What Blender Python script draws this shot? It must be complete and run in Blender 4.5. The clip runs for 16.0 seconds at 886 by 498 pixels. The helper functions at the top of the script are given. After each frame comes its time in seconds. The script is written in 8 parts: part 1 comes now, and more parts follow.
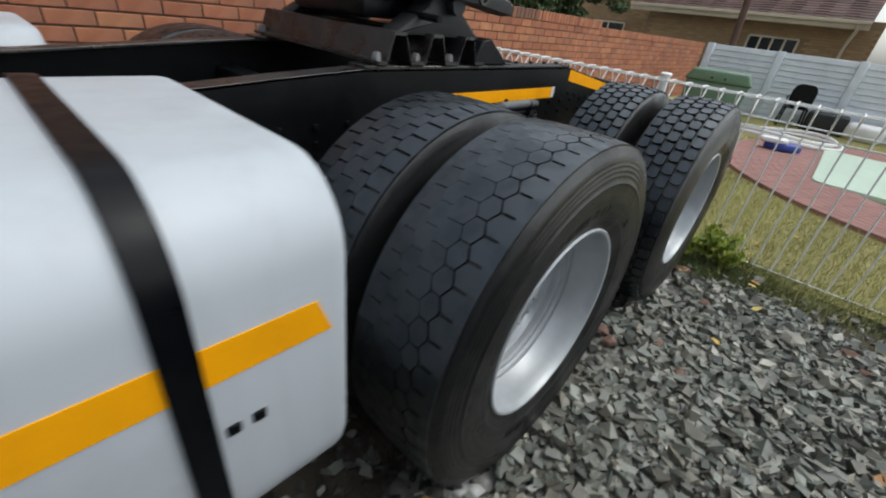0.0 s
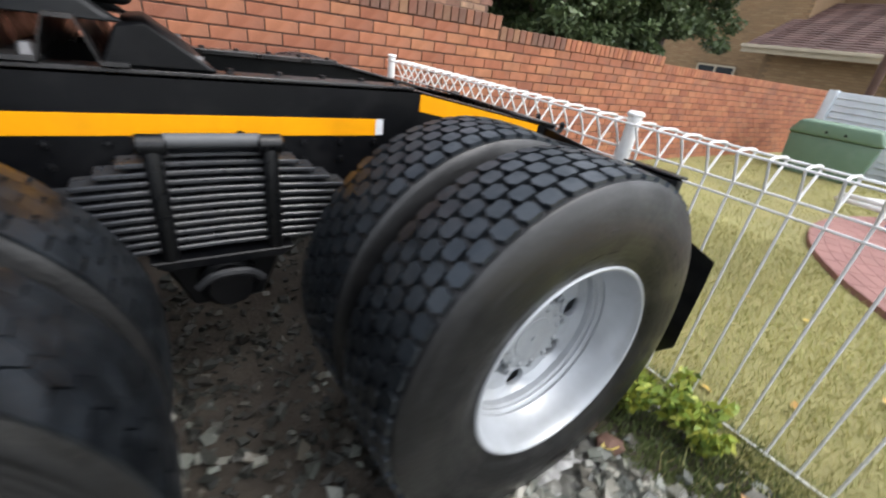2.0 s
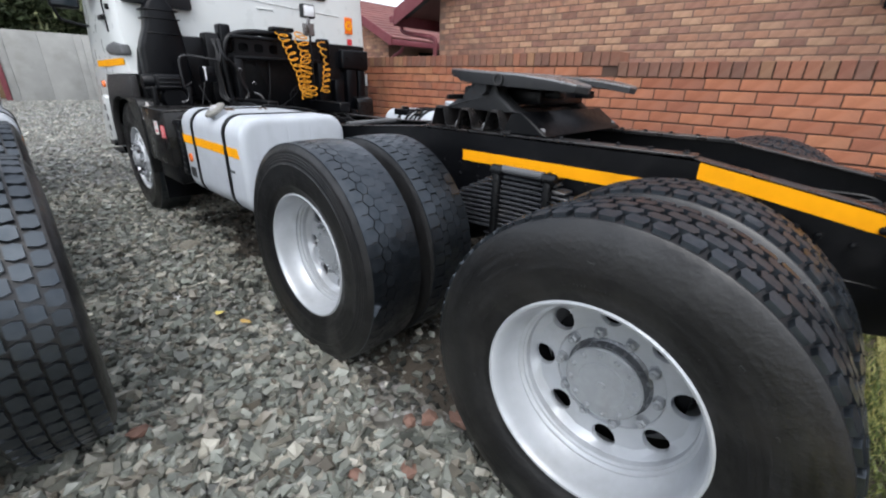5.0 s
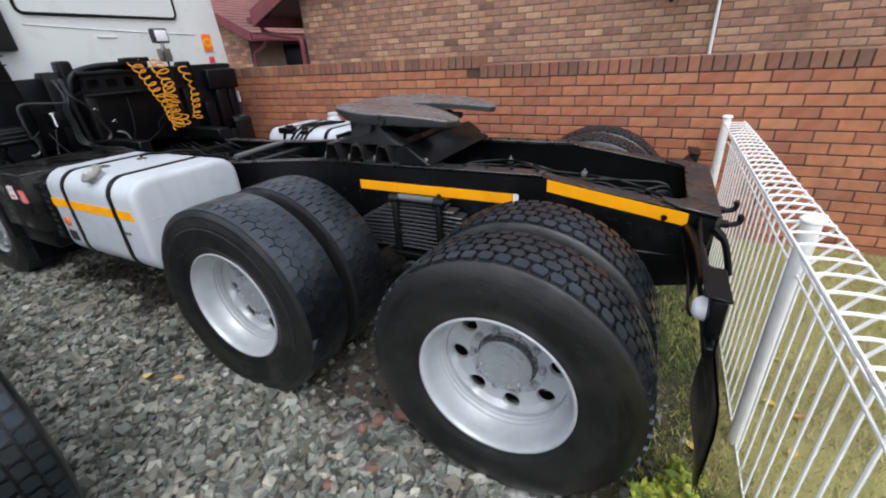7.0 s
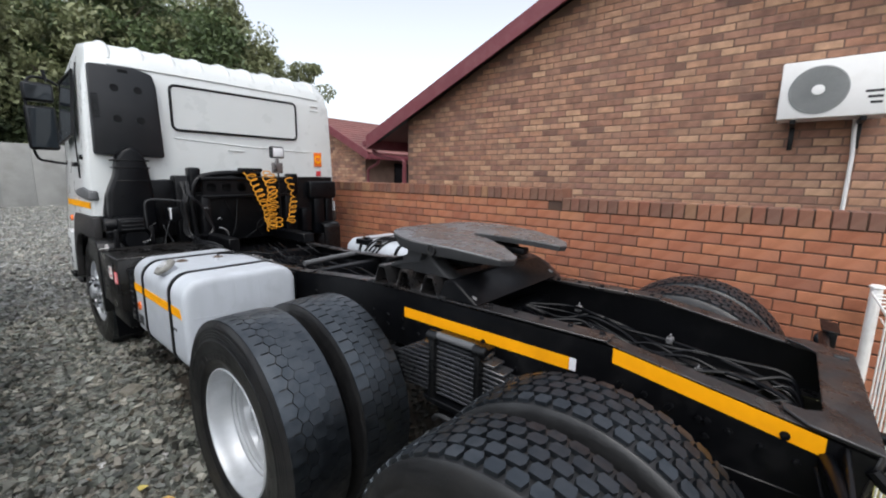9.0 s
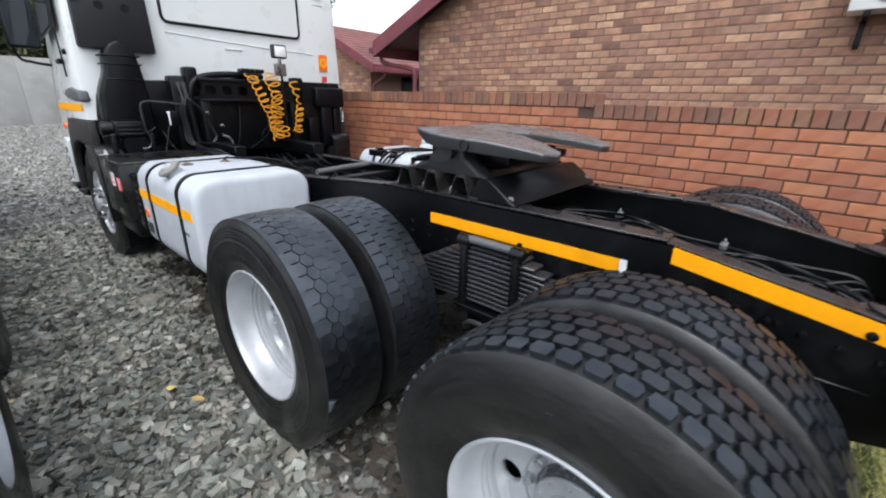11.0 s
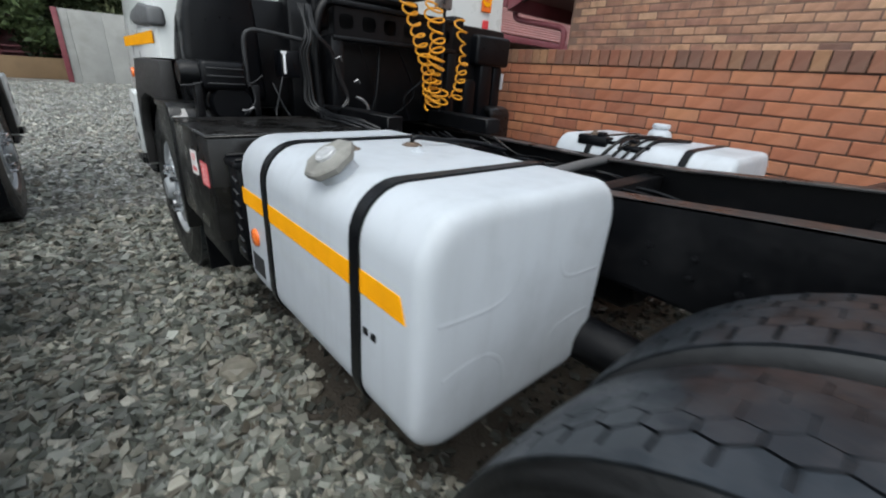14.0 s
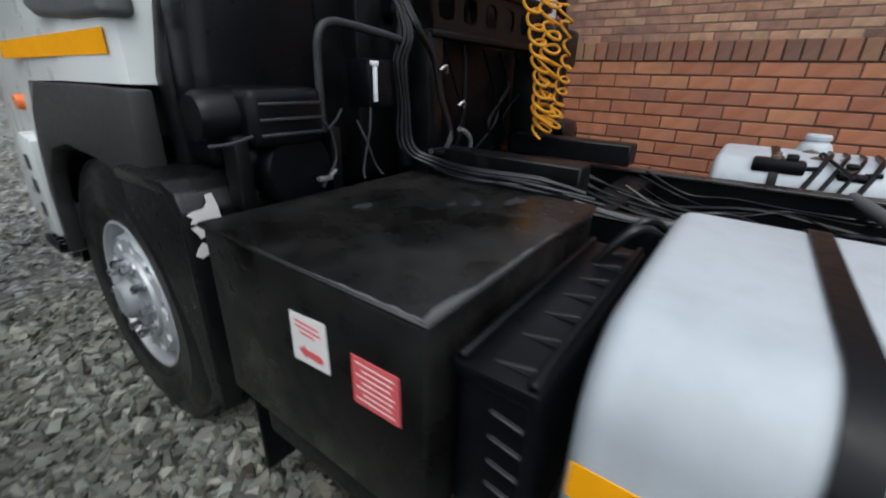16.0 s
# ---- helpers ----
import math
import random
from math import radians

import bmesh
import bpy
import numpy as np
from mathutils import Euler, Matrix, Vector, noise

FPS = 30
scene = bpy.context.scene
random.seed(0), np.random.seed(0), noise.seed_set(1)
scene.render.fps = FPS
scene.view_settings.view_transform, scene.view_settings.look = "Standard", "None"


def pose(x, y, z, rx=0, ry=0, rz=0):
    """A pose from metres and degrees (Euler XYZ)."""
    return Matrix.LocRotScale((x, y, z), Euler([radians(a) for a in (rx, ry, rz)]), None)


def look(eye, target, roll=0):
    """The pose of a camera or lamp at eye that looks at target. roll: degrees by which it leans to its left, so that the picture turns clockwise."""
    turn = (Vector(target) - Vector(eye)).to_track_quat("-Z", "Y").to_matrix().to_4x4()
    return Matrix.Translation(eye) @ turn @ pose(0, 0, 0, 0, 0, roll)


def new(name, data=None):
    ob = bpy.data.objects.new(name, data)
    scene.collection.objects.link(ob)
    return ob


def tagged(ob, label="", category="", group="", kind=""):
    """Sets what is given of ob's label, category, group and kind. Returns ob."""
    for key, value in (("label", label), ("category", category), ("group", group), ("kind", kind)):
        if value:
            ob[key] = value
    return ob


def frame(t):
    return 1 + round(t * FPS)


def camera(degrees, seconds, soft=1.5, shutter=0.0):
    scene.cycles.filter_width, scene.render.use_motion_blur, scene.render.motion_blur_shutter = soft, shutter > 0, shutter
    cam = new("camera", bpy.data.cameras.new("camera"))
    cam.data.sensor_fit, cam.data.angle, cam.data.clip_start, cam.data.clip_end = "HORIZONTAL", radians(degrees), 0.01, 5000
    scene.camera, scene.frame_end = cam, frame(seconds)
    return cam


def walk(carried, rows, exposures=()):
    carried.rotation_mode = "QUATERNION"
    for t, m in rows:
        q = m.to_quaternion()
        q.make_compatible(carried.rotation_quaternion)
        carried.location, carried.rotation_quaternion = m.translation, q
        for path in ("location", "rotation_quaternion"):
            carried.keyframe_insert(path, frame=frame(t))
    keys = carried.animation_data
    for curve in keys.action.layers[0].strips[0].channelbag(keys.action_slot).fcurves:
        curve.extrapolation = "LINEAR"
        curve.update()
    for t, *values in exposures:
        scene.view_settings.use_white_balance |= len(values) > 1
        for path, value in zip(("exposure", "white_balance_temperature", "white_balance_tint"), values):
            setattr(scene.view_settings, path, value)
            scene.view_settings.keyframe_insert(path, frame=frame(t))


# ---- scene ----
from mathutils.geometry import delaunay_2d_cdt

cam = camera(94.3, 16.0, soft=2.0, shutter=0.5)
PATH = [
    (0, (-1.592, 2.344, 1.26), (-0.485, 1.008, 0.265), 7.5),
    (0.5, (-1.631, 2.06, 1.253), (-0.524, 0.721, 0.263), 7.5),
    (1, (-1.69, 1.654, 1.254), (-0.491, 0.39, 0.272), 7.2),
    (1.5, (-1.698, 1.235, 1.23), (-0.401, 0.049, 0.276), 7.8),
    (2, (-1.729, 0.804, 1.242), (-0.292, -0.255, 0.338), 8.4),
    (2.5, (-1.847, 0.376, 1.247), (-0.292, -0.517, 0.362), 9.5),
    (3, (-1.812, 0.01, 1.192), (-0.084, -0.455, 0.3), 9.5),
    (3.2, (-1.757, -0.135, 1.166), (0.014, -0.241, 0.243), 8.2),
    (3.4, (-1.707, -0.181, 1.142), (0.041, 0.072, 0.204), 8.5),
    (3.5, (-1.709, -0.196, 1.134), (0.008, 0.281, 0.226), 7.3),
    (3.6, (-1.718, -0.202, 1.142), (-0.07, 0.471, 0.231), 6.9),
    (3.7, (-1.713, -0.215, 1.136), (-0.156, 0.669, 0.247), 5.8),
    (3.8, (-1.737, -0.242, 1.145), (-0.281, 0.82, 0.278), 4.9),
    (4, (-1.815, -0.264, 1.184), (-0.473, 0.947, 0.328), 3.9),
    (4.2, (-1.881, -0.275, 1.198), (-0.579, 1.002, 0.376), 1.4),
    (6.3, (-2.395, -0.322, 1.581), (-0.82, 0.696, 0.884), -0.0),
    (6.5, (-2.396, -0.353, 1.608), (-0.791, 0.567, 0.848), -0.7),
    (7, (-2.319, -0.402, 1.626), (-0.728, 0.451, 0.766), -3.4),
    (7.5, (-2.098, -0.412, 1.653), (-0.51, 0.477, 0.823), -3.9),
    (8, (-1.956, -0.43, 1.674), (-0.4, 0.622, 0.985), -3.2),
    (8.5, (-1.93, -0.417, 1.668), (-0.415, 0.792, 1.176), -0.9),
    (9, (-1.942, -0.411, 1.68), (-0.44, 0.863, 1.334), 0.9),
    (9.2, (-1.953, -0.4, 1.684), (-0.456, 0.857, 1.262), 1.1),
    (11.3, (-1.894, -0.132, 1.441), (-0.486, 1.108, 0.748), 0.7),
    (11.5, (-1.853, 0.009, 1.393), (-0.499, 1.357, 0.802), 1.1),
    (12, (-1.773, 0.415, 1.357), (-0.553, 1.925, 0.879), 2.2),
    (12.5, (-1.685, 0.742, 1.324), (-0.544, 2.313, 0.848), 3.2),
    (13, (-1.612, 1.033, 1.305), (-0.452, 2.534, 0.672), 4.47),
    (13.5, (-1.592, 1.336, 1.3), (-0.378, 2.754, 0.584), 4.43),
    (14, (-1.611, 1.588, 1.304), (-0.359, 2.945, 0.533), 4.1),
    (14.5, (-1.575, 1.933, 1.304), (-0.319, 3.273, 0.512), 3.27),
    (15, (-1.556, 2.261, 1.311), (-0.251, 3.552, 0.516), 2.59),
    (15.5, (-1.567, 2.623, 1.312), (-0.207, 3.857, 0.52), 2.04),
    (16, (-1.591, 2.942, 1.337), (-0.094, 4.018, 0.562), 1.7),
]
EXPOSURE = [(0, -0.42, 6350, 5), (0.5, -0.15, 6350, 8), (1, 0.2, 6350, 10), (2, 0.3, 6350, 10), (3, 0.25, 6100, 10), (3.5, 0.12, 6000, 10), (4, 0.28, 6200, 10), (6.5, -0.05, 6200, 10),
            (8, 0.0, 6250, 10), (9, -0.1, 6350, 10), (11.5, 0.25, 6150, 10), (12.5, 0.05, 6200, 5), (13, 0.05, 6200, 5), (14.5, -0.17, 6250, 5), (15.5, -0.27, 6200, 5), (16, -0.38, 6150, 5)]
walk(cam, [(t, look(eye, target, roll)) for t, eye, target, roll in PATH], EXPOSURE)

# ---- world and light ----
world = bpy.data.worlds.new("overcast")
scene.world = world
world.use_nodes = True
wn, wl = world.node_tree.nodes, world.node_tree.links
sky = wn.new("ShaderNodeTexSky")
sky.sky_type, sky.sun_disc = "NISHITA", False
sky.sun_elevation, sky.sun_rotation = radians(58), radians(230)
sky.dust_density, sky.air_density = 3.0, 1.0
grey = wn.new("ShaderNodeHueSaturation")
grey.inputs["Saturation"].default_value = 0.30
wl.new(sky.outputs[0], grey.inputs["Color"])
wl.new(grey.outputs[0], wn["Background"].inputs[0])
wn["Background"].inputs[1].default_value = 0.31
sun_data = bpy.data.lights.new("sun", "SUN")
sun_data.energy, sun_data.angle, sun_data.color = 0.7, radians(60), (1.0, 0.98, 0.95)
sun = new("sun", sun_data)
sun.matrix_world = look((-1.2, -1.6, 6), (0, 0, 0))


# ---- materials ----
def shader(name):
    m = bpy.data.materials.new(name)
    m.use_nodes = True
    return m, m.node_tree.nodes, m.node_tree.links, m.node_tree.nodes["Principled BSDF"]


def noise_tex(n, l, coord, scale, detail=4.0, rough=0.55):
    t = n.new("ShaderNodeTexNoise")
    t.inputs["Scale"].default_value, t.inputs["Detail"].default_value, t.inputs["Roughness"].default_value = scale, detail, rough
    l.new(coord, t.inputs["Vector"])
    return t.outputs["Fac"]


def mixed(n, l, fac, a, b, mode="MIX"):
    x = n.new("ShaderNodeMix")
    x.data_type, x.blend_type = "RGBA", mode
    for sock, v in ((x.inputs[0], fac), (x.inputs[6], a), (x.inputs[7], b)):
        if isinstance(v, (float, int)):
            sock.default_value = v
        elif isinstance(v, tuple):
            sock.default_value = (*v, 1)
        else:
            l.new(v, sock)
    return x.outputs[2]


def spread(n, l, v, lo, hi, a=0.0, b=1.0):
    r = n.new("ShaderNodeMapRange")
    r.inputs[1].default_value, r.inputs[2].default_value, r.inputs[3].default_value, r.inputs[4].default_value = lo, hi, a, b
    l.new(v, r.inputs[0])
    return r.outputs[0]


def mat(name, col, rough=0.6, metal=0.0, var=0.2, s1=2.5, s2=45.0, bump=0.2, dist=0.002, dirt=None, dirt_amount=0.3,
        dirt_scale=5.0, dirt_detail=8.0, ramp=None, pick="", coat=0.0, spec=0.5, wet=None, film=None, hoops=0.0, runs=0.0):
    """A surface with broad and fine variation, grime in patches, and colours picked per piece ('object' or 'island')."""
    m, n, l, p = shader(name)
    co = n.new("ShaderNodeTexCoord").outputs["Object"]
    big, fine = noise_tex(n, l, co, s1), noise_tex(n, l, co, s2, 6.0)
    base = col
    if ramp:
        r = n.new("ShaderNodeValToRGB")
        r.color_ramp.interpolation = "LINEAR"
        while len(r.color_ramp.elements) < len(ramp):
            r.color_ramp.elements.new(0.5)
        for i, c in enumerate(ramp):
            r.color_ramp.elements[i].position = i / (len(ramp) - 1)
            r.color_ramp.elements[i].color = (*c, 1)
        src = n.new("ShaderNodeObjectInfo").outputs["Random"] if pick == "object" else n.new("ShaderNodeNewGeometry").outputs["Random Per Island"]
        l.new(src, r.inputs[0])
        base = r.outputs[0]
    dark = mixed(n, l, 1.0, base, (1 - var, 1 - var, 1 - var), "MULTIPLY")
    lite = mixed(n, l, 1.0, base, (1 + var, 1 + var, 1 + var), "MULTIPLY")
    c = mixed(n, l, spread(n, l, big, 0.3, 0.7), dark, lite)
    c = mixed(n, l, spread(n, l, fine, 0.25, 0.75), mixed(n, l, 0.35, c, dark), c)
    if dirt:
        d = spread(n, l, noise_tex(n, l, co, dirt_scale, dirt_detail, 0.6), 0.5, 0.72, 0.0, dirt_amount)
        c = mixed(n, l, d, c, dirt)
    if runs:
        # dried water runs down the sides
        tall = n.new("ShaderNodeMapping")
        tall.inputs["Scale"].default_value = (16.0, 16.0, 1.8)
        l.new(co, tall.inputs[0])
        run = noise_tex(n, l, tall.outputs[0], 1.0, 6.0, 0.6)
        c = mixed(n, l, spread(n, l, run, 0.48, 0.75, 0.0, runs), c, dirt)
    if hoops:
        # wear and dried water in faint hoops round the x axis
        xyz, ring = n.new("ShaderNodeSeparateXYZ"), n.new("ShaderNodeCombineXYZ")
        l.new(co, xyz.inputs[0])
        for k, (i, j) in enumerate((("Y", "Y"), ("Z", "Z"))):
            sq = n.new("ShaderNodeMath")
            sq.operation = "MULTIPLY"
            l.new(xyz.outputs[i], sq.inputs[0])
            l.new(xyz.outputs[j], sq.inputs[1])
            if k:
                add_sq = n.new("ShaderNodeMath")
                add_sq.operation = "ADD"
                l.new(first_sq.outputs[0], add_sq.inputs[0])
                l.new(sq.outputs[0], add_sq.inputs[1])
            first_sq = sq
        root = n.new("ShaderNodeMath")
        root.operation = "POWER"
        root.inputs[1].default_value = 0.5
        l.new(add_sq.outputs[0], root.inputs[0])
        scale = n.new("ShaderNodeMath")
        scale.operation = "MULTIPLY"
        scale.inputs[1].default_value = 14.0
        l.new(root.outputs[0], scale.inputs[0])
        l.new(scale.outputs[0], ring.inputs[0])
        l.new(xyz.outputs["Y"], ring.inputs[1])
        l.new(xyz.outputs["Z"], ring.inputs[2])
        hoop = noise_tex(n, l, ring.outputs[0], 6.0, 8.0, 0.65)
        c = mixed(n, l, spread(n, l, hoop, 0.45, 0.75, 0.0, hoops), c, tuple(3.2 * q for q in col))
    l.new(c, p.inputs["Base Color"])
    if hoops:
        l.new(spread(n, l, hoop, 0.3, 0.7, 0.32, 0.58), p.inputs["Roughness"])
    elif wet:
        l.new(spread(n, l, noise_tex(n, l, co, wet[0], 5.0, 0.6), 0.38, 0.62, wet[1], wet[2]), p.inputs["Roughness"])
    else:
        l.new(spread(n, l, fine, 0.2, 0.8, max(0.03, rough - 0.1), min(1.0, rough + 0.12)), p.inputs["Roughness"])
    p.inputs["Metallic"].default_value = metal
    p.inputs["Specular IOR Level"].default_value = spec
    p.inputs["Coat Weight"].default_value, p.inputs["Coat Roughness"].default_value = coat, 0.12
    if film:
        l.new(spread(n, l, noise_tex(n, l, co, film[0], 4.0, 0.6), film[1], film[1] + 0.14, film[2], film[3]), p.inputs["Coat Weight"])
        p.inputs["Coat Roughness"].default_value = film[4]
    if bump:
        b = n.new("ShaderNodeBump")
        b.inputs["Strength"].default_value, b.inputs["Distance"].default_value = bump, dist
        l.new(fine, b.inputs["Height"])
        l.new(b.outputs[0], p.inputs["Normal"])
    return m


WHITE = mat("white_paint", (0.62, 0.645, 0.64), 0.3, var=0.02, s1=1.5, s2=6, bump=0.0, dirt=(0.48, 0.49, 0.475), dirt_amount=0.22, dirt_scale=1.4, dirt_detail=5.0, coat=0.3)
TANKWHITE = mat("silver_white_tank_paint", (0.46, 0.49, 0.525), 0.44, var=0.03, s1=3, s2=9, bump=0.0, dirt=(0.32, 0.335, 0.355), dirt_amount=0.5, dirt_scale=3.5, dirt_detail=9.0, spec=0.35, coat=0.06, runs=0.32)
BLACK = mat("chassis_black", (0.0024, 0.0027, 0.0036), 0.38, var=0.35, bump=0.3, dirt=(0.0135, 0.0133, 0.014), dirt_amount=0.5, dirt_scale=9, spec=0.25)
FLANGE = mat("worn_chassis_black", (0.014, 0.0135, 0.014), 0.3, var=0.4, bump=0.3, dirt=(0.085, 0.070, 0.063), dirt_amount=0.65, dirt_scale=6, spec=0.8, wet=(9.0, 0.2, 0.5))
PLASTIC = mat("black_plastic", (0.0022, 0.0026, 0.0037), 0.33, var=0.25, bump=0.15, dirt=(0.0088, 0.0092, 0.0102), dirt_amount=0.35, spec=0.2)
GREYPLASTIC = mat("grey_plastic", (0.022, 0.023, 0.025), 0.5, var=0.15, bump=0.12, dirt=(0.06, 0.06, 0.058), dirt_amount=0.25, spec=0.35)
BOXBLACK = mat("wet_black_sheet", (0.0045, 0.0042, 0.004), 0.24, wet=(6.0, 0.16, 0.5), var=0.3, bump=0.12, dirt=(0.04, 0.035, 0.032), dirt_amount=0.4, dirt_scale=3.5, spec=0.5)
RUBBER = mat("tyre_rubber", (0.0034, 0.0035, 0.0038), 0.4, var=0.3, s1=6, s2=70, bump=0.5, dist=0.003, dirt=(0.0125, 0.011, 0.010), dirt_amount=0.5, dirt_scale=9, spec=0.5, film=(4.5, 0.42, 0.0, 0.45, 0.3), hoops=0.7)
TREAD = mat("tread_rubber", (0.0026, 0.0031, 0.0040), 0.36, var=0.35, s1=7, bump=0.3, dirt=(0.007, 0.007, 0.0072), dirt_amount=0.4, dirt_scale=6, spec=0.95, wet=(18.0, 0.30, 0.48), film=(16.0, 0.40, 0.0, 0.5, 0.36))
DULLTREAD = mat("dull_tread_rubber", (0.0030, 0.0036, 0.0046), 0.45, var=0.35, s1=7, bump=0.35, dirt=(0.009, 0.0088, 0.0085), dirt_amount=0.4, dirt_scale=6, spec=0.95, wet=(18.0, 0.33, 0.52), film=(16.0, 0.40, 0.0, 0.35, 0.40))
for m in (TREAD, DULLTREAD):
    m.node_tree.nodes["Principled BSDF"].inputs["Specular Tint"].default_value = (0.74, 0.87, 1.0, 1.0)
RIM = mat("silver_wheel_paint", (0.46, 0.485, 0.51), 0.36, 0.25, var=0.1, s1=8, bump=0.12, dirt=(0.27, 0.27, 0.265), dirt_amount=0.45, dirt_scale=6, coat=0.25)
HUB = mat("grey_hub_paint", (0.30, 0.32, 0.335), 0.42, 0.1, var=0.15, s1=12, bump=0.3, dirt=(0.15, 0.145, 0.14), dirt_amount=0.5, dirt_scale=9)
DARKHUB = mat("greasy_hub_side", (0.13, 0.138, 0.15), 0.24, 0.35, var=0.3, s1=12, bump=0.2, dirt=(0.03, 0.031, 0.033), dirt_amount=0.6, dirt_scale=14)
CHROME = mat("bright_nut", (0.62, 0.63, 0.65), 0.22, 1.0, var=0.1)
STEEL = mat("worn_steel_plate", (0.22, 0.22, 0.225), 0.27, 0.5, var=0.25, s1=5, bump=0.15, dirt=(0.13, 0.09, 0.075), dirt_amount=0.6, dirt_scale=3.5, wet=(6.0, 0.13, 0.42))
LEAFSTEEL = mat("painted_spring_steel", (0.027, 0.029, 0.033), 0.3, var=0.3, bump=0.3, dirt=(0.055, 0.053, 0.05), dirt_amount=0.5, dirt_scale=9, spec=0.75)
RUST = mat("rusty_brown", (0.12, 0.085, 0.06), 0.7, var=0.4, s1=40, bump=0.6, dirt=(0.05, 0.03, 0.022), dirt_amount=0.7, dirt_scale=30)
TAPE = mat("yellow_reflective_tape", (0.88, 0.37, 0.004), 0.55, var=0.07, s1=9, s2=160, bump=0.12, dist=0.0006, dirt=(0.66, 0.27, 0.01), dirt_amount=0.3, dirt_scale=10, spec=0.06)
TAPEWHITE = mat("white_reflective_tape", (0.75, 0.76, 0.78), 0.4, var=0.05)
AMBER = mat("amber_reflector", (0.80, 0.16, 0.02), 0.25, var=0.1, coat=0.6)
RED = mat("red_reflector", (0.62, 0.05, 0.06), 0.3, var=0.1, coat=0.4)
BLADEGREY = mat("weathered_grey_plastic", (0.095, 0.098, 0.102), 0.5, var=0.12, bump=0.12)
GUARDGREY = mat("wet_black_guard", (0.004, 0.0043, 0.0048), 0.3, var=0.2, bump=0.15, spec=0.4)
PANELBLACK = mat("dull_black_panel", (0.011, 0.0125, 0.015), 0.42, var=0.15, bump=0.1, dirt=(0.025, 0.026, 0.028), dirt_amount=0.3, spec=0.4)
FLAREGREY = mat("weathered_flare", (0.032, 0.031, 0.031), 0.5, var=0.15, bump=0.12, spec=0.4)
STICKRED = mat("faded_red_sticker", (0.62, 0.10, 0.11), 0.45, var=0.12)
STICKWHITE = mat("white_sticker", (0.70, 0.68, 0.66), 0.45, var=0.08)
HOSEBLACK = mat("black_rubber_hose", (0.0058, 0.0064, 0.0078), 0.36, var=0.25, bump=0.1, spec=0.4)
HOSEYELLOW = mat("yellow_air_hose", (0.62, 0.27, 0.018), 0.42, var=0.15, spec=0.25)
FENCE = mat("white_enamel_wire", (0.84, 0.84, 0.83), 0.35, var=0.05, s1=20, bump=0.1, dirt=(0.55, 0.52, 0.46), dirt_amount=0.25, dirt_scale=18)
CAPGREY = mat("dull_grey_cap", (0.22, 0.215, 0.195), 0.65, var=0.25, s1=20, bump=0.6, dist=0.004, dirt=(0.11, 0.105, 0.095), dirt_amount=0.6, dirt_scale=22)
CAPWHITE = mat("worn_white_cap", (0.46, 0.47, 0.48), 0.5, var=0.2, s1=60, bump=0.5, dirt=(0.28, 0.27, 0.26), dirt_amount=0.5, dirt_scale=40)
ACWHITE = mat("appliance_white", (0.74, 0.74, 0.73), 0.45, var=0.05, bump=0.05, dirt=(0.5, 0.48, 0.44), dirt_amount=0.25)
DARKMESH = mat("dark_grille", (0.24, 0.25, 0.25), 0.6, var=0.2)
FASCIA = mat("maroon_fascia", (0.16, 0.035, 0.045), 0.5, var=0.15, bump=0.1, dirt=(0.2, 0.11, 0.1), dirt_amount=0.3)
ROOFRED = mat("red_roof_tile", (0.19, 0.075, 0.065), 0.7, var=0.25, s1=1.5, bump=0.3, ramp=[(0.15, 0.055, 0.05), (0.21, 0.085, 0.075), (0.25, 0.11, 0.095)], pick="island")
ROOFBROWN = mat("brown_roof_tile", (0.10, 0.055, 0.045), 0.75, var=0.25, s1=1.5, bump=0.3, ramp=[(0.075, 0.04, 0.035), (0.11, 0.06, 0.05), (0.13, 0.075, 0.065)], pick="island")
PLASTER = mat("ochre_mortar", (0.25, 0.165, 0.09), 0.85, var=0.12, s1=0.8, bump=0.3, dirt=(0.16, 0.11, 0.065), dirt_amount=0.4, dirt_scale=2)
OCHRE = mat("ochre_brick", (0.34, 0.22, 0.115), 0.85, ramp=[(0.29, 0.185, 0.095), (0.36, 0.235, 0.12), (0.33, 0.205, 0.105), (0.40, 0.27, 0.145)], pick="island", var=0.12, s1=0.8, bump=0.3, dirt=(0.2, 0.14, 0.08), dirt_amount=0.4, dirt_scale=1)
CREAM = mat("cream_trim", (0.55, 0.47, 0.34), 0.6, var=0.1)
# shadow of the recessed joints put into the mortar's dark colour
MORTAR = mat("joint_shadow_mortar", (0.088, 0.052, 0.037), 0.9, var=0.25, s1=3, s2=80, bump=0.5, dist=0.004)
MORTARDARK = mat("raked_dark_mortar", (0.18, 0.112, 0.083), 0.9, var=0.25, s1=3, s2=80, bump=0.5, dist=0.004)
ORANGE_TONES = [(0.293, 0.103, 0.054), (0.376, 0.141, 0.072), (0.413, 0.162, 0.082), (0.386, 0.145, 0.076), (0.329, 0.118, 0.063), (0.431, 0.186, 0.092), (0.353, 0.130, 0.070), (0.266, 0.098, 0.056)]
BROWN_TONES = [(0.163, 0.088, 0.066), (0.326, 0.168, 0.109), (0.419, 0.232, 0.147), (0.231, 0.116, 0.081), (0.500, 0.308, 0.192), (0.365, 0.182, 0.112), (0.278, 0.144, 0.106), (0.430, 0.244, 0.146)]
COPE_TONES = [(0.232, 0.089, 0.054), (0.178, 0.089, 0.063), (0.303, 0.125, 0.071), (0.152, 0.076, 0.054), (0.321, 0.169, 0.089)]
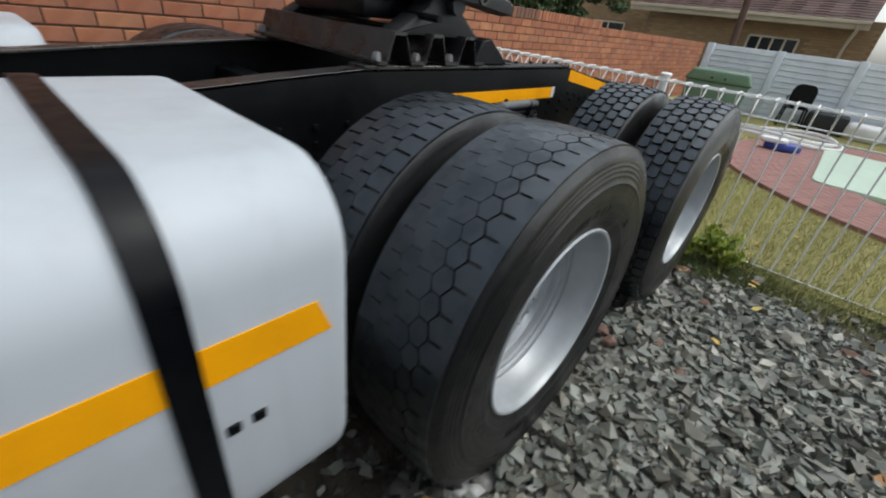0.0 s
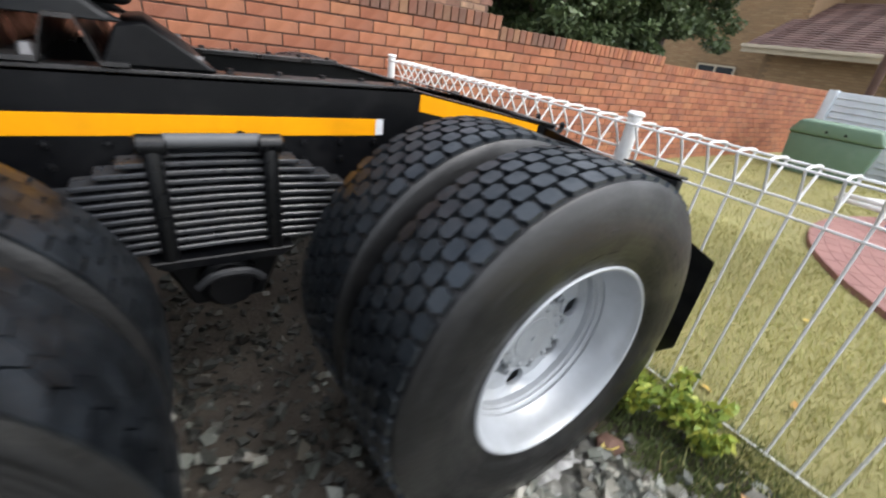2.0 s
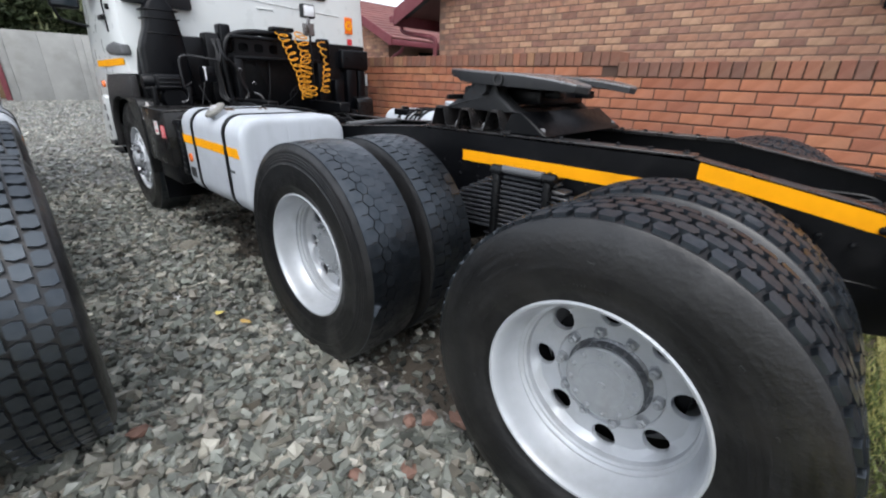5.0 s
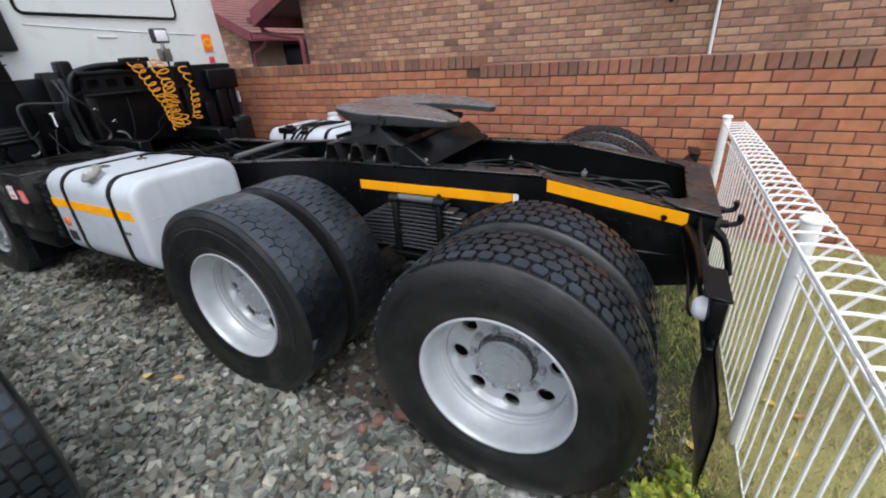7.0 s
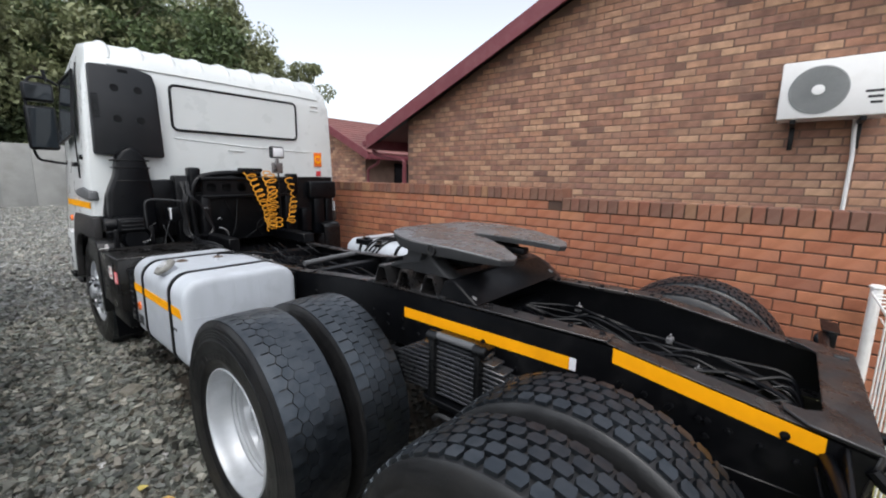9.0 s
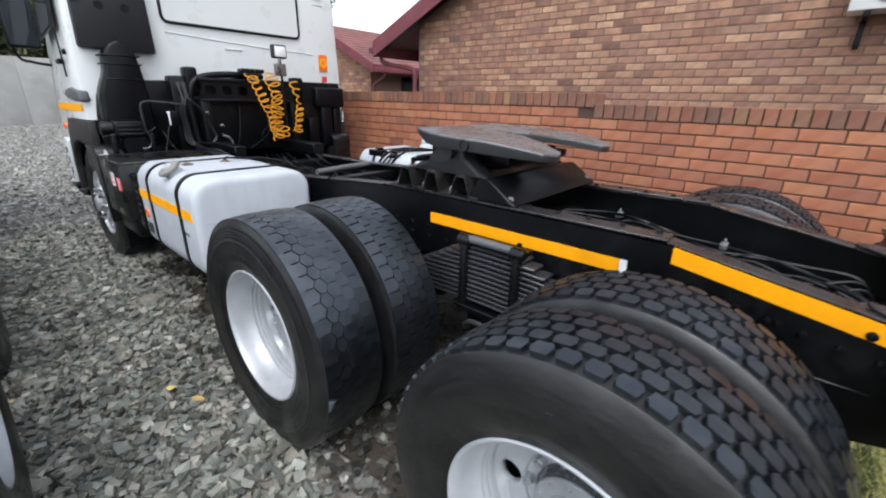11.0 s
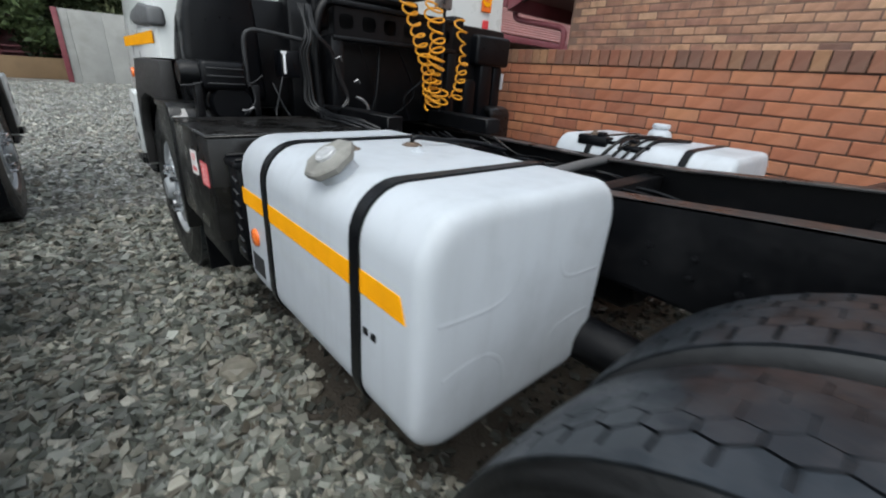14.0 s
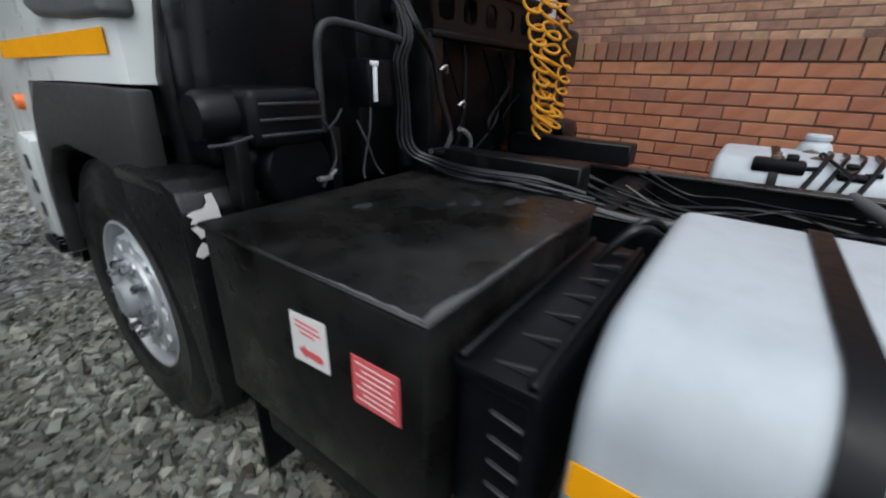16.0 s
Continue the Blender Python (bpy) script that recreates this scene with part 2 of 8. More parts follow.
BRICK = {
    (k, p): mat("%s_brick_%s" % (k, p), (0.4, 0.2, 0.1), 0.82, var=0.30 if k == "brown" else 0.22, s1=9, s2=90, bump=0.6, dist=0.003, dirt=d, dirt_amount=0.5,
                dirt_scale=3, ramp=t, pick=p)
    for k, t, d in (("orange", ORANGE_TONES, (0.20, 0.12, 0.09)), ("brown", BROWN_TONES, (0.10, 0.07, 0.06)), ("coping", COPE_TONES, (0.10, 0.09, 0.07)))
    for p in ("object", "island")
}
PAVER = {p: mat("red_paver_" + p, (0.3, 0.14, 0.12), 0.85, var=0.15, s1=5, bump=0.4, ramp=[(0.25, 0.125, 0.11), (0.29, 0.15, 0.13), (0.27, 0.135, 0.12)], pick=p) for p in ("object", "island")}
CONCRETE = mat("weathered_concrete", (0.30, 0.30, 0.285), 0.85, var=0.15, s1=1.2, bump=0.3, dirt=(0.16, 0.16, 0.14), dirt_amount=0.4, dirt_scale=1.5)
WHITEPANEL = mat("white_painted_slat", (0.72, 0.77, 0.82), 0.6, var=0.06, s1=2, bump=0.1, dirt=(0.4, 0.42, 0.42), dirt_amount=0.3)
GREENBOX = mat("green_plastic", (0.13, 0.215, 0.145), 0.5, var=0.12, dirt=(0.2, 0.25, 0.2), dirt_amount=0.3)
WATER = mat("pale_green_pool_cover", (0.50, 0.62, 0.50), 0.45, var=0.06, s1=1.5, bump=0.05)
BLUE = mat("blue_plastic", (0.03, 0.06, 0.30), 0.4, var=0.1)
BARK = mat("grey_bark", (0.13, 0.10, 0.08), 0.9, var=0.3, s1=4, bump=0.7, dist=0.01)
POLEWOOD = mat("brown_pole", (0.10, 0.055, 0.04), 0.8, var=0.25, s1=4, bump=0.4)
LEAFDARK = mat("dark_leaf", (0.05, 0.08, 0.03), 0.55, var=0.2, ramp=[(0.036, 0.06, 0.022), (0.08, 0.12, 0.042), (0.062, 0.09, 0.028), (0.13, 0.18, 0.07)], pick="island", bump=0)
# leaf greens darkened: the shade below the canopy put into the colour
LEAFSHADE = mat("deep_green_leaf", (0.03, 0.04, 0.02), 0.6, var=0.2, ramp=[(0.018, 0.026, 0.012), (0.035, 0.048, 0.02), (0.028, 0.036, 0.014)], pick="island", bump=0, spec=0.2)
LEAFGUM = mat("olive_gum_leaf", (0.08, 0.10, 0.05), 0.55, var=0.2, ramp=[(0.12, 0.14, 0.07), (0.21, 0.225, 0.11), (0.155, 0.18, 0.08), (0.28, 0.29, 0.15)], pick="island", bump=0)
LEAFLIGHT = mat("yellow_green_leaf", (0.2, 0.25, 0.05), 0.5, var=0.2, ramp=[(0.144, 0.224, 0.04), (0.32, 0.416, 0.064), (0.528, 0.528, 0.08), (0.208, 0.32, 0.064)], pick="island", bump=0)
GRASS = mat("dry_green_grass", (0.2, 0.22, 0.06), 0.6, var=0.25, s1=0.8, ramp=[(0.27, 0.29, 0.085), (0.39, 0.38, 0.13), (0.51, 0.44, 0.18), (0.32, 0.34, 0.11), (0.57, 0.47, 0.23)], pick="island", bump=0)
DARKGRASS = mat("damp_green_grass", (0.1, 0.13, 0.04), 0.6, var=0.25, s1=0.8, ramp=[(0.07, 0.10, 0.028), (0.11, 0.15, 0.04), (0.17, 0.20, 0.06), (0.09, 0.12, 0.035)], pick="island", bump=0)
DRYLEAF = mat("fallen_yellow_leaf", (0.55, 0.38, 0.08), 0.6, var=0.2, ramp=[(0.58, 0.42, 0.08), (0.42, 0.20, 0.07), (0.62, 0.50, 0.14)], pick="object", bump=0.1)
STONE_TONES = [(0.041, 0.043, 0.037), (0.116, 0.123, 0.107), (0.194, 0.208, 0.179), (0.091, 0.077, 0.059), (0.254, 0.266, 0.232), (0.075, 0.081, 0.070), (0.363, 0.351, 0.297), (0.152, 0.136, 0.107)]
STONE = mat("crushed_grey_stone", (0.2, 0.2, 0.19), 0.42, spec=0.5, var=0.3, s1=14, s2=120, bump=0.4, dist=0.002,
            ramp=STONE_TONES, pick="island")
# darkened copy of STONE: the truck's shade put into the stone colour
SHADESTONE = mat("damp_shaded_stone", (0.1, 0.1, 0.09), 0.5, spec=0.3, var=0.3, s1=14, s2=120, bump=0.4, dist=0.002, ramp=[tuple(0.005 + 0.26 * q for q in c) for c in STONE_TONES], pick="island")
# paler copy of STONE_TONES, mixed in more with growing y
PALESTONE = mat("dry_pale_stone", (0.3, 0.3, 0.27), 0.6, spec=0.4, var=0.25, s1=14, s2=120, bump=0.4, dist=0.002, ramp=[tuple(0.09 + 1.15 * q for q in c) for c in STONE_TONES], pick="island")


def gravel_ground():
    m, n, l, p = shader("gravel_bed")
    co = n.new("ShaderNodeTexCoord").outputs["Object"]
    v = n.new("ShaderNodeTexVoronoi")
    v.inputs["Scale"].default_value = 26
    l.new(co, v.inputs["Vector"])
    bw = n.new("ShaderNodeRGBToBW")
    l.new(v.outputs["Color"], bw.inputs[0])
    r = n.new("ShaderNodeValToRGB")
    for e, (at, c) in zip((r.color_ramp.elements[0], r.color_ramp.elements[1], r.color_ramp.elements.new(0.5)),
                          ((0.1, (0.10, 0.10, 0.088, 1)), (0.9, (0.46, 0.45, 0.39, 1)), (0.5, (0.26, 0.258, 0.225, 1)))):
        e.position, e.color = at, c
    l.new(bw.outputs[0], r.inputs[0])
    earth = spread(n, l, noise_tex(n, l, co, 0.9, 6.0, 0.6), 0.48, 0.62)
    c = mixed(n, l, earth, r.outputs[0], mixed(n, l, 0.6, r.outputs[0], (0.085, 0.062, 0.043)))
    # darker towards each pebble's rim: crevice shade put into the colour
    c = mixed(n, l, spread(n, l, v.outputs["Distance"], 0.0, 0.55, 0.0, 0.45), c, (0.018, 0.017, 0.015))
    l.new(c, p.inputs["Base Color"])
    p.inputs["Roughness"].default_value = 0.5
    b = n.new("ShaderNodeBump")
    b.invert = True
    b.inputs["Strength"].default_value, b.inputs["Distance"].default_value = 0.8, 0.02
    l.new(v.outputs["Distance"], b.inputs["Height"])
    l.new(b.outputs[0], p.inputs["Normal"])
    return m


GRAVEL = gravel_ground()
LAWN = mat("lawn_soil", (0.26, 0.24, 0.095), 0.9, var=0.3, s1=0.9, s2=30, bump=0.6, dist=0.02, dirt=(0.37, 0.30, 0.13), dirt_amount=0.6, dirt_scale=1.2)
# earth brown, with some of the shade below the truck in its colour
EARTH = mat("shaded_brown_earth", (0.048, 0.039, 0.029), 0.9, var=0.4, s1=4, s2=70, bump=0.8, dist=0.015, dirt=(0.075, 0.062, 0.048), dirt_amount=0.6, dirt_scale=9)
SOIL = mat("bare_soil", (0.06, 0.048, 0.033), 0.9, var=0.3, s1=3, s2=60, bump=0.6, dist=0.012, dirt=(0.07, 0.085, 0.03), dirt_amount=0.7, dirt_scale=3)


def glass_mat():
    m, n, l, p = shader("dark_window_glass")
    p.inputs["Base Color"].default_value = (0.02, 0.025, 0.03, 1)
    p.inputs["Roughness"].default_value = 0.06
    return m


GLASS = glass_mat()


# ---- mesh tools ----
def part(name, bm, material, parent=None, label="", m=None, flat=False):
    me = bpy.data.meshes.new(name)
    bm.to_mesh(me)
    bm.free()
    if not flat:
        me.shade_smooth()
        me.set_sharp_from_angle(angle=radians(38))
    me.materials.append(material)
    ob = new(name, me)
    if parent:
        ob.parent = parent
    if m is not None:
        ob.matrix_basis = m
    if label:
        ob["label"] = label
    return ob


def again(ob, parent, m):
    """The same mesh as another object, at m under parent."""
    o = new(ob.name.split(".")[0], ob.data)
    o.parent, o.matrix_basis = parent, m
    if "label" in ob:
        o["label"] = ob["label"]
    return o


def empty(name, label, category, m=None, group="", kind=""):
    ob = new(name)
    ob.empty_display_size = 0.1
    if m is not None:
        ob.matrix_basis = m
    return tagged(ob, label, category, group, kind)


def add(bm, verts, faces, m=None):
    vs = [bm.verts.new(m @ Vector(v) if m is not None else v) for v in verts]
    for f in faces:
        bm.faces.new([vs[i] for i in f])
    return vs


CUBE_F = [(0, 3, 2, 1), (4, 5, 6, 7), (0, 1, 5, 4), (1, 2, 6, 5), (2, 3, 7, 6), (3, 0, 4, 7)]


def box(bm, lo, hi, r=0.0, seg=2, m=None):
    (x0, y0, z0), (x1, y1, z1) = lo, hi
    vs = [(x0, y0, z0), (x1, y0, z0), (x1, y1, z0), (x0, y1, z0), (x0, y0, z1), (x1, y0, z1), (x1, y1, z1), (x0, y1, z1)]
    if not r:
        add(bm, vs, CUBE_F, m)
        return bm
    t = bmesh.new()
    add(t, vs, CUBE_F)
    bmesh.ops.bevel(t, geom=t.edges[:], offset=r, segments=seg, profile=0.5, affect="EDGES")
    merge(bm, t, m)
    return bm


def merge(bm, t, m=None):
    t.verts.index_update()
    add(bm, [v.co.copy() for v in t.verts], [[v.index for v in f.verts] for f in t.faces], m)
    t.free()


def prism(bm, poly, axis, a, b, r=0.0, seg=2, m=None):
    """A polygon drawn in the plane across the axis, pushed from a to b."""
    def at(p, q):
        return {"x": (q, p[0], p[1]), "y": (p[0], q, p[1]), "z": (p[0], p[1], q)}[axis]
    k = len(poly)
    t = bmesh.new()
    add(t, [at(p, a) for p in poly] + [at(p, b) for p in poly],
        [list(range(k)), list(range(2 * k - 1, k - 1, -1))] + [(i, i + k, (i + 1) % k + k, (i + 1) % k) for i in range(k)])
    bmesh.ops.recalc_face_normals(t, faces=t.faces[:])
    if r:
        bmesh.ops.bevel(t, geom=t.edges[:], offset=r, segments=seg, profile=0.5, affect="EDGES")
    merge(bm, t, m)
    return bm


def lathe(bm, prof, n=48, m=None, closed=False):
    """prof: (x, radius) along the x axis."""
    vs, fs, k = [], [], len(prof)
    for i in range(n):
        a = 2 * math.pi * i / n
        vs += [(x, r * math.cos(a), r * math.sin(a)) for x, r in prof]
    for i in range(n):
        j = (i + 1) % n
        for q in range(k if closed else k - 1):
            q2 = (q + 1) % k
            fs.append((i * k + q, i * k + q2, j * k + q2, j * k + q))
    add(bm, vs, fs, m)
    return bm


def disc(bm, x, r, n=32, m=None, flip=False):
    vs = [(x, r * math.cos(2 * math.pi * i / n), r * math.sin(2 * math.pi * i / n)) for i in range(n)]
    add(bm, vs, [list(range(n)) if not flip else list(range(n))[::-1]], m)
    return bm


def tube(bm, pts, r, n=8, closed=False, m=None):
    pts = [Vector(p) for p in pts]
    k = len(pts)
    vs, fs = [], []
    side = None
    for i, p in enumerate(pts):
        a = pts[(i - 1) % k] if (closed or i) else p
        b = pts[(i + 1) % k] if (closed or i < k - 1) else p
        d = (b - a).normalized()
        if side is None:
            side = d.orthogonal().normalized()
        side = (side - d * side.dot(d)).normalized()
        up = d.cross(side)
        vs += [p + (side * math.cos(2 * math.pi * j / n) + up * math.sin(2 * math.pi * j / n)) * r for j in range(n)]
    for i in range(k if closed else k - 1):
        i2 = (i + 1) % k
        for j in range(n):
            fs.append((i * n + j, i * n + (j + 1) % n, i2 * n + (j + 1) % n, i2 * n + j))
    if not closed:
        fs += [list(range(n))[::-1], [(k - 1) * n + j for j in range(n)]]
    add(bm, vs, fs, m)
    return bm


def bend(pts, steps=6):
    """A smooth line through the points."""
    pts = [Vector(p) for p in pts]
    out = []
    for i in range(len(pts) - 1):
        p0, p1, p2, p3 = pts[max(i - 1, 0)], pts[i], pts[i + 1], pts[min(i + 2, len(pts) - 1)]
        for s in range(steps):
            t = s / steps
            out.append(0.5 * (2 * p1 + (p2 - p0) * t + (2 * p0 - 5 * p1 + 4 * p2 - p3) * t * t + (3 * p1 - p0 - 3 * p2 + p3) * t ** 3))
    return out + [pts[-1]]


def round_rect(w, h, r, n=6):
    """A rounded rectangle round the origin, as points."""
    out = []
    for cx, cy, a0 in ((w / 2 - r, h / 2 - r, 0), (-w / 2 + r, h / 2 - r, 90), (-w / 2 + r, -h / 2 + r, 180), (w / 2 - r, -h / 2 + r, 270)):
        out += [(cx + r * math.cos(radians(a0 + 90 * i / n)), cy + r * math.sin(radians(a0 + 90 * i / n))) for i in range(n + 1)]
    return out


def soup(name, verts, faces, material, parent=None, smooth=False):
    """One mesh from arrays; all faces have the same number of corners."""
    me = bpy.data.meshes.new(name)
    k = faces.shape[1]
    me.vertices.add(len(verts))
    me.vertices.foreach_set("co", np.ascontiguousarray(verts, dtype=np.float32).ravel())
    me.loops.add(faces.size)
    me.loops.foreach_set("vertex_index", np.ascontiguousarray(faces, dtype=np.int32).ravel())
    me.polygons.add(len(faces))
    me.polygons.foreach_set("loop_start", np.arange(0, faces.size, k, dtype=np.int32))
    me.update(calc_edges=True)
    if not smooth:
        me.shade_flat()
    me.materials.append(material)
    ob = new(name, me)
    if parent:
        ob.parent = parent
    return ob


# ---- the truck ----
AXLE_REAR, AXLE_MID, AXLE_FRONT, TYRE_R = 0.0, 1.394, 4.70, 0.530
AXLE_Z, WHEEL_X, DUAL_GAP = 0.5186, 1.132, 0.345


def moulded_tyre(half, around, base, blocks, edge_x, drop, crown):
    """A tyre round the x axis in one skin: sidewalls, groove floor, and the tread blocks that stand out of it.
    half: the outer sidewall from bead to shoulder; blocks: (outline in the unrolled tread, centre along it, scale of the top)."""
    length = 2 * math.pi * TYRE_R

    def floor_r(x):
        return base - drop * (abs(x) / edge_x) ** 4
    bm = bmesh.new()
    n = 2 * around
    for side in (1, -1):
        lathe(bm, [(side * x, r) for x, r in half + [(-edge_x, floor_r(edge_x))]], n)
    pts, edges = [], []
    for k in range(-2, n + 3):
        pts += [(-edge_x, k * length / n), (edge_x, k * length / n)]
        if k > -2:
            m = len(pts)
            edges += [(m - 4, m - 2), (m - 3, m - 1)]
    rings = []
    for outline, s0, share in blocks:
        for turn in (-length, 0.0, length):
            if -0.06 < s0 + turn < length + 0.06:
                i0 = len(pts)
                pts += [(x, s0 + turn + y) for x, y in outline]
                rings.append(list(range(i0, len(pts))))
    vs, _, fs, _, _, owner = delaunay_2d_cdt([Vector(p) for p in pts], edges, rings, 0, 1e-5)
    keep_v = {}

    def vert(i):
        if i not in keep_v:
            x, y = vs[i]
            keep_v[i] = bm.verts.new((x, floor_r(x) * math.cos(y / TYRE_R), floor_r(x) * math.sin(y / TYRE_R)))
        return keep_v[i]
    for f, own in zip(fs, owner):
        mid = sum(vs[i].y for i in f) / len(f)
        if not own and 0.0 <= mid < length and max(abs(vs[i].x) for i in f) < edge_x + 1e-4:
            bm.faces.new([vert(i) for i in f])
    carcass = len(bm.faces)
    for outline, s0, share in blocks:
        cx = sum(x for x, y in outline) / len(outline)
        k = len(outline)
        ring = []
        for top in (0, 1):
            for x, y in outline:
                q = share if top else 1.0
                xx, th = cx + (x - cx) * q, (s0 + y * q) / TYRE_R
                r = TYRE_R - crown * (abs(xx) / 0.125) ** 3 if top else floor_r(xx)
                ring.append((xx, r * math.cos(th), r * math.sin(th)))
        add(bm, ring, [tuple(range(k, 2 * k))] + [(j, (j + 1) % k, k + (j + 1) % k, k + j) for j in range(k)])
    for i, f in enumerate(bm.faces):
        f.material_index = 0 if i < carcass else 1
    bmesh.ops.remove_doubles(bm, verts=bm.verts[:], dist=0.00012)
    bmesh.ops.recalc_face_normals(bm, faces=bm.faces[:])
    return bm


def sidewall_marks(bm, seed, r0, x0):
    """Raised marks on the sidewalls, too worn to be read, and a few short ticks."""
    rnd = random.Random(seed)

    def mark(side, a, w, r1, r2, x1, x2):
        add(bm, [(side * x, r * math.cos(a + d), r * math.sin(a + d)) for x, r, d in ((x1, r1, 0), (x1, r1, w), (x2, r2, w), (x2, r2, 0))] +
            [(side * 0.138, r * math.cos(a + d), r * math.sin(a + d)) for r, d in ((r1, 0), (r1, w), (r2, w), (r2, 0))],
            [(0, 1, 2, 3), (0, 4, 5, 1), (1, 5, 6, 2), (2, 6, 7, 3), (3, 7, 4, 0)])
    for side in (-1, 1):
        a = 0.0
        while a < 6.0:
            if rnd.random() < 0.62:
                w = rnd.uniform(0.010, 0.022)
                mark(side, a, w, r0, r0 + 0.024, x0, x0 + 0.0026)
                a += w + 0.014
            else:
                a += rnd.choice((0.03, 0.05, 0.5))
        for k in range(9):
            mark(side, rnd.uniform(0, 6.2), rnd.uniform(0.006, 0.05), 0.412, 0.416, 0.1518, 0.1514)
    return bm


def tyre_mesh(rows, around, gap, depth, top_share=0.97, cut=0.72):
    """A drive tyre with deep blocks in staggered rows and smooth sidewalls."""
    base = TYRE_R - depth
    half = [(-0.112, 0.290), (-0.128, 0.300), (-0.134, 0.322), (-0.138, 0.328), (-0.146, 0.358), (-0.150, 0.384), (-0.1508, 0.408), (-0.1488, 0.434), (-0.1448, 0.458), (-0.1388, 0.480), (-0.1328, 0.496), (-0.1275, 0.508)]
    span = 0.243
    w = span / rows
    l = 2 * math.pi * TYRE_R / around
    hw, hl = w / 2 - gap / 2, l / 2 - gap / 2
    shape = [(-hw, -hl * cut), (-hw * 0.2, -hl), (hw, -hl * (cut + 0.08)), (hw, hl * cut), (hw * 0.2, hl), (-hw, hl * (cut + 0.08))]
    blocks = []
    for row in range(rows):
        a0 = -span / 2 + w * (row + 0.5)
        flip = -1 if row % 2 else 1
        for i in range(around):
            blocks.append(([(a0 + flip * a, q) for a, q in shape][::flip], l * (i + 0.5 * (row % 2)), top_share))
    return sidewall_marks(moulded_tyre(half, around, base, blocks, 0.1245, 0.004, 0.0085), 5, 0.350, 0.1452)


def worn_tyre_mesh(around, gap, depth, slot, notch, rings, amp=0.0062, line=0.0016, cross=0.0019, even=False):
    """A worn tyre: closed shoulder ribs with slots, three rows of interlocking blocks with zigzag grooves."""
    base = TYRE_R - depth
    half = [(-0.112, 0.290), (-0.128, 0.300), (-0.134, 0.322), (-0.138, 0.328), (-0.141, 0.338), (-0.1428, 0.340), (-0.146, 0.360), (-0.150, 0.395), (-0.1505, 0.425), (-0.1515, 0.431), (-0.1525, 0.434), (-0.1495, 0.440)]
    for r in rings:
        x = -0.1495 + (r - 0.440) * 0.16
        half += [(x + 0.0003, r), (x + 0.0003, r + 0.004), (x - 0.0001, r + 0.007)]
    half += [(-0.138, 0.500)]
    l = 2 * math.pi * TYRE_R / around
    e, g = l / 2, gap / 2
    cuts = [-0.128, -0.066, -0.026, 0.026, 0.066, 0.128]
    blocks = []
    for row in range(5):
        lo, hi = cuts[row], cuts[row + 1]
        fade = 1.0 if even else (1.0, 1.0, 0.5, 0.42, 0.42)[row]
        thin = cross * (0.41 if row == 2 and even else fade)
        far = g if even else 0.0008
        gl, gr = {1: (g, line), 2: (line, line * fade), 3: (line * fade, far), 4: (far, far)}.get(row, (g, g))
        if row in (1, 2, 3):
            f = e - thin
            shape = [(lo + amp + gl, -f), (hi - amp - gr, -f), (hi + amp - gr, -e * 0.12), (hi + amp - gr, e * 0.12), (hi - amp - gr, f), (lo + amp + gl, f), (lo - amp + gl, e * 0.12), (lo - amp + gl, -e * 0.12)]
        else:
            q = lo + (hi - lo) * slot
            if row == 4:
                lo, hi, q = -hi, -lo, -hi + (hi - lo) * slot
            cut, gg = notch * fade, gl if row == 4 else g
            shape = [(lo, -e), (q, -e), (q, -e + cut), (hi - amp - gg, -e + cut), (hi + amp - gg, -e * 0.12), (hi + amp - gg, e * 0.12), (hi - amp - gg, e - cut), (q, e - cut), (q, e), (lo, e)]
            if row == 4:
                shape = [(-x, y) for x, y in shape][::-1]
        for i in range(around):
            blocks.append((shape, l * (i + 0.5 * (row % 2)), 1.0))
    bm = moulded_tyre(half, around, base, blocks, 0.1285, 0.003, 0.0050)
    return sidewall_marks(bm, around, 0.352, 0.1462)


def rim_mesh():
    bm = bmesh.new()
    lathe(bm, [(-0.112, 0.296), (-0.124, 0.302), (-0.131, 0.301), (-0.134, 0.297), (-0.132, 0.291), (-0.122, 0.286), (-0.112, 0.283), (-0.09, 0.280), (-0.065, 0.275), (-0.048, 0.269), (-0.036, 0.264),
               (-0.030, 0.261), (-0.026, 0.264), (-0.021, 0.264), (-0.017, 0.257), (-0.012, 0.254), (-0.008, 0.257), (-0.003, 0.256), (0.001, 0.250), (0.010, 0.248), (0.060, 0.247), (0.068, 0.248), (0.080, 0.262), (0.10, 0.278), (0.125, 0.286), (0.130, 0.300), (0.112, 0.296)], 72)
    return bm


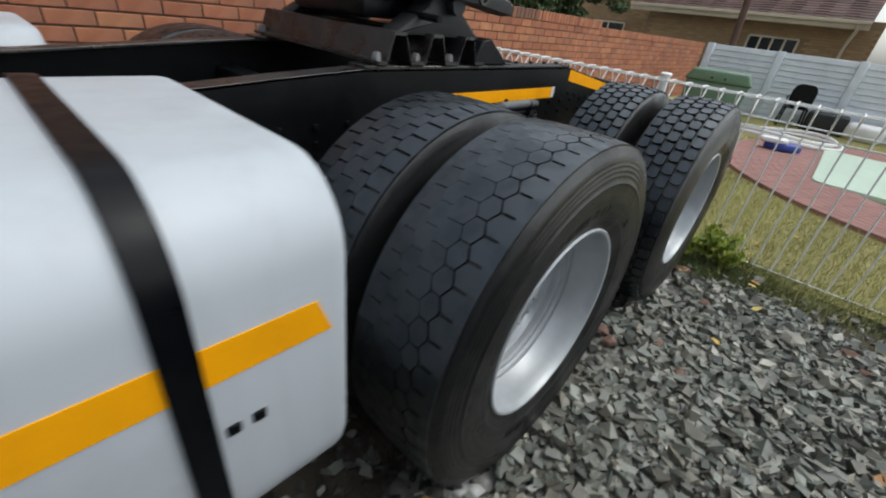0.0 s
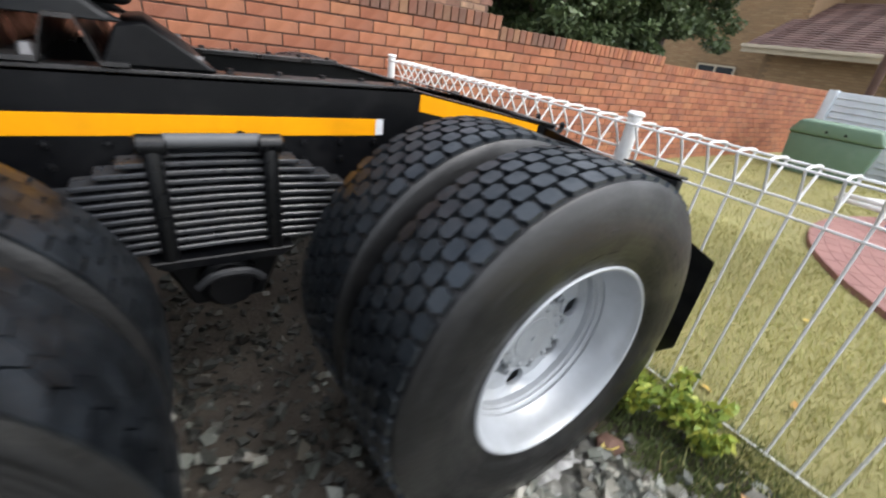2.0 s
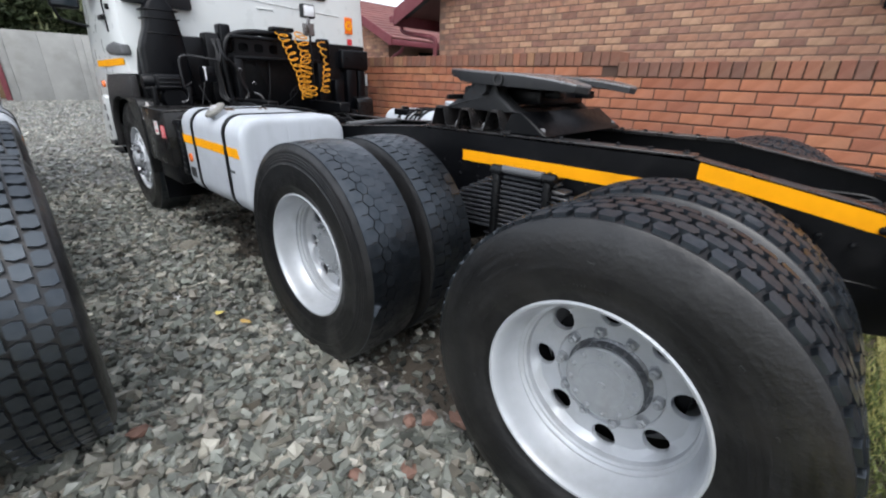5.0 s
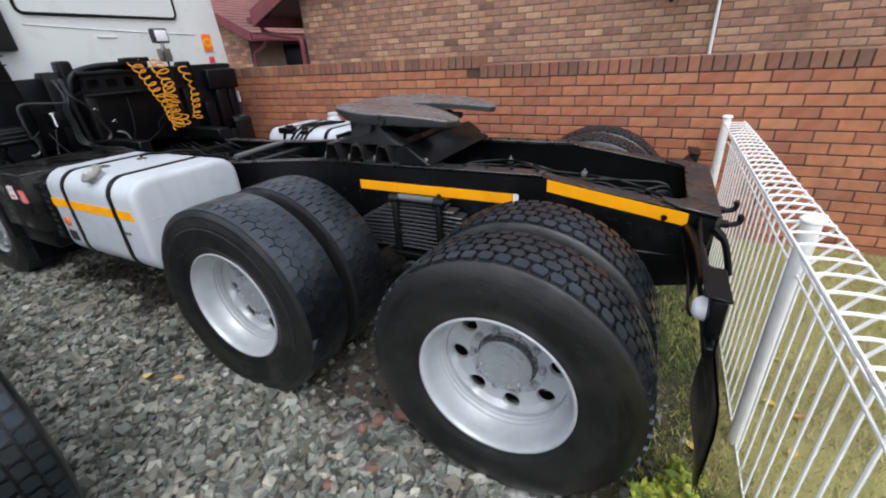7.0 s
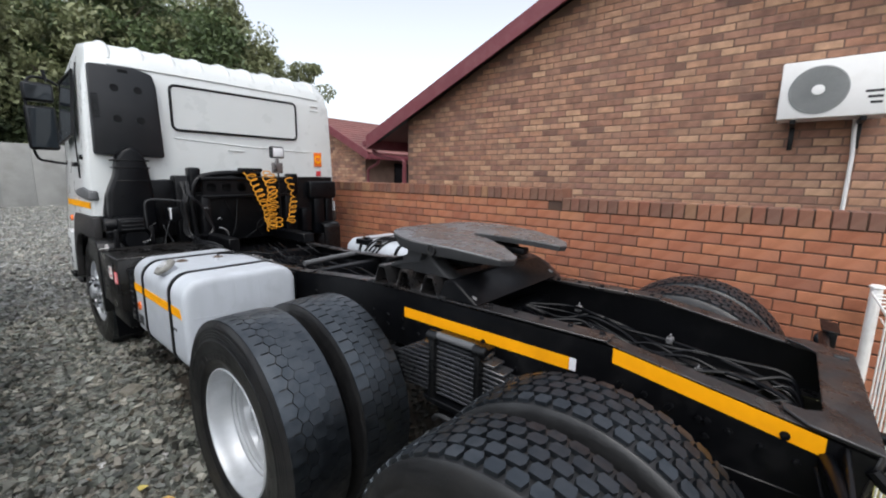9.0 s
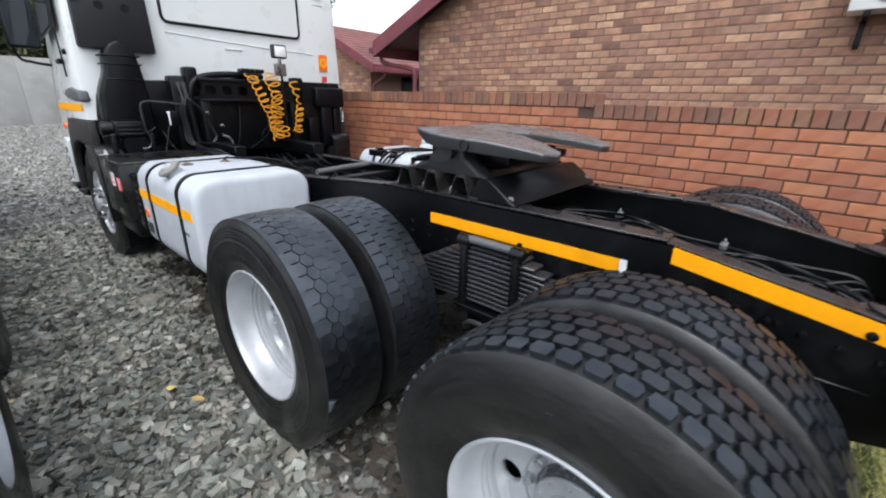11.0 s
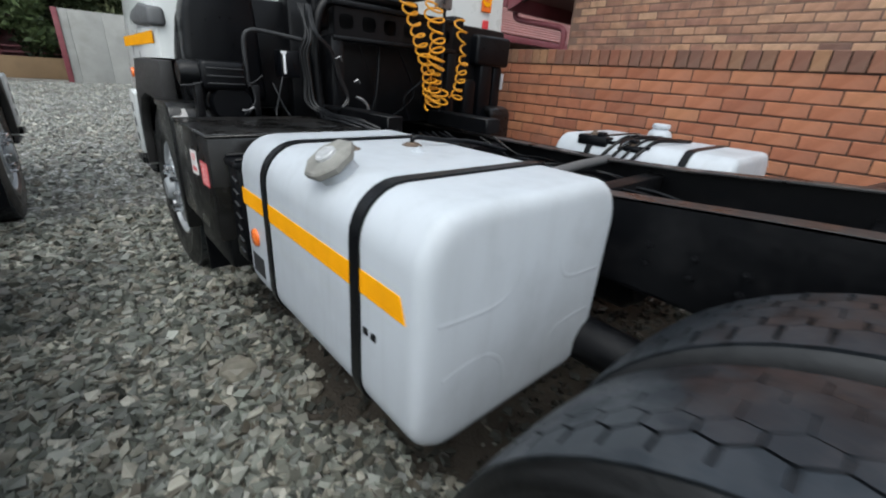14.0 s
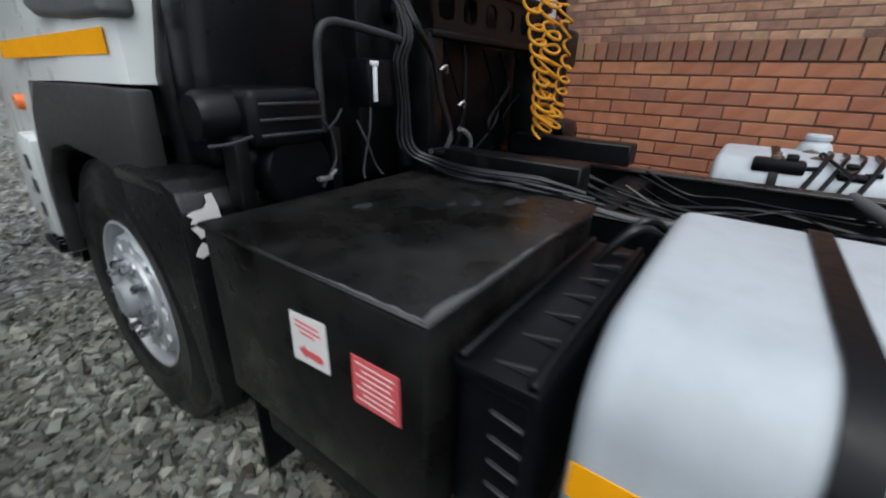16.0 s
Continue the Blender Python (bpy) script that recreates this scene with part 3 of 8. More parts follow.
def wheel_disc(front):
    """The pressed disc with its ring of round hand holes: bulging on the front wheels, deep set on the rear ones."""
    bm = bmesh.new()
    x_edge, x_mid = (-0.096, -0.124) if front else (0.020, 0.041)
    r0, r1, rc, rh, count = (0.172, 0.2495, 0.2120, 0.028, 10) if front else (0.160, 0.2495, 0.2045, 0.0370, 8)
    edge = [(-1, -1), (-0.5, -1), (0, -1), (0.5, -1), (1, -1), (1, -0.5), (1, 0), (1, 0.5), (1, 1), (0.5, 1), (0, 1), (-0.5, 1), (-1, 1), (-1, 0.5), (-1, 0), (-1, -0.5)]
    for i in range(count):
        th = 2 * math.pi * i / count - 0.11
        vs = []
        for u, v in edge:
            r = (r1 if v > 0 else r0) if abs(v) == 1 else rc + v * (r1 - r0) / 2
            a = th + u * math.pi / count
            xx = x_edge + (x_mid - x_edge) * min(1, (r1 - r) / 0.02)
            vs.append((xx, r * math.cos(a), r * math.sin(a)))
        for depth, shrink in ((0.0, 1.0), (0.006, 0.93), (0.018, 0.93)):
            for u, v in edge:
                k = rh * shrink / math.hypot(u, v)
                r, a = rc + v * k, th + u * k / rc
                vs.append((x_mid + depth, r * math.cos(a), r * math.sin(a)))
        fs = []
        for ring in range(3):
            fs += [(ring * 16 + j, ring * 16 + (j + 1) % 16, ring * 16 + 16 + (j + 1) % 16, ring * 16 + 16 + j) for j in range(16)]
        add(bm, vs, fs)
    dish = -0.012 if front else 0.006
    if front:
        lathe(bm, [(x_edge, r1), (-0.084, 0.258), (-0.068, 0.268), (-0.055, 0.276)], 60)
    lathe(bm, [(x_mid, r0), (x_mid + dish * 0.3, r0 - 0.0015), (x_mid + dish, r0 - 0.004), (x_mid + dish, 0.0)], 60)
    bmesh.ops.remove_doubles(bm, verts=bm.verts[:], dist=0.0005)
    bmesh.ops.recalc_face_normals(bm, faces=bm.faces[:])
    return bm


def nuts(bm, x, r, count, size, length):
    for i in range(count):
        a = 2 * math.pi * i / count
        lathe(bm, [(x, size * 1.25), (x - 0.004, size * 1.25), (x - 0.005, size), (x - length, size * 0.95), (x - length - 0.004, size * 0.5), (x - length - 0.004, 0)],
              6, Matrix.Translation((0, r * math.cos(a), r * math.sin(a))))


TYRE_DEEP = tyre_mesh(5, 56, 0.0074, 0.015, 0.975, 0.70)
TYRE_WORN = worn_tyre_mesh(58, 0.0056, 0.008, 0.36, 0.0034, (0.446, 0.458, 0.470, 0.482))
TYRE_RIB = worn_tyre_mesh(56, 0.0016, 0.009, 0.12, 0.0042, (), 0.0022, 0.0006, 0.0034, True)
meshes = {}


def keep(key, bm, material, label=""):
    me = bpy.data.meshes.new(key)
    bm.to_mesh(me)
    bm.free()
    me.shade_smooth()
    me.set_sharp_from_angle(angle=radians(32))
    me.materials.append(material)
    if key.startswith("tyre"):
        me.materials.append(TREAD if "worn" in key else DULLTREAD)
    meshes[key] = (me, label)


keep("tyre_deep", TYRE_DEEP, RUBBER, "black truck tyre with deep wet tread blocks")
keep("tyre_worn", TYRE_WORN, RUBBER, "worn black truck tyre with shallow interlocking blocks")
keep("tyre_rib", TYRE_RIB, RUBBER, "worn black truck tyre with ribs")
keep("rim", rim_mesh(), RIM, "silver painted steel rim")
keep("disc_in", wheel_disc(False), RIM)
keep("disc_out", wheel_disc(True), RIM)
hubm = bmesh.new()
lathe(hubm, [(0.015, 0.106), (0.010, 0.111), (0.004, 0.111), (0.0, 0.107), (-0.003, 0.070), (-0.006, 0.068), (-0.006, 0.012), (-0.009, 0.010), (-0.009, 0.0)], 40)
nuts(hubm, 0.0, 0.094, 12, 0.0075, 0.006)
sleeve = bmesh.new()
lathe(sleeve, [(0.052, 0.124), (0.044, 0.124), (0.040, 0.116), (0.026, 0.115), (0.016, 0.112), (0.012, 0.100)], 48)
keep("hub_sleeve", sleeve, DARKHUB, "dark greasy hub sleeve")
keep("hub_rear", hubm, HUB, "grey hub cover with small bolts")
nutm = bmesh.new()
nuts(nutm, 0.049, 0.1430, 1, 0.0155, 0.024)
lathe(nutm, [(0.026, 0.0085), (0.014, 0.0085), (0.012, 0.0)], 10, Matrix.Translation((0, 0.1430, 0)))
keep("nuts_rear", nutm, HUB)
hubf = bmesh.new()
lathe(hubf, [(-0.125, 0.112), (-0.147, 0.108), (-0.153, 0.080), (-0.180, 0.070), (-0.190, 0.058), (-0.192, 0.0)], 40)
keep("hub_front", hubf, HUB, "grey steering axle hub")
nutf = bmesh.new()
nuts(nutf, -0.134, 0.140, 1, 0.018, 0.042)
keep("nuts_front", nutf, CHROME, "bright wheel nut")
drum = bmesh.new()
lathe(drum, [(0.080, 0.0), (0.080, 0.18), (0.086, 0.205), (0.26, 0.205), (0.265, 0.0)], 40)
keep("drum", drum, BLACK, "black brake drum")


boltm = bmesh.new()
lathe(boltm, [(0, 0.012), (-0.009, 0.010), (-0.011, 0.0)], 6)
keep("bolt", boltm, BLACK)
bigbolt = bmesh.new()
lathe(bigbolt, [(0, 0.02), (-0.012, 0.018), (-0.026, 0.014), (-0.03, 0.0)], 6)
keep("big_bolt", bigbolt, STEEL)


def piece(name, key, parent, m):
    me, label = meshes[key]
    o = new(name, me)
    o.parent, o.matrix_basis = parent, m
    if label:
        o["label"] = label
    return o


def wheel(truck, x, y, kind, turn, tyre):
    """One wheel: its disc, with tyre, rim, hub and nuts on it. turn 180 faces it to the other side."""
    w = piece("wheel", "disc_out" if kind == "front" else "disc_in", truck, pose(x, y, AXLE_Z, 0, 0, turn))
    w["label"] = "silver steel truck wheel with round hand holes"
    i = Matrix.Rotation(radians(37 * x + 61 * y), 4, "X")
    piece("tyre", tyre, w, i)
    piece("rim", "rim", w, Matrix())
    if kind == "outer":
        piece("hub_cover", "hub_rear", w, i)
        piece("hub_sleeve", "hub_sleeve", w, Matrix())
        for k in range(10):
            piece("wheel_nut", "nuts_rear", w, Matrix.Rotation(radians(36 * k), 4, "X"))
    if kind == "front":
        piece("hub_cover", "hub_front", w, i)
        for k in range(10):
            piece("wheel_nut", "nuts_front", w, Matrix.Rotation(radians(36 * k), 4, "X"))
    if kind != "inner":
        piece("brake_drum", "drum", w, Matrix())
    return w


def rail_poly(outer):
    """The side of a chassis rail: level, then falling towards the tail."""
    return [(5.9, 0.74), (5.9, 0.965), (2.6, 0.985), (2.2, 1.005), (1.75, 1.045), (1.45, 1.068), (0.06, 1.072), (-0.67, 0.954), (-0.67, 0.76), (-0.1, 0.755)]


def chassis(t):
    for s, name in ((-1, "chassis_rail"), (1, "chassis_rail")):
        bm = bmesh.new()
        web = s * 0.425
        prism(bm, rail_poly(s), "x", min(web, web - s * 0.008), max(web, web - s * 0.008))
        rail = part(name, bm, BLACK, t, "black painted steel chassis rail, worn on top")
        bm = bmesh.new()
        for z_of, (za, zb) in (("top", (0, -0.009)), ("bottom", (0, 0.009))):
            line = [(5.9, 0.965), (2.6, 0.985), (2.2, 1.005), (1.75, 1.045), (1.45, 1.068), (0.06, 1.072), (-0.67, 0.954)] if z_of == "top" else [(5.9, 0.74), (-0.1, 0.755), (-0.67, 0.76)]
            poly = [(y, z + 0.001) for y, z in line] + [(y, z + zb) for y, z in reversed(line)]
            prism(bm, poly, "x", min(web, web - s * 0.082), max(web, web - s * 0.082), 0.002, 1)
        part("flange", bm, FLANGE, rail, "worn black rail flange")
        # the liner inside the flange between the axles
        bm = bmesh.new()
        prism(bm, [(1.45, 1.066), (1.45, 1.079), (0.06, 1.082), (0.06, 1.074)], "x", min(web + s * 0.004, web - s * 0.09), max(web + s * 0.004, web - s * 0.09), 0.002, 1)
        part("flange_plate", bm, FLANGE, t)
    spots = []
    for s in (-1, 1):
        out = Matrix() if s < 0 else Matrix.Rotation(radians(180), 4, "Z")
        for y in [1.40 - 0.13 * i for i in range(11)]:
            spots += [Matrix.Translation((s * (0.425 - dx), y, 1.082)) @ Matrix.Rotation(radians(90), 4, "Y") for dx in (0.062,)]
        for y in [2.0 - 0.12 * i for i in range(20)]:
            spots += [Matrix.Translation((s * 0.425, y, z)) @ out for z in (0.845, 0.90) if (round(y * 100) + round(z * 100)) % 3]
        spots += [Matrix.Translation((s * 0.425, -0.085 * i, 0.935 - 0.012 * i)) @ out for i in range(7)]
    for m in spots:
        piece("frame_bolt", "bolt", t, m)
    # cross members
    for y, w in ((1.55, 0.10), (0.74, 0.10), (2.35, 0.08), (3.3, 0.12)):
        bm = bmesh.new()
        prism(bm, [(y - w / 2, 0.80), (y - w / 2, 0.955), (y + w / 2, 0.955), (y + w / 2, 0.80)], "x", -0.415, 0.415, 0.012, 2)
        part("cross_member", bm, BLACK, t)
    # tail plate with rounded opening edge
    bm = bmesh.new()
    drop = radians(9.2)
    m = Matrix.Translation((0, -0.62, 0.968)) @ Matrix.Rotation(drop, 4, "X")
    prism(bm, [(-0.43, -0.06), (0.43, -0.06), (0.43, 0.10), (0.38, 0.16), (0.345, 0.17), (0.335, 0.11), (0.29, 0.065), (-0.29, 0.065), (-0.335, 0.11), (-0.345, 0.17), (-0.38, 0.16), (-0.43, 0.10)], "z", 0.0, 0.010, 0.003, 1, m)
    box(bm, (-0.43, -0.065, -0.20), (0.43, -0.05, 0.008), 0.004, 1, m)
    part("tail_plate", bm, FLANGE, t, "black steel rear cross plate")
    # tow hooks and tail brackets
    for x, z in ((-0.40, 0.925), (-0.24, 0.93)):
        bm = bmesh.new()
        box(bm, (x - 0.020, -0.715, z - 0.012), (x + 0.020, -0.665, z + 0.014), 0.006)
        tube(bm, bend([(x, -0.69, z), (x, -0.715, z), (x, -0.742, z + 0.008), (x, -0.752, z + 0.028), (x, -0.745, z + 0.044)], 5), 0.012, 8)
        part("tow_hook", bm, BLACK, t, "black tow hook on the tail plate")
    bm = bmesh.new()
    tube(bm, bend([(-0.425, -0.672, 0.91), (-0.43, -0.71, 0.86), (-0.435, -0.735, 0.79), (-0.437, -0.755, 0.715)], 6), 0.014, 8)
    tube(bm, [(-0.425, -0.66, 0.915), (-0.428, -0.70, 0.875)], 0.019, 8)
    part("hanging_hook", bm, BLACK, t, "black hook hanging from the tail plate")
    for s in (-1, 1):
        bm = bmesh.new()
        prism(bm, [(-0.28, 0.765), (-0.66, 0.765), (-0.655, 0.68), (-0.60, 0.625), (-0.46, 0.59), (-0.36, 0.64)], "x", min(s * 0.417, s * 0.429), max(s * 0.417, s * 0.429), 0.003, 1)
        part("rail_gusset", bm, BLACK, t, "black gusset plate below the rail end")
    bm = bmesh.new()
    box(bm, (0.31, -0.66, 0.965), (0.36, -0.61, 0.985), 0.006)
    part("bracket", bm, FLANGE, t, "black low bracket on the tail plate")


def tail_lamp(t, s, flap):
    """The lamp arm, lamp box and mud flap behind a rear wheel."""
    bm = bmesh.new()
    tube(bm, bend([(s * 0.42, -0.57, 0.90), (s * 0.62, -0.60, 0.905), (s * 0.90, -0.61, 0.90)], 4), 0.022, 10)
    part("lamp_arm", bm, PLASTIC, t)
    bm = bmesh.new()
    box(bm, (min(s * 0.87, s * 1.06), -0.662, 0.785), (max(s * 0.87, s * 1.06), -0.616, 0.925), 0.012)
    prism(bm, [(-0.668, 0.923), (-0.595, 0.934), (-0.595, 0.941), (-0.670, 0.933)], "x", min(s * 0.85, s * 1.065), max(s * 0.85, s * 1.065), 0.003, 1)
    lampbox = part("tail_lamp", bm, PLASTIC, t, "black tail lamp box")
    bm = bmesh.new()
    lathe(bm, [(0.0, 0.040), (-0.018, 0.038), (-0.032, 0.030), (-0.038, 0.016), (-0.040, 0.0)], 24, Matrix.Translation((s * 0.985, -0.618, 0.85)) @ Matrix.Rotation(radians(-90), 4, "Z"))
    part("lens", bm, TAPEWHITE if s < 0 else GLASS, lampbox, "round lamp lens")
    bm = bmesh.new()
    lathe(bm, [(0.0, 0.012), (-0.010, 0.010), (-0.012, 0.0)], 12, Matrix.Translation((s * 0.90, -0.618, 0.885)) @ Matrix.Rotation(radians(-90), 4, "Z"))
    part("small_lens", bm, TAPEWHITE, lampbox)
    bm = bmesh.new()
    tube(bm, bend([(s * 0.99, -0.60, 0.85), (s * 0.95, -0.58, 0.80), (s * 0.80, -0.57, 0.86), (s * 0.6, -0.57, 0.84), (s * 0.45, -0.55, 0.88)], 5), 0.005, 6)
    part("lamp_cable", bm, PLASTIC, t)
    # hanger bar, bracket plate and strap
    bm = bmesh.new()
    prism(bm, [(s * 0.42, 0.76), (s * 1.09, 0.735), (s * 1.09, 0.775), (s * 0.42, 0.81)], "y", -0.648, -0.622, 0.004, 1)
    part("hanger_bar", bm, BLACK, t)
    bm = bmesh.new()
    prism(bm, [(s * 0.43, 0.66), (s * 0.66, 0.70), (s * 0.72, 0.78), (s * 0.70, 0.93), (s * 0.43, 0.96)], "y", -0.612, -0.600, 0.003, 1)
    part("bracket", bm, BLACK, t, "black steel plate that carries the lamp arm")
    bm = bmesh.new()
    tube(bm, [(s * 0.80, -0.61, 0.90), (s * 0.83, -0.63, 0.76)], 0.012, 8)
    part("strap", bm, BLACK, t)
    # mud flap: hangs from the bar, slightly bowed
    if not flap:
        return
    bm = bmesh.new()
    n = 9
    rows = []
    for i in range(n):
        u = i / (n - 1)
        z = 0.765 - 0.49 * u
        y = -0.650 - 0.010 * math.sin(i * 0.7) - 0.035 * u
        outer = 1.08 if i == 0 else (1.25 if i < n - 1 else 1.20)
        rows.append([(s * 0.80, y, z), (s * 1.02, y - 0.010, z), (s * outer, y + 0.004, z)])
    for back in (0, 1):
        vs = [(x, y - 0.008 * back, z) for r in rows for x, y, z in r]
        fs = [(i * 3 + j, i * 3 + j + 1, i * 3 + j + 4, i * 3 + j + 3) for i in range(n - 1) for j in range(2)]
        add(bm, vs, fs if back else [f[::-1] for f in fs])
    part("mud_flap", bm, RUBBER, t, "black rubber mud flap")


def strip(t, y0, y1, z0, z1, dz, s, x, material, name, label):
    """A strip of tape on the outer side of a rail; dz: how far its tail end drops."""
    bm = bmesh.new()
    prism(bm, [(y0, z0), (y1, z0 - dz), (y1, z1 - dz), (y0, z1)], "x", min(s * x, s * (x + 0.0022)), max(s * x, s * (x + 0.0022)))
    return part(name, bm, material, t, label)


def leaf_spring(t, s):
    """The leaf pack of the rear bogie, with two U-bolt clamps, hung on the trunnion outside the rail."""
    mid = AXLE_MID / 2
    bm = bmesh.new()
    box(bm, (min(s * 0.44, s * 0.54), mid - 0.155, 0.905), (max(s * 0.44, s * 0.54), mid + 0.155, 0.925), 0.006)
    pack = part("spring_seat", bm, PLASTIC, t, "black leaf spring pack with clamps")
    for i in range(12):
        z = 0.893 - i * 0.0235
        ext = 0.165 + 0.048 * i if i < 5 else 0.405 - 0.012 * (i - 5)
        poly = []
        for u in (-1, -0.5, 0, 0.5, 1):
            poly.append((mid + ext * u, z - 0.014 * u * u * (ext / 0.4) ** 2))
        poly += [(y, zz + 0.0130) for y, zz in reversed(poly)]
        bm = bmesh.new()
        prism(bm, poly, "x", min(s * 0.45, s * 0.535), max(s * 0.45, s * 0.535), 0.003, 1)
        part("leaf", bm, LEAFSTEEL, pack)
    for y in (mid - 0.135, mid + 0.135):
        bm = bmesh.new()
        box(bm, (min(s * 0.50, s * 0.558), y - 0.021, 0.60), (max(s * 0.50, s * 0.558), y + 0.021, 0.93), 0.014, 3)
        lathe(bm, [(-0.034, 0.0), (-0.034, 0.020), (-0.028, 0.027), (0.028, 0.027), (0.034, 0.020), (0.034, 0.0)], 16, Matrix.Translation((s * 0.535, y, 0.925)) @ Matrix.Rotation(radians(90), 4, "Z"))
        part("u_bolt", bm, GUARDGREY, pack, "glossy black spring clamp bar")
    bm = bmesh.new()
    lathe(bm, [(-0.11, 0.0), (-0.11, 0.018), (0.11, 0.018), (0.11, 0.0)], 14, Matrix.Translation((s * 0.535, mid, 0.935)) @ Matrix.Rotation(radians(90), 4, "Z"))
    part("top_clamp", bm, BLADEGREY, pack, "grey spring clamp")
    bm = bmesh.new()
    prism(bm, [(mid - 0.19, 0.615), (mid + 0.19, 0.615), (mid + 0.15, 0.585), (mid - 0.15, 0.585)], "x", min(s * 0.44, s * 0.56), max(s * 0.44, s * 0.56), 0.004, 1)
    part("bottom_clamp", bm, BLACK, pack)


def axle(t, y, front=False):
    bm = bmesh.new()
    r = Matrix.Translation((0, y, AXLE_Z))
    lathe(bm, [(-0.92, 0.0), (-0.92, 0.075), (-0.5, 0.085), (-0.24, 0.11), (-0.15, 0.19), (0, 0.215), (0.15, 0.19), (0.24, 0.11), (0.5, 0.085), (0.92, 0.075), (0.92, 0.0)], 24, r)
    part("axle", bm, BLACK, t, "black drive axle casing")


def suspension(t):
    for s in (-1, 1):
        bm = bmesh.new()
        lathe(bm, [(0.0, 0.085), (-0.05, 0.085), (-0.06, 0.065), (-0.085, 0.060), (-0.085, 0.0)], 12, Matrix.Translation((s * 0.47, AXLE_MID / 2, 0.50)) @ (Matrix() if s < 0 else Matrix.Rotation(radians(180), 4, "Z")))
        prism(bm, [(AXLE_MID / 2 - 0.17, 0.60), (AXLE_MID / 2 + 0.17, 0.60), (AXLE_MID / 2 + 0.10, 0.42), (AXLE_MID / 2 - 0.10, 0.42)], "x", min(s * 0.43, s * 0.50), max(s * 0.43, s * 0.50), 0.01, 1)
        part("trunnion", bm, BLACK, t)
        bm = bmesh.new()
        tube(bm, bend([(s * 0.585, AXLE_MID / 2 - 0.085, 0.535), (s * 0.60, AXLE_MID / 2 - 0.04, 0.575), (s * 0.60, AXLE_MID / 2 + 0.04, 0.575), (s * 0.585, AXLE_MID / 2 + 0.085, 0.535)], 5), 0.012, 8)
        part("u_bolt", bm, GREYPLASTIC, t, "grey steel U-bolt")
    # brake chambers, drive shaft and air tanks
    for y in (AXLE_REAR, AXLE_MID):
        for s in (-1, 1):
            bm = bmesh.new()
            lathe(bm, [(-0.14, 0.0), (-0.14, 0.06), (-0.12, 0.075), (0.0, 0.08), (0.01, 0.088), (0.025, 0.088), (0.03, 0.078), (0.12, 0.07), (0.14, 0.0)], 24, Matrix.Translation((s * 0.36, y - 0.26, 0.66)) @ Matrix.Rotation(radians(90), 4, "Z"))
            part("brake_chamber", bm, BLACK, t)
    bm = bmesh.new()
    tube(bm, [(0, 3.6, 0.75), (0, 1.62, 0.60)], 0.055, 16)
    tube(bm, [(0, 1.3, 0.58), (0, 0.15, 0.56)], 0.055, 16)
    part("drive_shaft", bm, BLACK, t)
    bm = bmesh.new()
    lathe(bm, [(-0.30, 0.0), (-0.30, 0.04), (-0.28, 0.07), (0.28, 0.07), (0.30, 0.04), (0.30, 0.0)], 28, Matrix.Translation((-0.56, 1.86, 0.60)) @ Matrix.Rotation(radians(90), 4, "Z"))
    part("air_tank", bm, BLACK, t, "black cylindrical air tank below the rail")
    # two unseen tanks between the rails, added to block light to the ground
    for x in (-0.22, 0.22):
        bm = bmesh.new()
        lathe(bm, [(-0.40, 0.0), (-0.40, 0.10), (-0.36, 0.135), (0.36, 0.135), (0.40, 0.10), (0.40, 0.0)], 28, Matrix.Translation((x, 2.45, 0.72)) @ Matrix.Rotation(radians(90), 4, "Z"))
        part("air_tank", bm, BLACK, t, "black cylindrical air tank added unseen between the rails to block light")
    # unseen casing, added to keep light from below the truck
    bm = bmesh.new()
    prism(bm, [(-0.28, 0.45), (0.28, 0.45), (0.32, 0.70), (0.22, 0.90), (-0.22, 0.90), (-0.32, 0.70)], "y", 3.15, 4.6, 0.05, 2)
    part("gearbox", bm, BLACK, t, "black gearbox casing added unseen between the rails to block light")


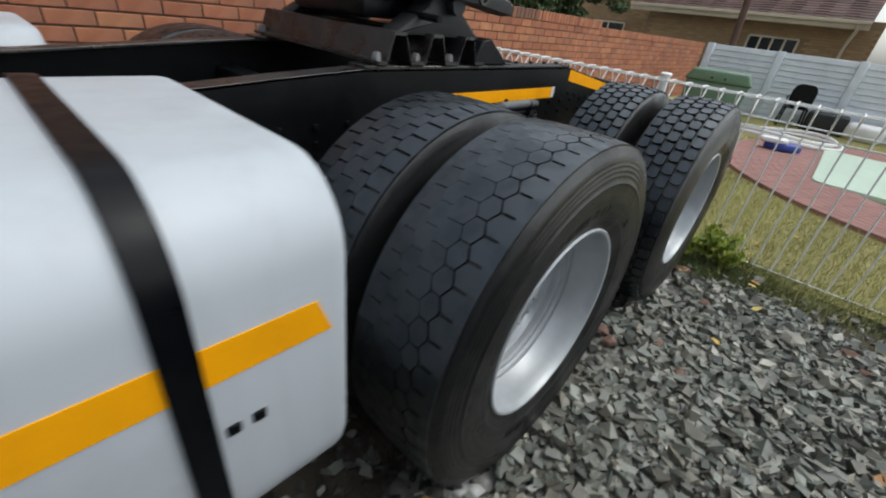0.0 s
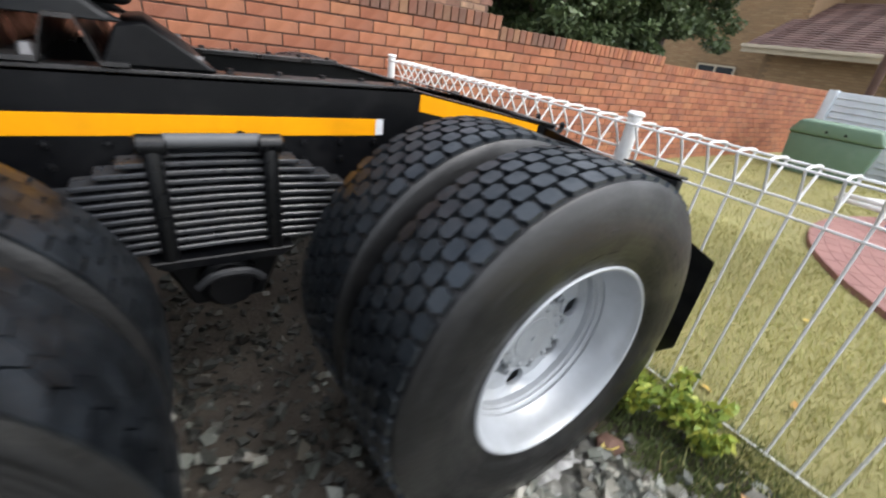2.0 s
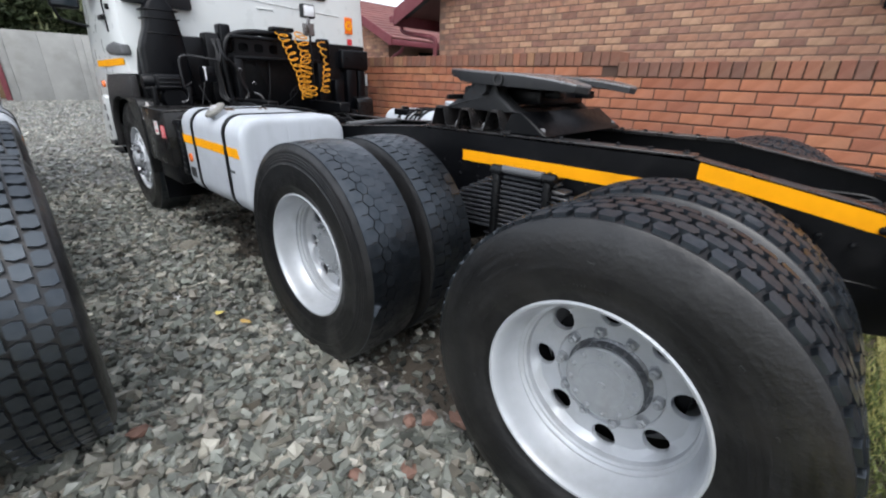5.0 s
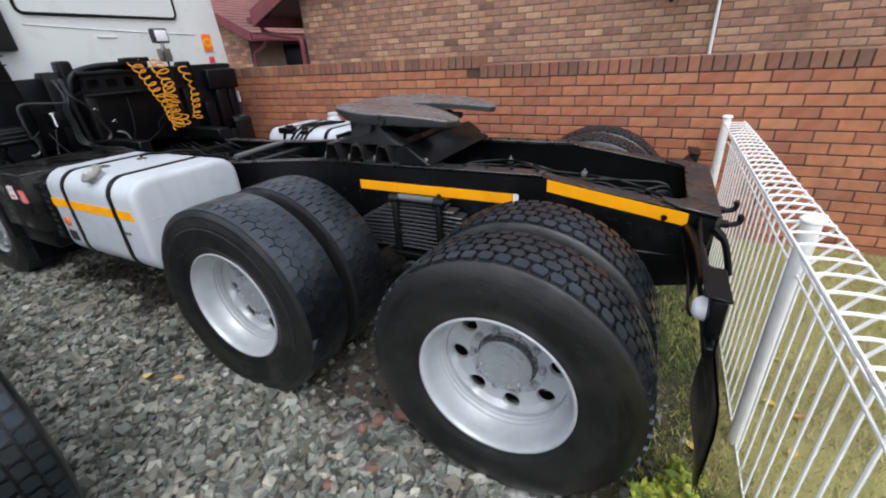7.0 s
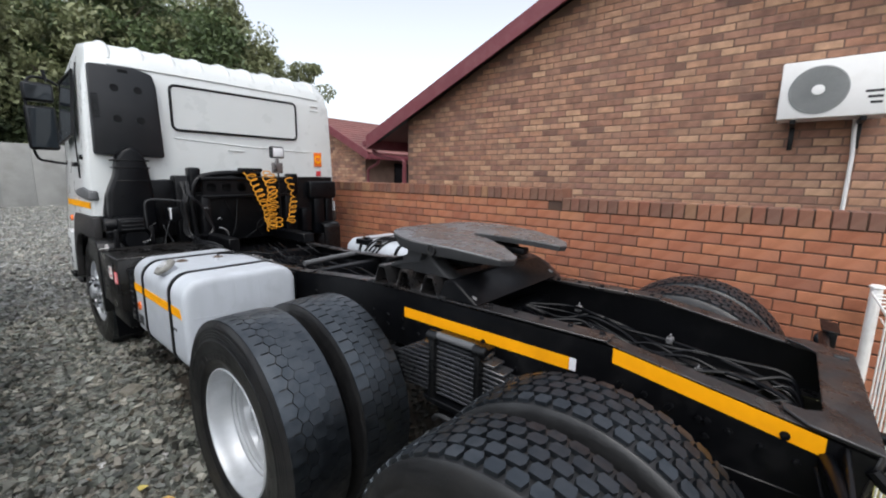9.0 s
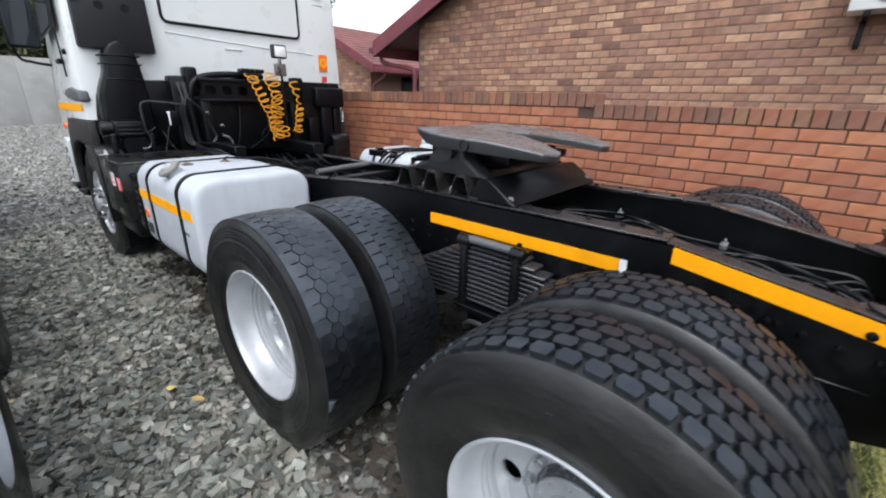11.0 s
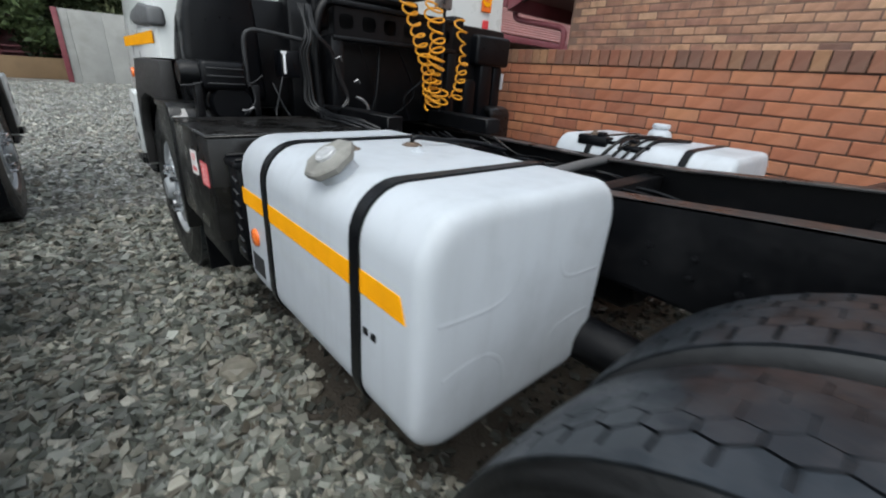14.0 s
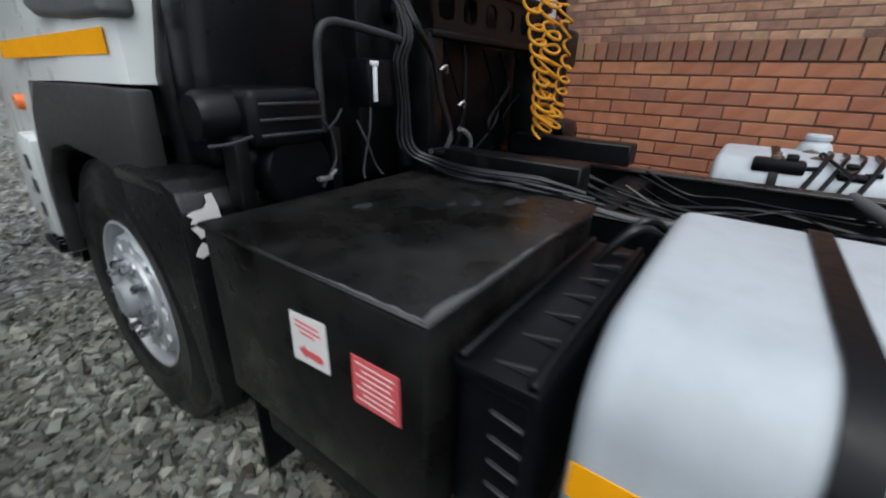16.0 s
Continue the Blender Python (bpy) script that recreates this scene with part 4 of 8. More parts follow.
def hoses(t):
    """Air lines and cables that lie between the rails."""
    rnd = random.Random(5)
    for i in range(12):
        x0 = -0.27 + 0.04 * i
        pts = [(0.02 + 0.014 * (i - 6), 0.66, 0.98)]
        for k in range(1, 8):
            u = k / 7
            pts.append((x0 * (1 - u) + (-0.28 + 0.032 * i) * u + rnd.uniform(-0.06, 0.06), 0.62 - 1.1 * u, 0.99 + rnd.uniform(-0.05, 0.03) - 0.075 * u))
        pts.append((-0.25 + 0.03 * i, -0.54, 0.80))
        bm = bmesh.new()
        tube(bm, bend(pts, 6), 0.004 + 0.002 * (i % 3), 6)
        part("air_line", bm, PLASTIC if i % 3 else HOSEBLACK, t)
    for i in range(6):
        pts = [(-0.15 + 0.05 * i, 3.5, 1.0)]
        for k in range(1, 7):
            u = k / 6
            pts.append((-0.2 + 0.06 * i + rnd.uniform(-0.05, 0.05), 3.5 - 1.9 * u, 0.930 + rnd.uniform(-0.04, 0.02)))
        bm = bmesh.new()
        tube(bm, bend(pts, 5), 0.006 + 0.003 * (i % 2), 6)
        part("air_line", bm, PLASTIC, t)
    bm = bmesh.new()
    tube(bm, [(-0.20, 2.52, 0.978), (0.10, 2.56, 0.982), (0.415, 2.60, 0.978)], 0.021, 14)
    part("cross_tube", bm, BLADEGREY, t, "pale grey tube across between the rails")
    for i in range(6):
        x, y = -0.28 + 0.11 * i, 3.26
        pts = [(x, y, 1.0)] + [(x + rnd.uniform(-0.09, 0.09), y - 0.16 * k, 0.945 + rnd.uniform(-0.03, 0.02)) for k in range(1, 6)] + [(x * 0.8, 2.3, 0.92)]
        bm = bmesh.new()
        tube(bm, bend(pts, 5), 0.003 + 0.0015 * (i % 3), 6)
        part("air_line", bm, HOSEBLACK if i == 2 else PLASTIC, t)
    bm = bmesh.new()
    tube(bm, bend([(-0.47, 3.30, 1.02), (-0.455, 3.15, 1.000), (-0.42, 2.98, 1.003), (-0.38, 2.80, 0.995), (-0.33, 2.62, 0.96)], 6), 0.008, 8)
    part("air_line", bm, BLADEGREY, t, "pale hose along the rail top")
    for y in (3.00, 2.93, 2.86, 2.70):
        piece("frame_bolt", "big_bolt", t, Matrix.Translation((-0.385, y, 0.984)) @ Matrix.Rotation(radians(90), 4, "Y"))
    for x, y, z in ((-0.05, 0.25, 0.96), (0.12, -0.05, 0.95), (-0.12, -0.2, 0.93), (0.2, 0.42, 0.98)):
        bm = bmesh.new()
        box(bm, (x - 0.022, y - 0.014, z - 0.014), (x + 0.022, y + 0.014, z + 0.014), 0.004)
        tube(bm, [(x, y, z), (x + 0.008, y, z + 0.03)], 0.005, 6)
        part("fitting", bm, STEEL, t, "small metal hose fitting")


def fifth_wheel(t):
    # corrugated mounting plate: the channels run across the truck
    bm = bmesh.new()
    line, y = [], 1.405
    for k in range(3):
        line += [(y, 1.084), (y - 0.035, 1.084), (y - 0.065, 1.175), (y - 0.115, 1.175), (y - 0.145, 1.084)]
        y -= 0.18
    line += [(y, 1.084), (y - 0.02, 1.084)]
    poly = line + [(a + 0.0, b + 0.010) for a, b in reversed(line)]
    vs = [(x, a, b) for x in (-0.44, 0.44) for a, b in poly]
    k = len(poly)
    half = k // 2
    fs = [(i, i + k, (i + 1) % k + k, (i + 1) % k) for i in range(k)]
    fs += [(i, i + 1, k - 2 - i, k - 1 - i) for i in range(half - 1)]
    fs += [(k + k - 1 - i, k + k - 2 - i, k + i + 1, k + i) for i in range(half - 1)]
    add(bm, vs, fs)
    bmesh.ops.recalc_face_normals(bm, faces=bm.faces[:])
    base = part("mounting_plate", bm, FLANGE, t, "black corrugated fifth wheel mounting plate")
    bm = bmesh.new()
    prism(bm, [(0.655, 1.084), (0.90, 1.084), (0.86, 1.175), (0.80, 1.185)], "x", -0.43, 0.43, 0.006, 1)
    part("rear_ramp", bm, BLACK, base, "black sloping plate at the back of the mounting")
    for yy in (1.385, 1.205, 1.025, 0.845, 0.70):
        for s in (-1, 1):
            piece("mounting_bolt", "big_bolt", base, Matrix.Translation((s * 0.40, yy, 1.092)) @ Matrix.Rotation(radians(90), 4, "Y"))
    # pedestals
    for s in (-1, 1):
        bm = bmesh.new()
        prism(bm, [(0.84, 1.175), (1.31, 1.175), (1.285, 1.192), (1.15, 1.272), (1.12, 1.325), (0.98, 1.320), (0.97, 1.262), (0.87, 1.192)], "x", min(s * 0.30, s * 0.40), max(s * 0.30, s * 0.40), 0.012, 2)
        lathe(bm, [(-0.05, 0.0), (-0.05, 0.035), (0.05, 0.035), (0.05, 0.0)], 16, Matrix.Translation((s * 0.39, 1.04, 1.285)))
        part("pedestal", bm, GREYPLASTIC, base, "dark grey cast pedestal")
    # the coupling plate: a thick rounded plate, open towards the tail, with drooping horns
    outline = []
    for i in range(25):
        a = radians(-12 + 204 * i / 24)
        outline.append((0.465 * math.cos(a), 1.02 + 0.44 * math.sin(a)))
    outline += [(-0.435, 0.83), (-0.40, 0.68), (-0.36, 0.585), (-0.29, 0.555), (-0.235, 0.57), (-0.15, 0.70), (-0.07, 0.86), (-0.055, 0.95), (-0.03, 0.99), (0.03, 0.99), (0.055, 0.95),
                (0.07, 0.86), (0.15, 0.70), (0.235, 0.57), (0.29, 0.555), (0.36, 0.585), (0.40, 0.68), (0.435, 0.83)]

    def top(x, y):
        return 1.372 - 0.056 * max(0.0, 1.25 - y) - 0.030 * max(0.0, (0.82 - y) / 0.27) ** 1.5 - 0.010 * max(0.0, (y - 1.36) / 0.1)

    def skirt(x, y):
        return 0.034 + 0.024 * min(1.0, max(0.0, (abs(x) - 0.36) / 0.06)) * min(1.0, max(0.0, (1.24 - y) / 0.06)) * min(1.0, max(0.0, (y - 0.60) / 0.1))
    k = len(outline)
    vs = [(x, y, top(x, y)) for x, y in outline] + [(x * 1.005, 1.0 + (y - 1.0) * 1.005, top(x, y) - 0.008) for x, y in outline]
    vs += [(x * 0.99, 1.0 + (y - 1.0) * 0.99, top(x, y) - skirt(x, y)) for x, y in outline]
    bm = bmesh.new()
    vv = [bm.verts.new(v) for v in vs]
    for ring in (0, 1):
        for i in range(k):
            bm.faces.new((vv[ring * k + i], vv[ring * k + k + i], vv[ring * k + k + (i + 1) % k], vv[ring * k + (i + 1) % k])).material_index = ring
    bm.faces.new(vv[:k])
    bm.faces.new(vv[2 * k:][::-1]).material_index = 1
    bmesh.ops.triangulate(bm, faces=[f for f in bm.faces if len(f.verts) > 4])
    bmesh.ops.recalc_face_normals(bm, faces=bm.faces[:])
    plate = part("coupling_plate", bm, STEEL, base, "greasy worn steel coupling plate with rust stains")
    plate.data.materials.append(GREYPLASTIC)
    for s in (-1, 1):
        bm = bmesh.new()
        lathe(bm, [(0.02, 0.028), (-0.010, 0.027), (-0.010, 0.018), (0.0, 0.016), (0.0, 0.0)], 20, Matrix.Translation((s * 0.452, 0.926, 1.322)) @ (Matrix() if s < 0 else Matrix.Rotation(radians(180), 4, "Z")))
        part("pivot_eye", bm, FLANGE, base)
    bm = bmesh.new()
    box(bm, (-0.24, 0.82, 1.21), (0.24, 1.32, 1.29), 0.02)
    box(bm, (-0.20, 0.74, 1.24), (-0.13, 0.9, 1.28), 0.012)
    box(bm, (0.13, 0.74, 1.24), (0.20, 0.9, 1.28), 0.012)
    tube(bm, [(-0.20, 1.18, 1.245), (-0.50, 1.2, 1.235)], 0.012, 8)
    part("lock_mechanism", bm, BLACK, base)


def fuel_tank(t, s, y0, y1, z0, z1, x_out, x_in, full):
    """A painted tank with straps; s is the side of the truck. full: with cap, tape and reflector as on the near side."""
    bm = bmesh.new()
    xa, xb = sorted((s * x_out, s * x_in))
    w, h = xb - xa, z1 - z0
    cx, cz = (xa + xb) / 2, (z0 + z1) / 2
    sec = round_rect(w, h, 0.115, 7)
    k = len(sec)
    rings = []
    L = y1 - y0
    for d, shrink in ((0.0, 0.045), (0.0015, 0.030), (0.005, 0.018), (0.012, 0.008), (0.022, 0.002), (0.034, 0.0), (L - 0.034, 0.0), (L - 0.022, 0.002), (L - 0.012, 0.008), (L - 0.005, 0.018), (L - 0.0015, 0.030), (L, 0.045)):
        rings.append([(cx + x * (1 - 2 * shrink / w), y0 + d, cz + z * (1 - 2 * shrink / h)) for x, z in sec])
    vs = [p for r in rings for p in r]
    fs = [(i * k + j, i * k + (j + 1) % k, i * k + k + (j + 1) % k, i * k + k + j) for i in range(len(rings) - 1) for j in range(k)]
    fs += [list(range(k))[::-1], [(len(rings) - 1) * k + j for j in range(k)]]
    add(bm, vs, fs)
    bmesh.ops.recalc_face_normals(bm, faces=bm.faces[:])
    tank = part("fuel_tank", bm, TANKWHITE, t, "white painted steel fuel tank with black straps")
    # pressed ribs of the end plates
    for yy, sg in ((y0, -1), (y1, 1)):
        bm = bmesh.new()
        for pts in ([(-0.285, 0.056), (-0.20, 0.049), (-0.125, 0.050), (-0.085, 0.068), (-0.062, 0.105), (-0.054, 0.15), (-0.055, 0.205)], [(0.090, 0.205), (0.090, 0.14), (0.098, 0.085), (0.125, 0.052), (0.165, 0.040), (0.24, 0.036), (0.285, 0.034)],
                    [(-0.265, -0.075), (-0.19, -0.062), (-0.13, -0.068), (-0.085, -0.105), (-0.070, -0.16), (-0.068, -0.21)], [(0.09, -0.21), (0.092, -0.14), (0.125, -0.095), (0.20, -0.085), (0.275, -0.085)]):
            tube(bm, bend([(cx - s * a * w / 0.66, yy - sg * 0.0286, cz + b * h / 0.53) for a, b in pts], 8), 0.030, 16)
        part("pressed_rib", bm, TANKWHITE, tank)
    for yy, half in ((y0 + 0.220, 0.0185), (y1 - 0.227, 0.017)):
        bm = bmesh.new()
        o = [(x * (1 + 0.012 / w), z * (1 + 0.012 / h)) for x, z in sec]
        vs = [(cx + x * q, yy + d, cz + z * q) for d in (-half, half) for x, z, q in [(a, b, 1.0) for a, b in o]] + [(cx + x * 0.992, yy + d, cz + z * 0.992) for d in (-half, half) for x, z in sec]
        fs = []
        for j in range(k):
            j2 = (j + 1) % k
            fs += [(j, j2, k + j2, k + j), (j, 2 * k + j, 2 * k + j2, j2), (k + j, k + j2, 3 * k + j2, 3 * k + j)]
        add(bm, vs, fs)
        bmesh.ops.recalc_face_normals(bm, faces=bm.faces[:])
        part("strap", bm, PLASTIC, tank, "black rubber-lined steel strap")
        bm = bmesh.new()
        prism(bm, [(s * 0.43, z0 - 0.07), (s * (x_out - 0.12), z0 - 0.05), (s * (x_out - 0.10), z0 - 0.004), (s * (x_in + 0.02), z0 - 0.004), (s * (x_in - 0.01), z1 - 0.1), (s * 0.43, z1 - 0.1)], "y", yy - 0.04, yy + 0.04, 0.006, 1)
        part("tank_bracket", bm, BLACK, t)
    # tape round the outer side, cut where the straps run over it
    zt = z1 - 0.197
    bm = bmesh.new()
    for a, b in ((y0 + 0.040, y0 + 0.2015), (y0 + 0.2385, y1 - 0.244), (y1 - 0.210, y1 - 0.012)):
        prism(bm, [(a, zt - 0.027), (b, zt - 0.027), (b, zt + 0.027), (a + (0.02 if a < y0 + 0.1 else 0), zt + 0.027)], "x", min(s * x_out, s * (x_out + 0.002)), max(s * x_out, s * (x_out + 0.002)))
    part("tape", bm, TAPE, tank, "yellow reflective tape")
    out = Matrix() if s < 0 else Matrix.Rotation(radians(180), 4, "Z")
    bm = bmesh.new()
    lathe(bm, [(0, 0.031), (-0.006, 0.030), (-0.010, 0.024), (-0.011, 0.0)], 24, Matrix.Translation((s * x_out, y1 - 0.10, zt - 0.125)) @ out)
    part("reflector", bm, AMBER, tank, "round orange reflector")
    bm = bmesh.new()
    box(bm, (min(s * x_out, s * (x_out + 0.0016)), y1 - 0.15, zt - 0.26), (max(s * x_out, s * (x_out + 0.0016)), y1 - 0.05, zt - 0.19))
    part("plate", bm, GREYPLASTIC, tank, "small grey rating plate")
    for yy in (y0 + 0.150, y0 + 0.182):
        bm = bmesh.new()
        box(bm, (min(s * (x_out - 0.004), s * (x_out + 0.003)), yy - 0.009, zt - 0.124), (max(s * (x_out - 0.004), s * (x_out + 0.003)), yy + 0.009, zt - 0.106), 0.002, 1)
        part("sight_window", bm, PLASTIC, tank, "small dark sight window")
    # filler: neck, grey hexagonal cover, white cap
    if full:
        tilt = radians(36)
        axis = Matrix(((-s * math.sin(tilt), 0, math.cos(tilt)), (0, 1, 0), (-math.cos(tilt), 0, -s * math.sin(tilt)))).to_4x4()
        m = Matrix.Translation((s * (x_out - 0.066), y0 + 0.402, z1 - 0.018)) @ axis
        bm = bmesh.new()
        lathe(bm, [(0.02, 0.047), (-0.030, 0.045), (-0.030, 0.0)], 32, m)
        part("filler_neck", bm, TANKWHITE, tank)
        bm = bmesh.new()
        lathe(bm, [(-0.030, 0.0), (-0.030, 0.060), (-0.034, 0.065), (-0.048, 0.066), (-0.053, 0.061), (-0.056, 0.038), (-0.056, 0.0)], 8, m @ Matrix.Rotation(0.3, 4, "X"))
        part("filler_cover", bm, CAPGREY, tank, "grey rubber filler cover with cut corners")
        bm = bmesh.new()
        lathe(bm, [(-0.055, 0.025), (-0.062, 0.0245), (-0.065, 0.021), (-0.0640, 0.019), (-0.0640, 0.0)], 28, m)
        for k in range(5):
            box(bm, (-0.0665, -0.016 + 0.008 * k - 0.0018, -0.015), (-0.0635, -0.016 + 0.008 * k + 0.0018, 0.015), m=m)
        part("filler_cap", bm, CAPWHITE, tank, "white worn filler cap")
    else:
        bm = bmesh.new()
        lathe(bm, [(0.01, 0.072), (-0.012, 0.070), (-0.034, 0.060), (-0.046, 0.046), (-0.052, 0.044), (-0.054, 0.052), (-0.072, 0.052), (-0.080, 0.045), (-0.080, 0.0)], 32, Matrix.Translation((s * (x_out - 0.12), y0 + 0.58, z1)) @ Matrix.Rotation(radians(90), 4, "Y"))
        part("filler_cap", bm, TANKWHITE, tank, "white filler cap on its neck")
        for ya, yb, zt2 in ((2.735, 2.915, 0.055), (2.545, 2.635, 0.03)):
            bm = bmesh.new()
            box(bm, (min(s * (x_in + 0.015), s * (x_in + 0.10)), ya, z1 - 0.045), (max(s * (x_in + 0.015), s * (x_in + 0.10)), yb, z1 - 0.045 + zt2), 0.010)
            box(bm, (min(s * (x_in + 0.03), s * (x_in + 0.08)), ya + 0.03, z1 + 0.0), (max(s * (x_in + 0.03), s * (x_in + 0.08)), ya + 0.07, z1 + zt2 * 0.6), 0.006)
            tube(bm, [(s * (x_in + 0.05), ya + 0.01, z1 - 0.02), (s * (x_in + 0.04), ya - 0.04, z1 - 0.012)], 0.009, 8)
            block = part("valve_block", bm, PLASTIC, tank, "black valve block on the tank")
            bm = bmesh.new()
            lathe(bm, [(0.0, 0.022), (-0.012, 0.022), (-0.016, 0.014), (-0.026, 0.012), (-0.028, 0.0)], 12, Matrix.Translation((s * (x_in + 0.06), (ya + yb) / 2 + 0.01, z1 - 0.045 + zt2)) @ Matrix.Rotation(radians(90), 4, "Y"))
            part("knob", bm, RUST, block, "rusty brown knob")
        for k in range(4):
            yy = 2.70 - 0.055 * k
            bm = bmesh.new()
            tube(bm, bend([(s * (x_in - 0.02), yy + 0.03, z1 - 0.09), (s * (x_in + 0.03), yy, z1 - 0.03), (s * (x_in + 0.12), yy - 0.03, z1 + 0.018), (s * (x_in + 0.30), yy - 0.06, z1 + 0.016), (s * (x_in + 0.48), yy - 0.07, z1 + 0.008)], 6), 0.010 - 0.0015 * (k % 3), 8)
            part("fuel_hose", bm, PLASTIC, tank)
    for x, y, r, mm in ((s * (x_out - 0.198), y1 - 0.365, 0.031, RUST), (s * (x_in + 0.255), y1 - 0.378, 0.028, RUST), (s * (x_in + 0.30), y1 - 0.47, 0.018, TANKWHITE)):
        bm = bmesh.new()
        lathe(bm, [(0.004, r * 1.15), (-0.003, r * 1.15), (-0.0045, r), (-0.004, r * 0.82), (-0.009, r * 0.75), (-0.010, r * 0.3), (-0.014, r * 0.25), (-0.014, 0.0)], 20, Matrix.Translation((x, y, z1)) @ Matrix.Rotation(radians(90), 4, "Y"))
        part("sender_flange", bm, mm, tank, "rusty tank sender" if mm is RUST else "")
    bm = bmesh.new()
    tube(bm, bend([(s * (x_in + 0.255), y1 - 0.378, z1 + 0.008), (s * (x_in + 0.245), y1 - 0.383, z1 + 0.026), (s * (x_in + 0.15), y1 - 0.40, z1 + 0.016), (s * (x_in + 0.02), y1 - 0.42, z1 + 0.006), (s * (x_in - 0.10), y0 + 0.50, z1 - 0.02)], 6), 0.008, 8)
    part("fuel_hose", bm, PLASTIC, tank)
    return tank


def battery_box(t):
    """The black sheet cover behind the front wheel on the near side, with its two stickers."""
    bm = bmesh.new()
    box(bm, (-1.262, 3.20, 0.67), (-0.62, 3.755, 1.058), 0.012, 2)
    body = part("side_box", bm, BOXBLACK, t, "black sheet metal cover box with warning stickers")
    bm = bmesh.new()
    prism(bm, [(-1.268, 3.194), (-0.62, 3.194), (-0.62, 3.762), (-1.268, 3.762)], "z", 1.055, 1.066, 0.004, 1)
    part("lid", bm, BOXBLACK, body, "scuffed black lid")
    rnd = random.Random(4)
    for x, y, r in ((-0.98, 3.60, 0.035), (-0.80, 3.42, 0.02), (-0.84, 3.46, 0.016), (-0.72, 3.36, 0.04), (-1.17, 3.28, 0.012)):
        bm = bmesh.new()
        ring = [(x + r * rnd.uniform(0.5, 1.3) * math.cos(a), y + 0.5 * r * rnd.uniform(0.4, 1.3) * math.sin(a)) for a in np.linspace(0, 2 * math.pi, 11, endpoint=False)]
        prism(bm, ring, "z", 1.0662, 1.0668)
        part("paint_chip", bm, GREYPLASTIC, body, "pale scuff where paint has chipped")
    for side in (0, 1):
        n = 14
        line = [(-1.266 + 0.40 * i / (n - 1), 3.196) if side else (-1.266, 3.196 + 0.24 * i / (n - 1)) for i in range(n)]
        deep = [rnd.uniform(0.25, 1.0) * (0.017 if side else 0.010) * (1 - i / n) ** 0.7 for i in range(n)]
        ring = line + [((x, y + d) if side else (x + d, y)) for (x, y), d in zip(line[::-1], deep[::-1])]
        bm = bmesh.new()
        prism(bm, ring, "z", 1.0664 + 0.0008 * side, 1.0670 + 0.0008 * side)
        part("paint_chip", bm, BLADEGREY, body, "pale worn edge of the lid")
    bm = bmesh.new()
    box(bm, (-1.22, 3.26, 0.52), (-0.66, 3.72, 0.675), 0.02)
    part("step_bracket", bm, BLACK, body)
    bm = bmesh.new()
    prism(bm, [(3.394, 0.888), (3.487, 0.880), (3.487, 0.974), (3.396, 0.982)], "x", -1.2644, -1.2622)
    w = part("sticker", bm, STICKWHITE, body, "white sticker with a red arrow and red lines")
    bm = bmesh.new()
    for z, a, b in ((0.963, 3.412, 3.472), (0.953, 3.408, 3.474), (0.943, 3.425, 3.462)):
        box(bm, (-1.2652, a, z - 0.0018), (-1.2643, b, z + 0.0018))
    prism(bm, [(3.470, 0.908), (3.450, 0.920), (3.450, 0.914), (3.412, 0.915), (3.405, 0.907), (3.412, 0.899), (3.450, 0.900), (3.450, 0.894)], "x", -1.2652, -1.2643)
    part("print", bm, STICKRED, w)
    bm = bmesh.new()
    prism(bm, [(3.243, 0.872), (3.338, 0.868), (3.338, 0.956), (3.245, 0.959)], "x", -1.2644, -1.2622)
    w = part("sticker", bm, STICKRED, body, "faded red sticker with pale lines")
    bm = bmesh.new()
    for k in range(7):
        z = 0.947 - 0.011 * k
        box(bm, (-1.2652, 3.252 + 0.004 * (k % 3), z - 0.0009), (-1.2643, 3.330 - 0.012 * (k % 2), z + 0.0009))
    part("print", bm, STICKWHITE, w)
    # ribbed battery case behind it
    bm = bmesh.new()
    box(bm, (-1.212, 3.075, 0.62), (-0.66, 3.185, 0.990), 0.016, 2)
    case = part("battery_case", bm, PLASTIC, t, "black ribbed plastic battery case")
    bm = bmesh.new()
    box(bm, (-1.220, 3.066, 0.968), (-0.655, 3.190, 0.994), 0.007, 2)
    for ya, yb in ((3.070, 3.084), (3.172, 3.186)):
        box(bm, (-1.214, ya, 0.990), (-0.66, yb, 1.006), 0.004, 1)
    part("lid", bm, PLASTIC, case, "black battery lid with raised edges")
    for i in range(7):
        bm = bmesh.new()
        z = 0.66 + 0.044 * i
        prism(bm, [(3.080, z), (3.128, z + 0.010), (3.128, z + 0.014), (3.080, z + 0.006)], "x", -1.219, -1.210, 0.002, 1)
        part("rib", bm, GREYPLASTIC, case)
    for i in range(7):
        bm = bmesh.new()
        x = -1.19 + 0.078 * i
        prism(bm, [(3.085, 0.992), (3.150, 0.992), (3.085, 1.006)], "x", x, x + 0.007, 0.001, 1)
        part("rib", bm, GREYPLASTIC, case)
    for i in range(2):
        bm = bmesh.new()
        tube(bm, bend([(-0.70 - 0.08 * i, 3.14, 0.99), (-0.69 - 0.07 * i, 3.08, 1.07), (-0.62 - 0.05 * i, 3.045, 1.04), (-0.56, 3.02, 0.96)], 6), 0.009, 8)
        part("battery_cable", bm, HOSEBLACK, case)


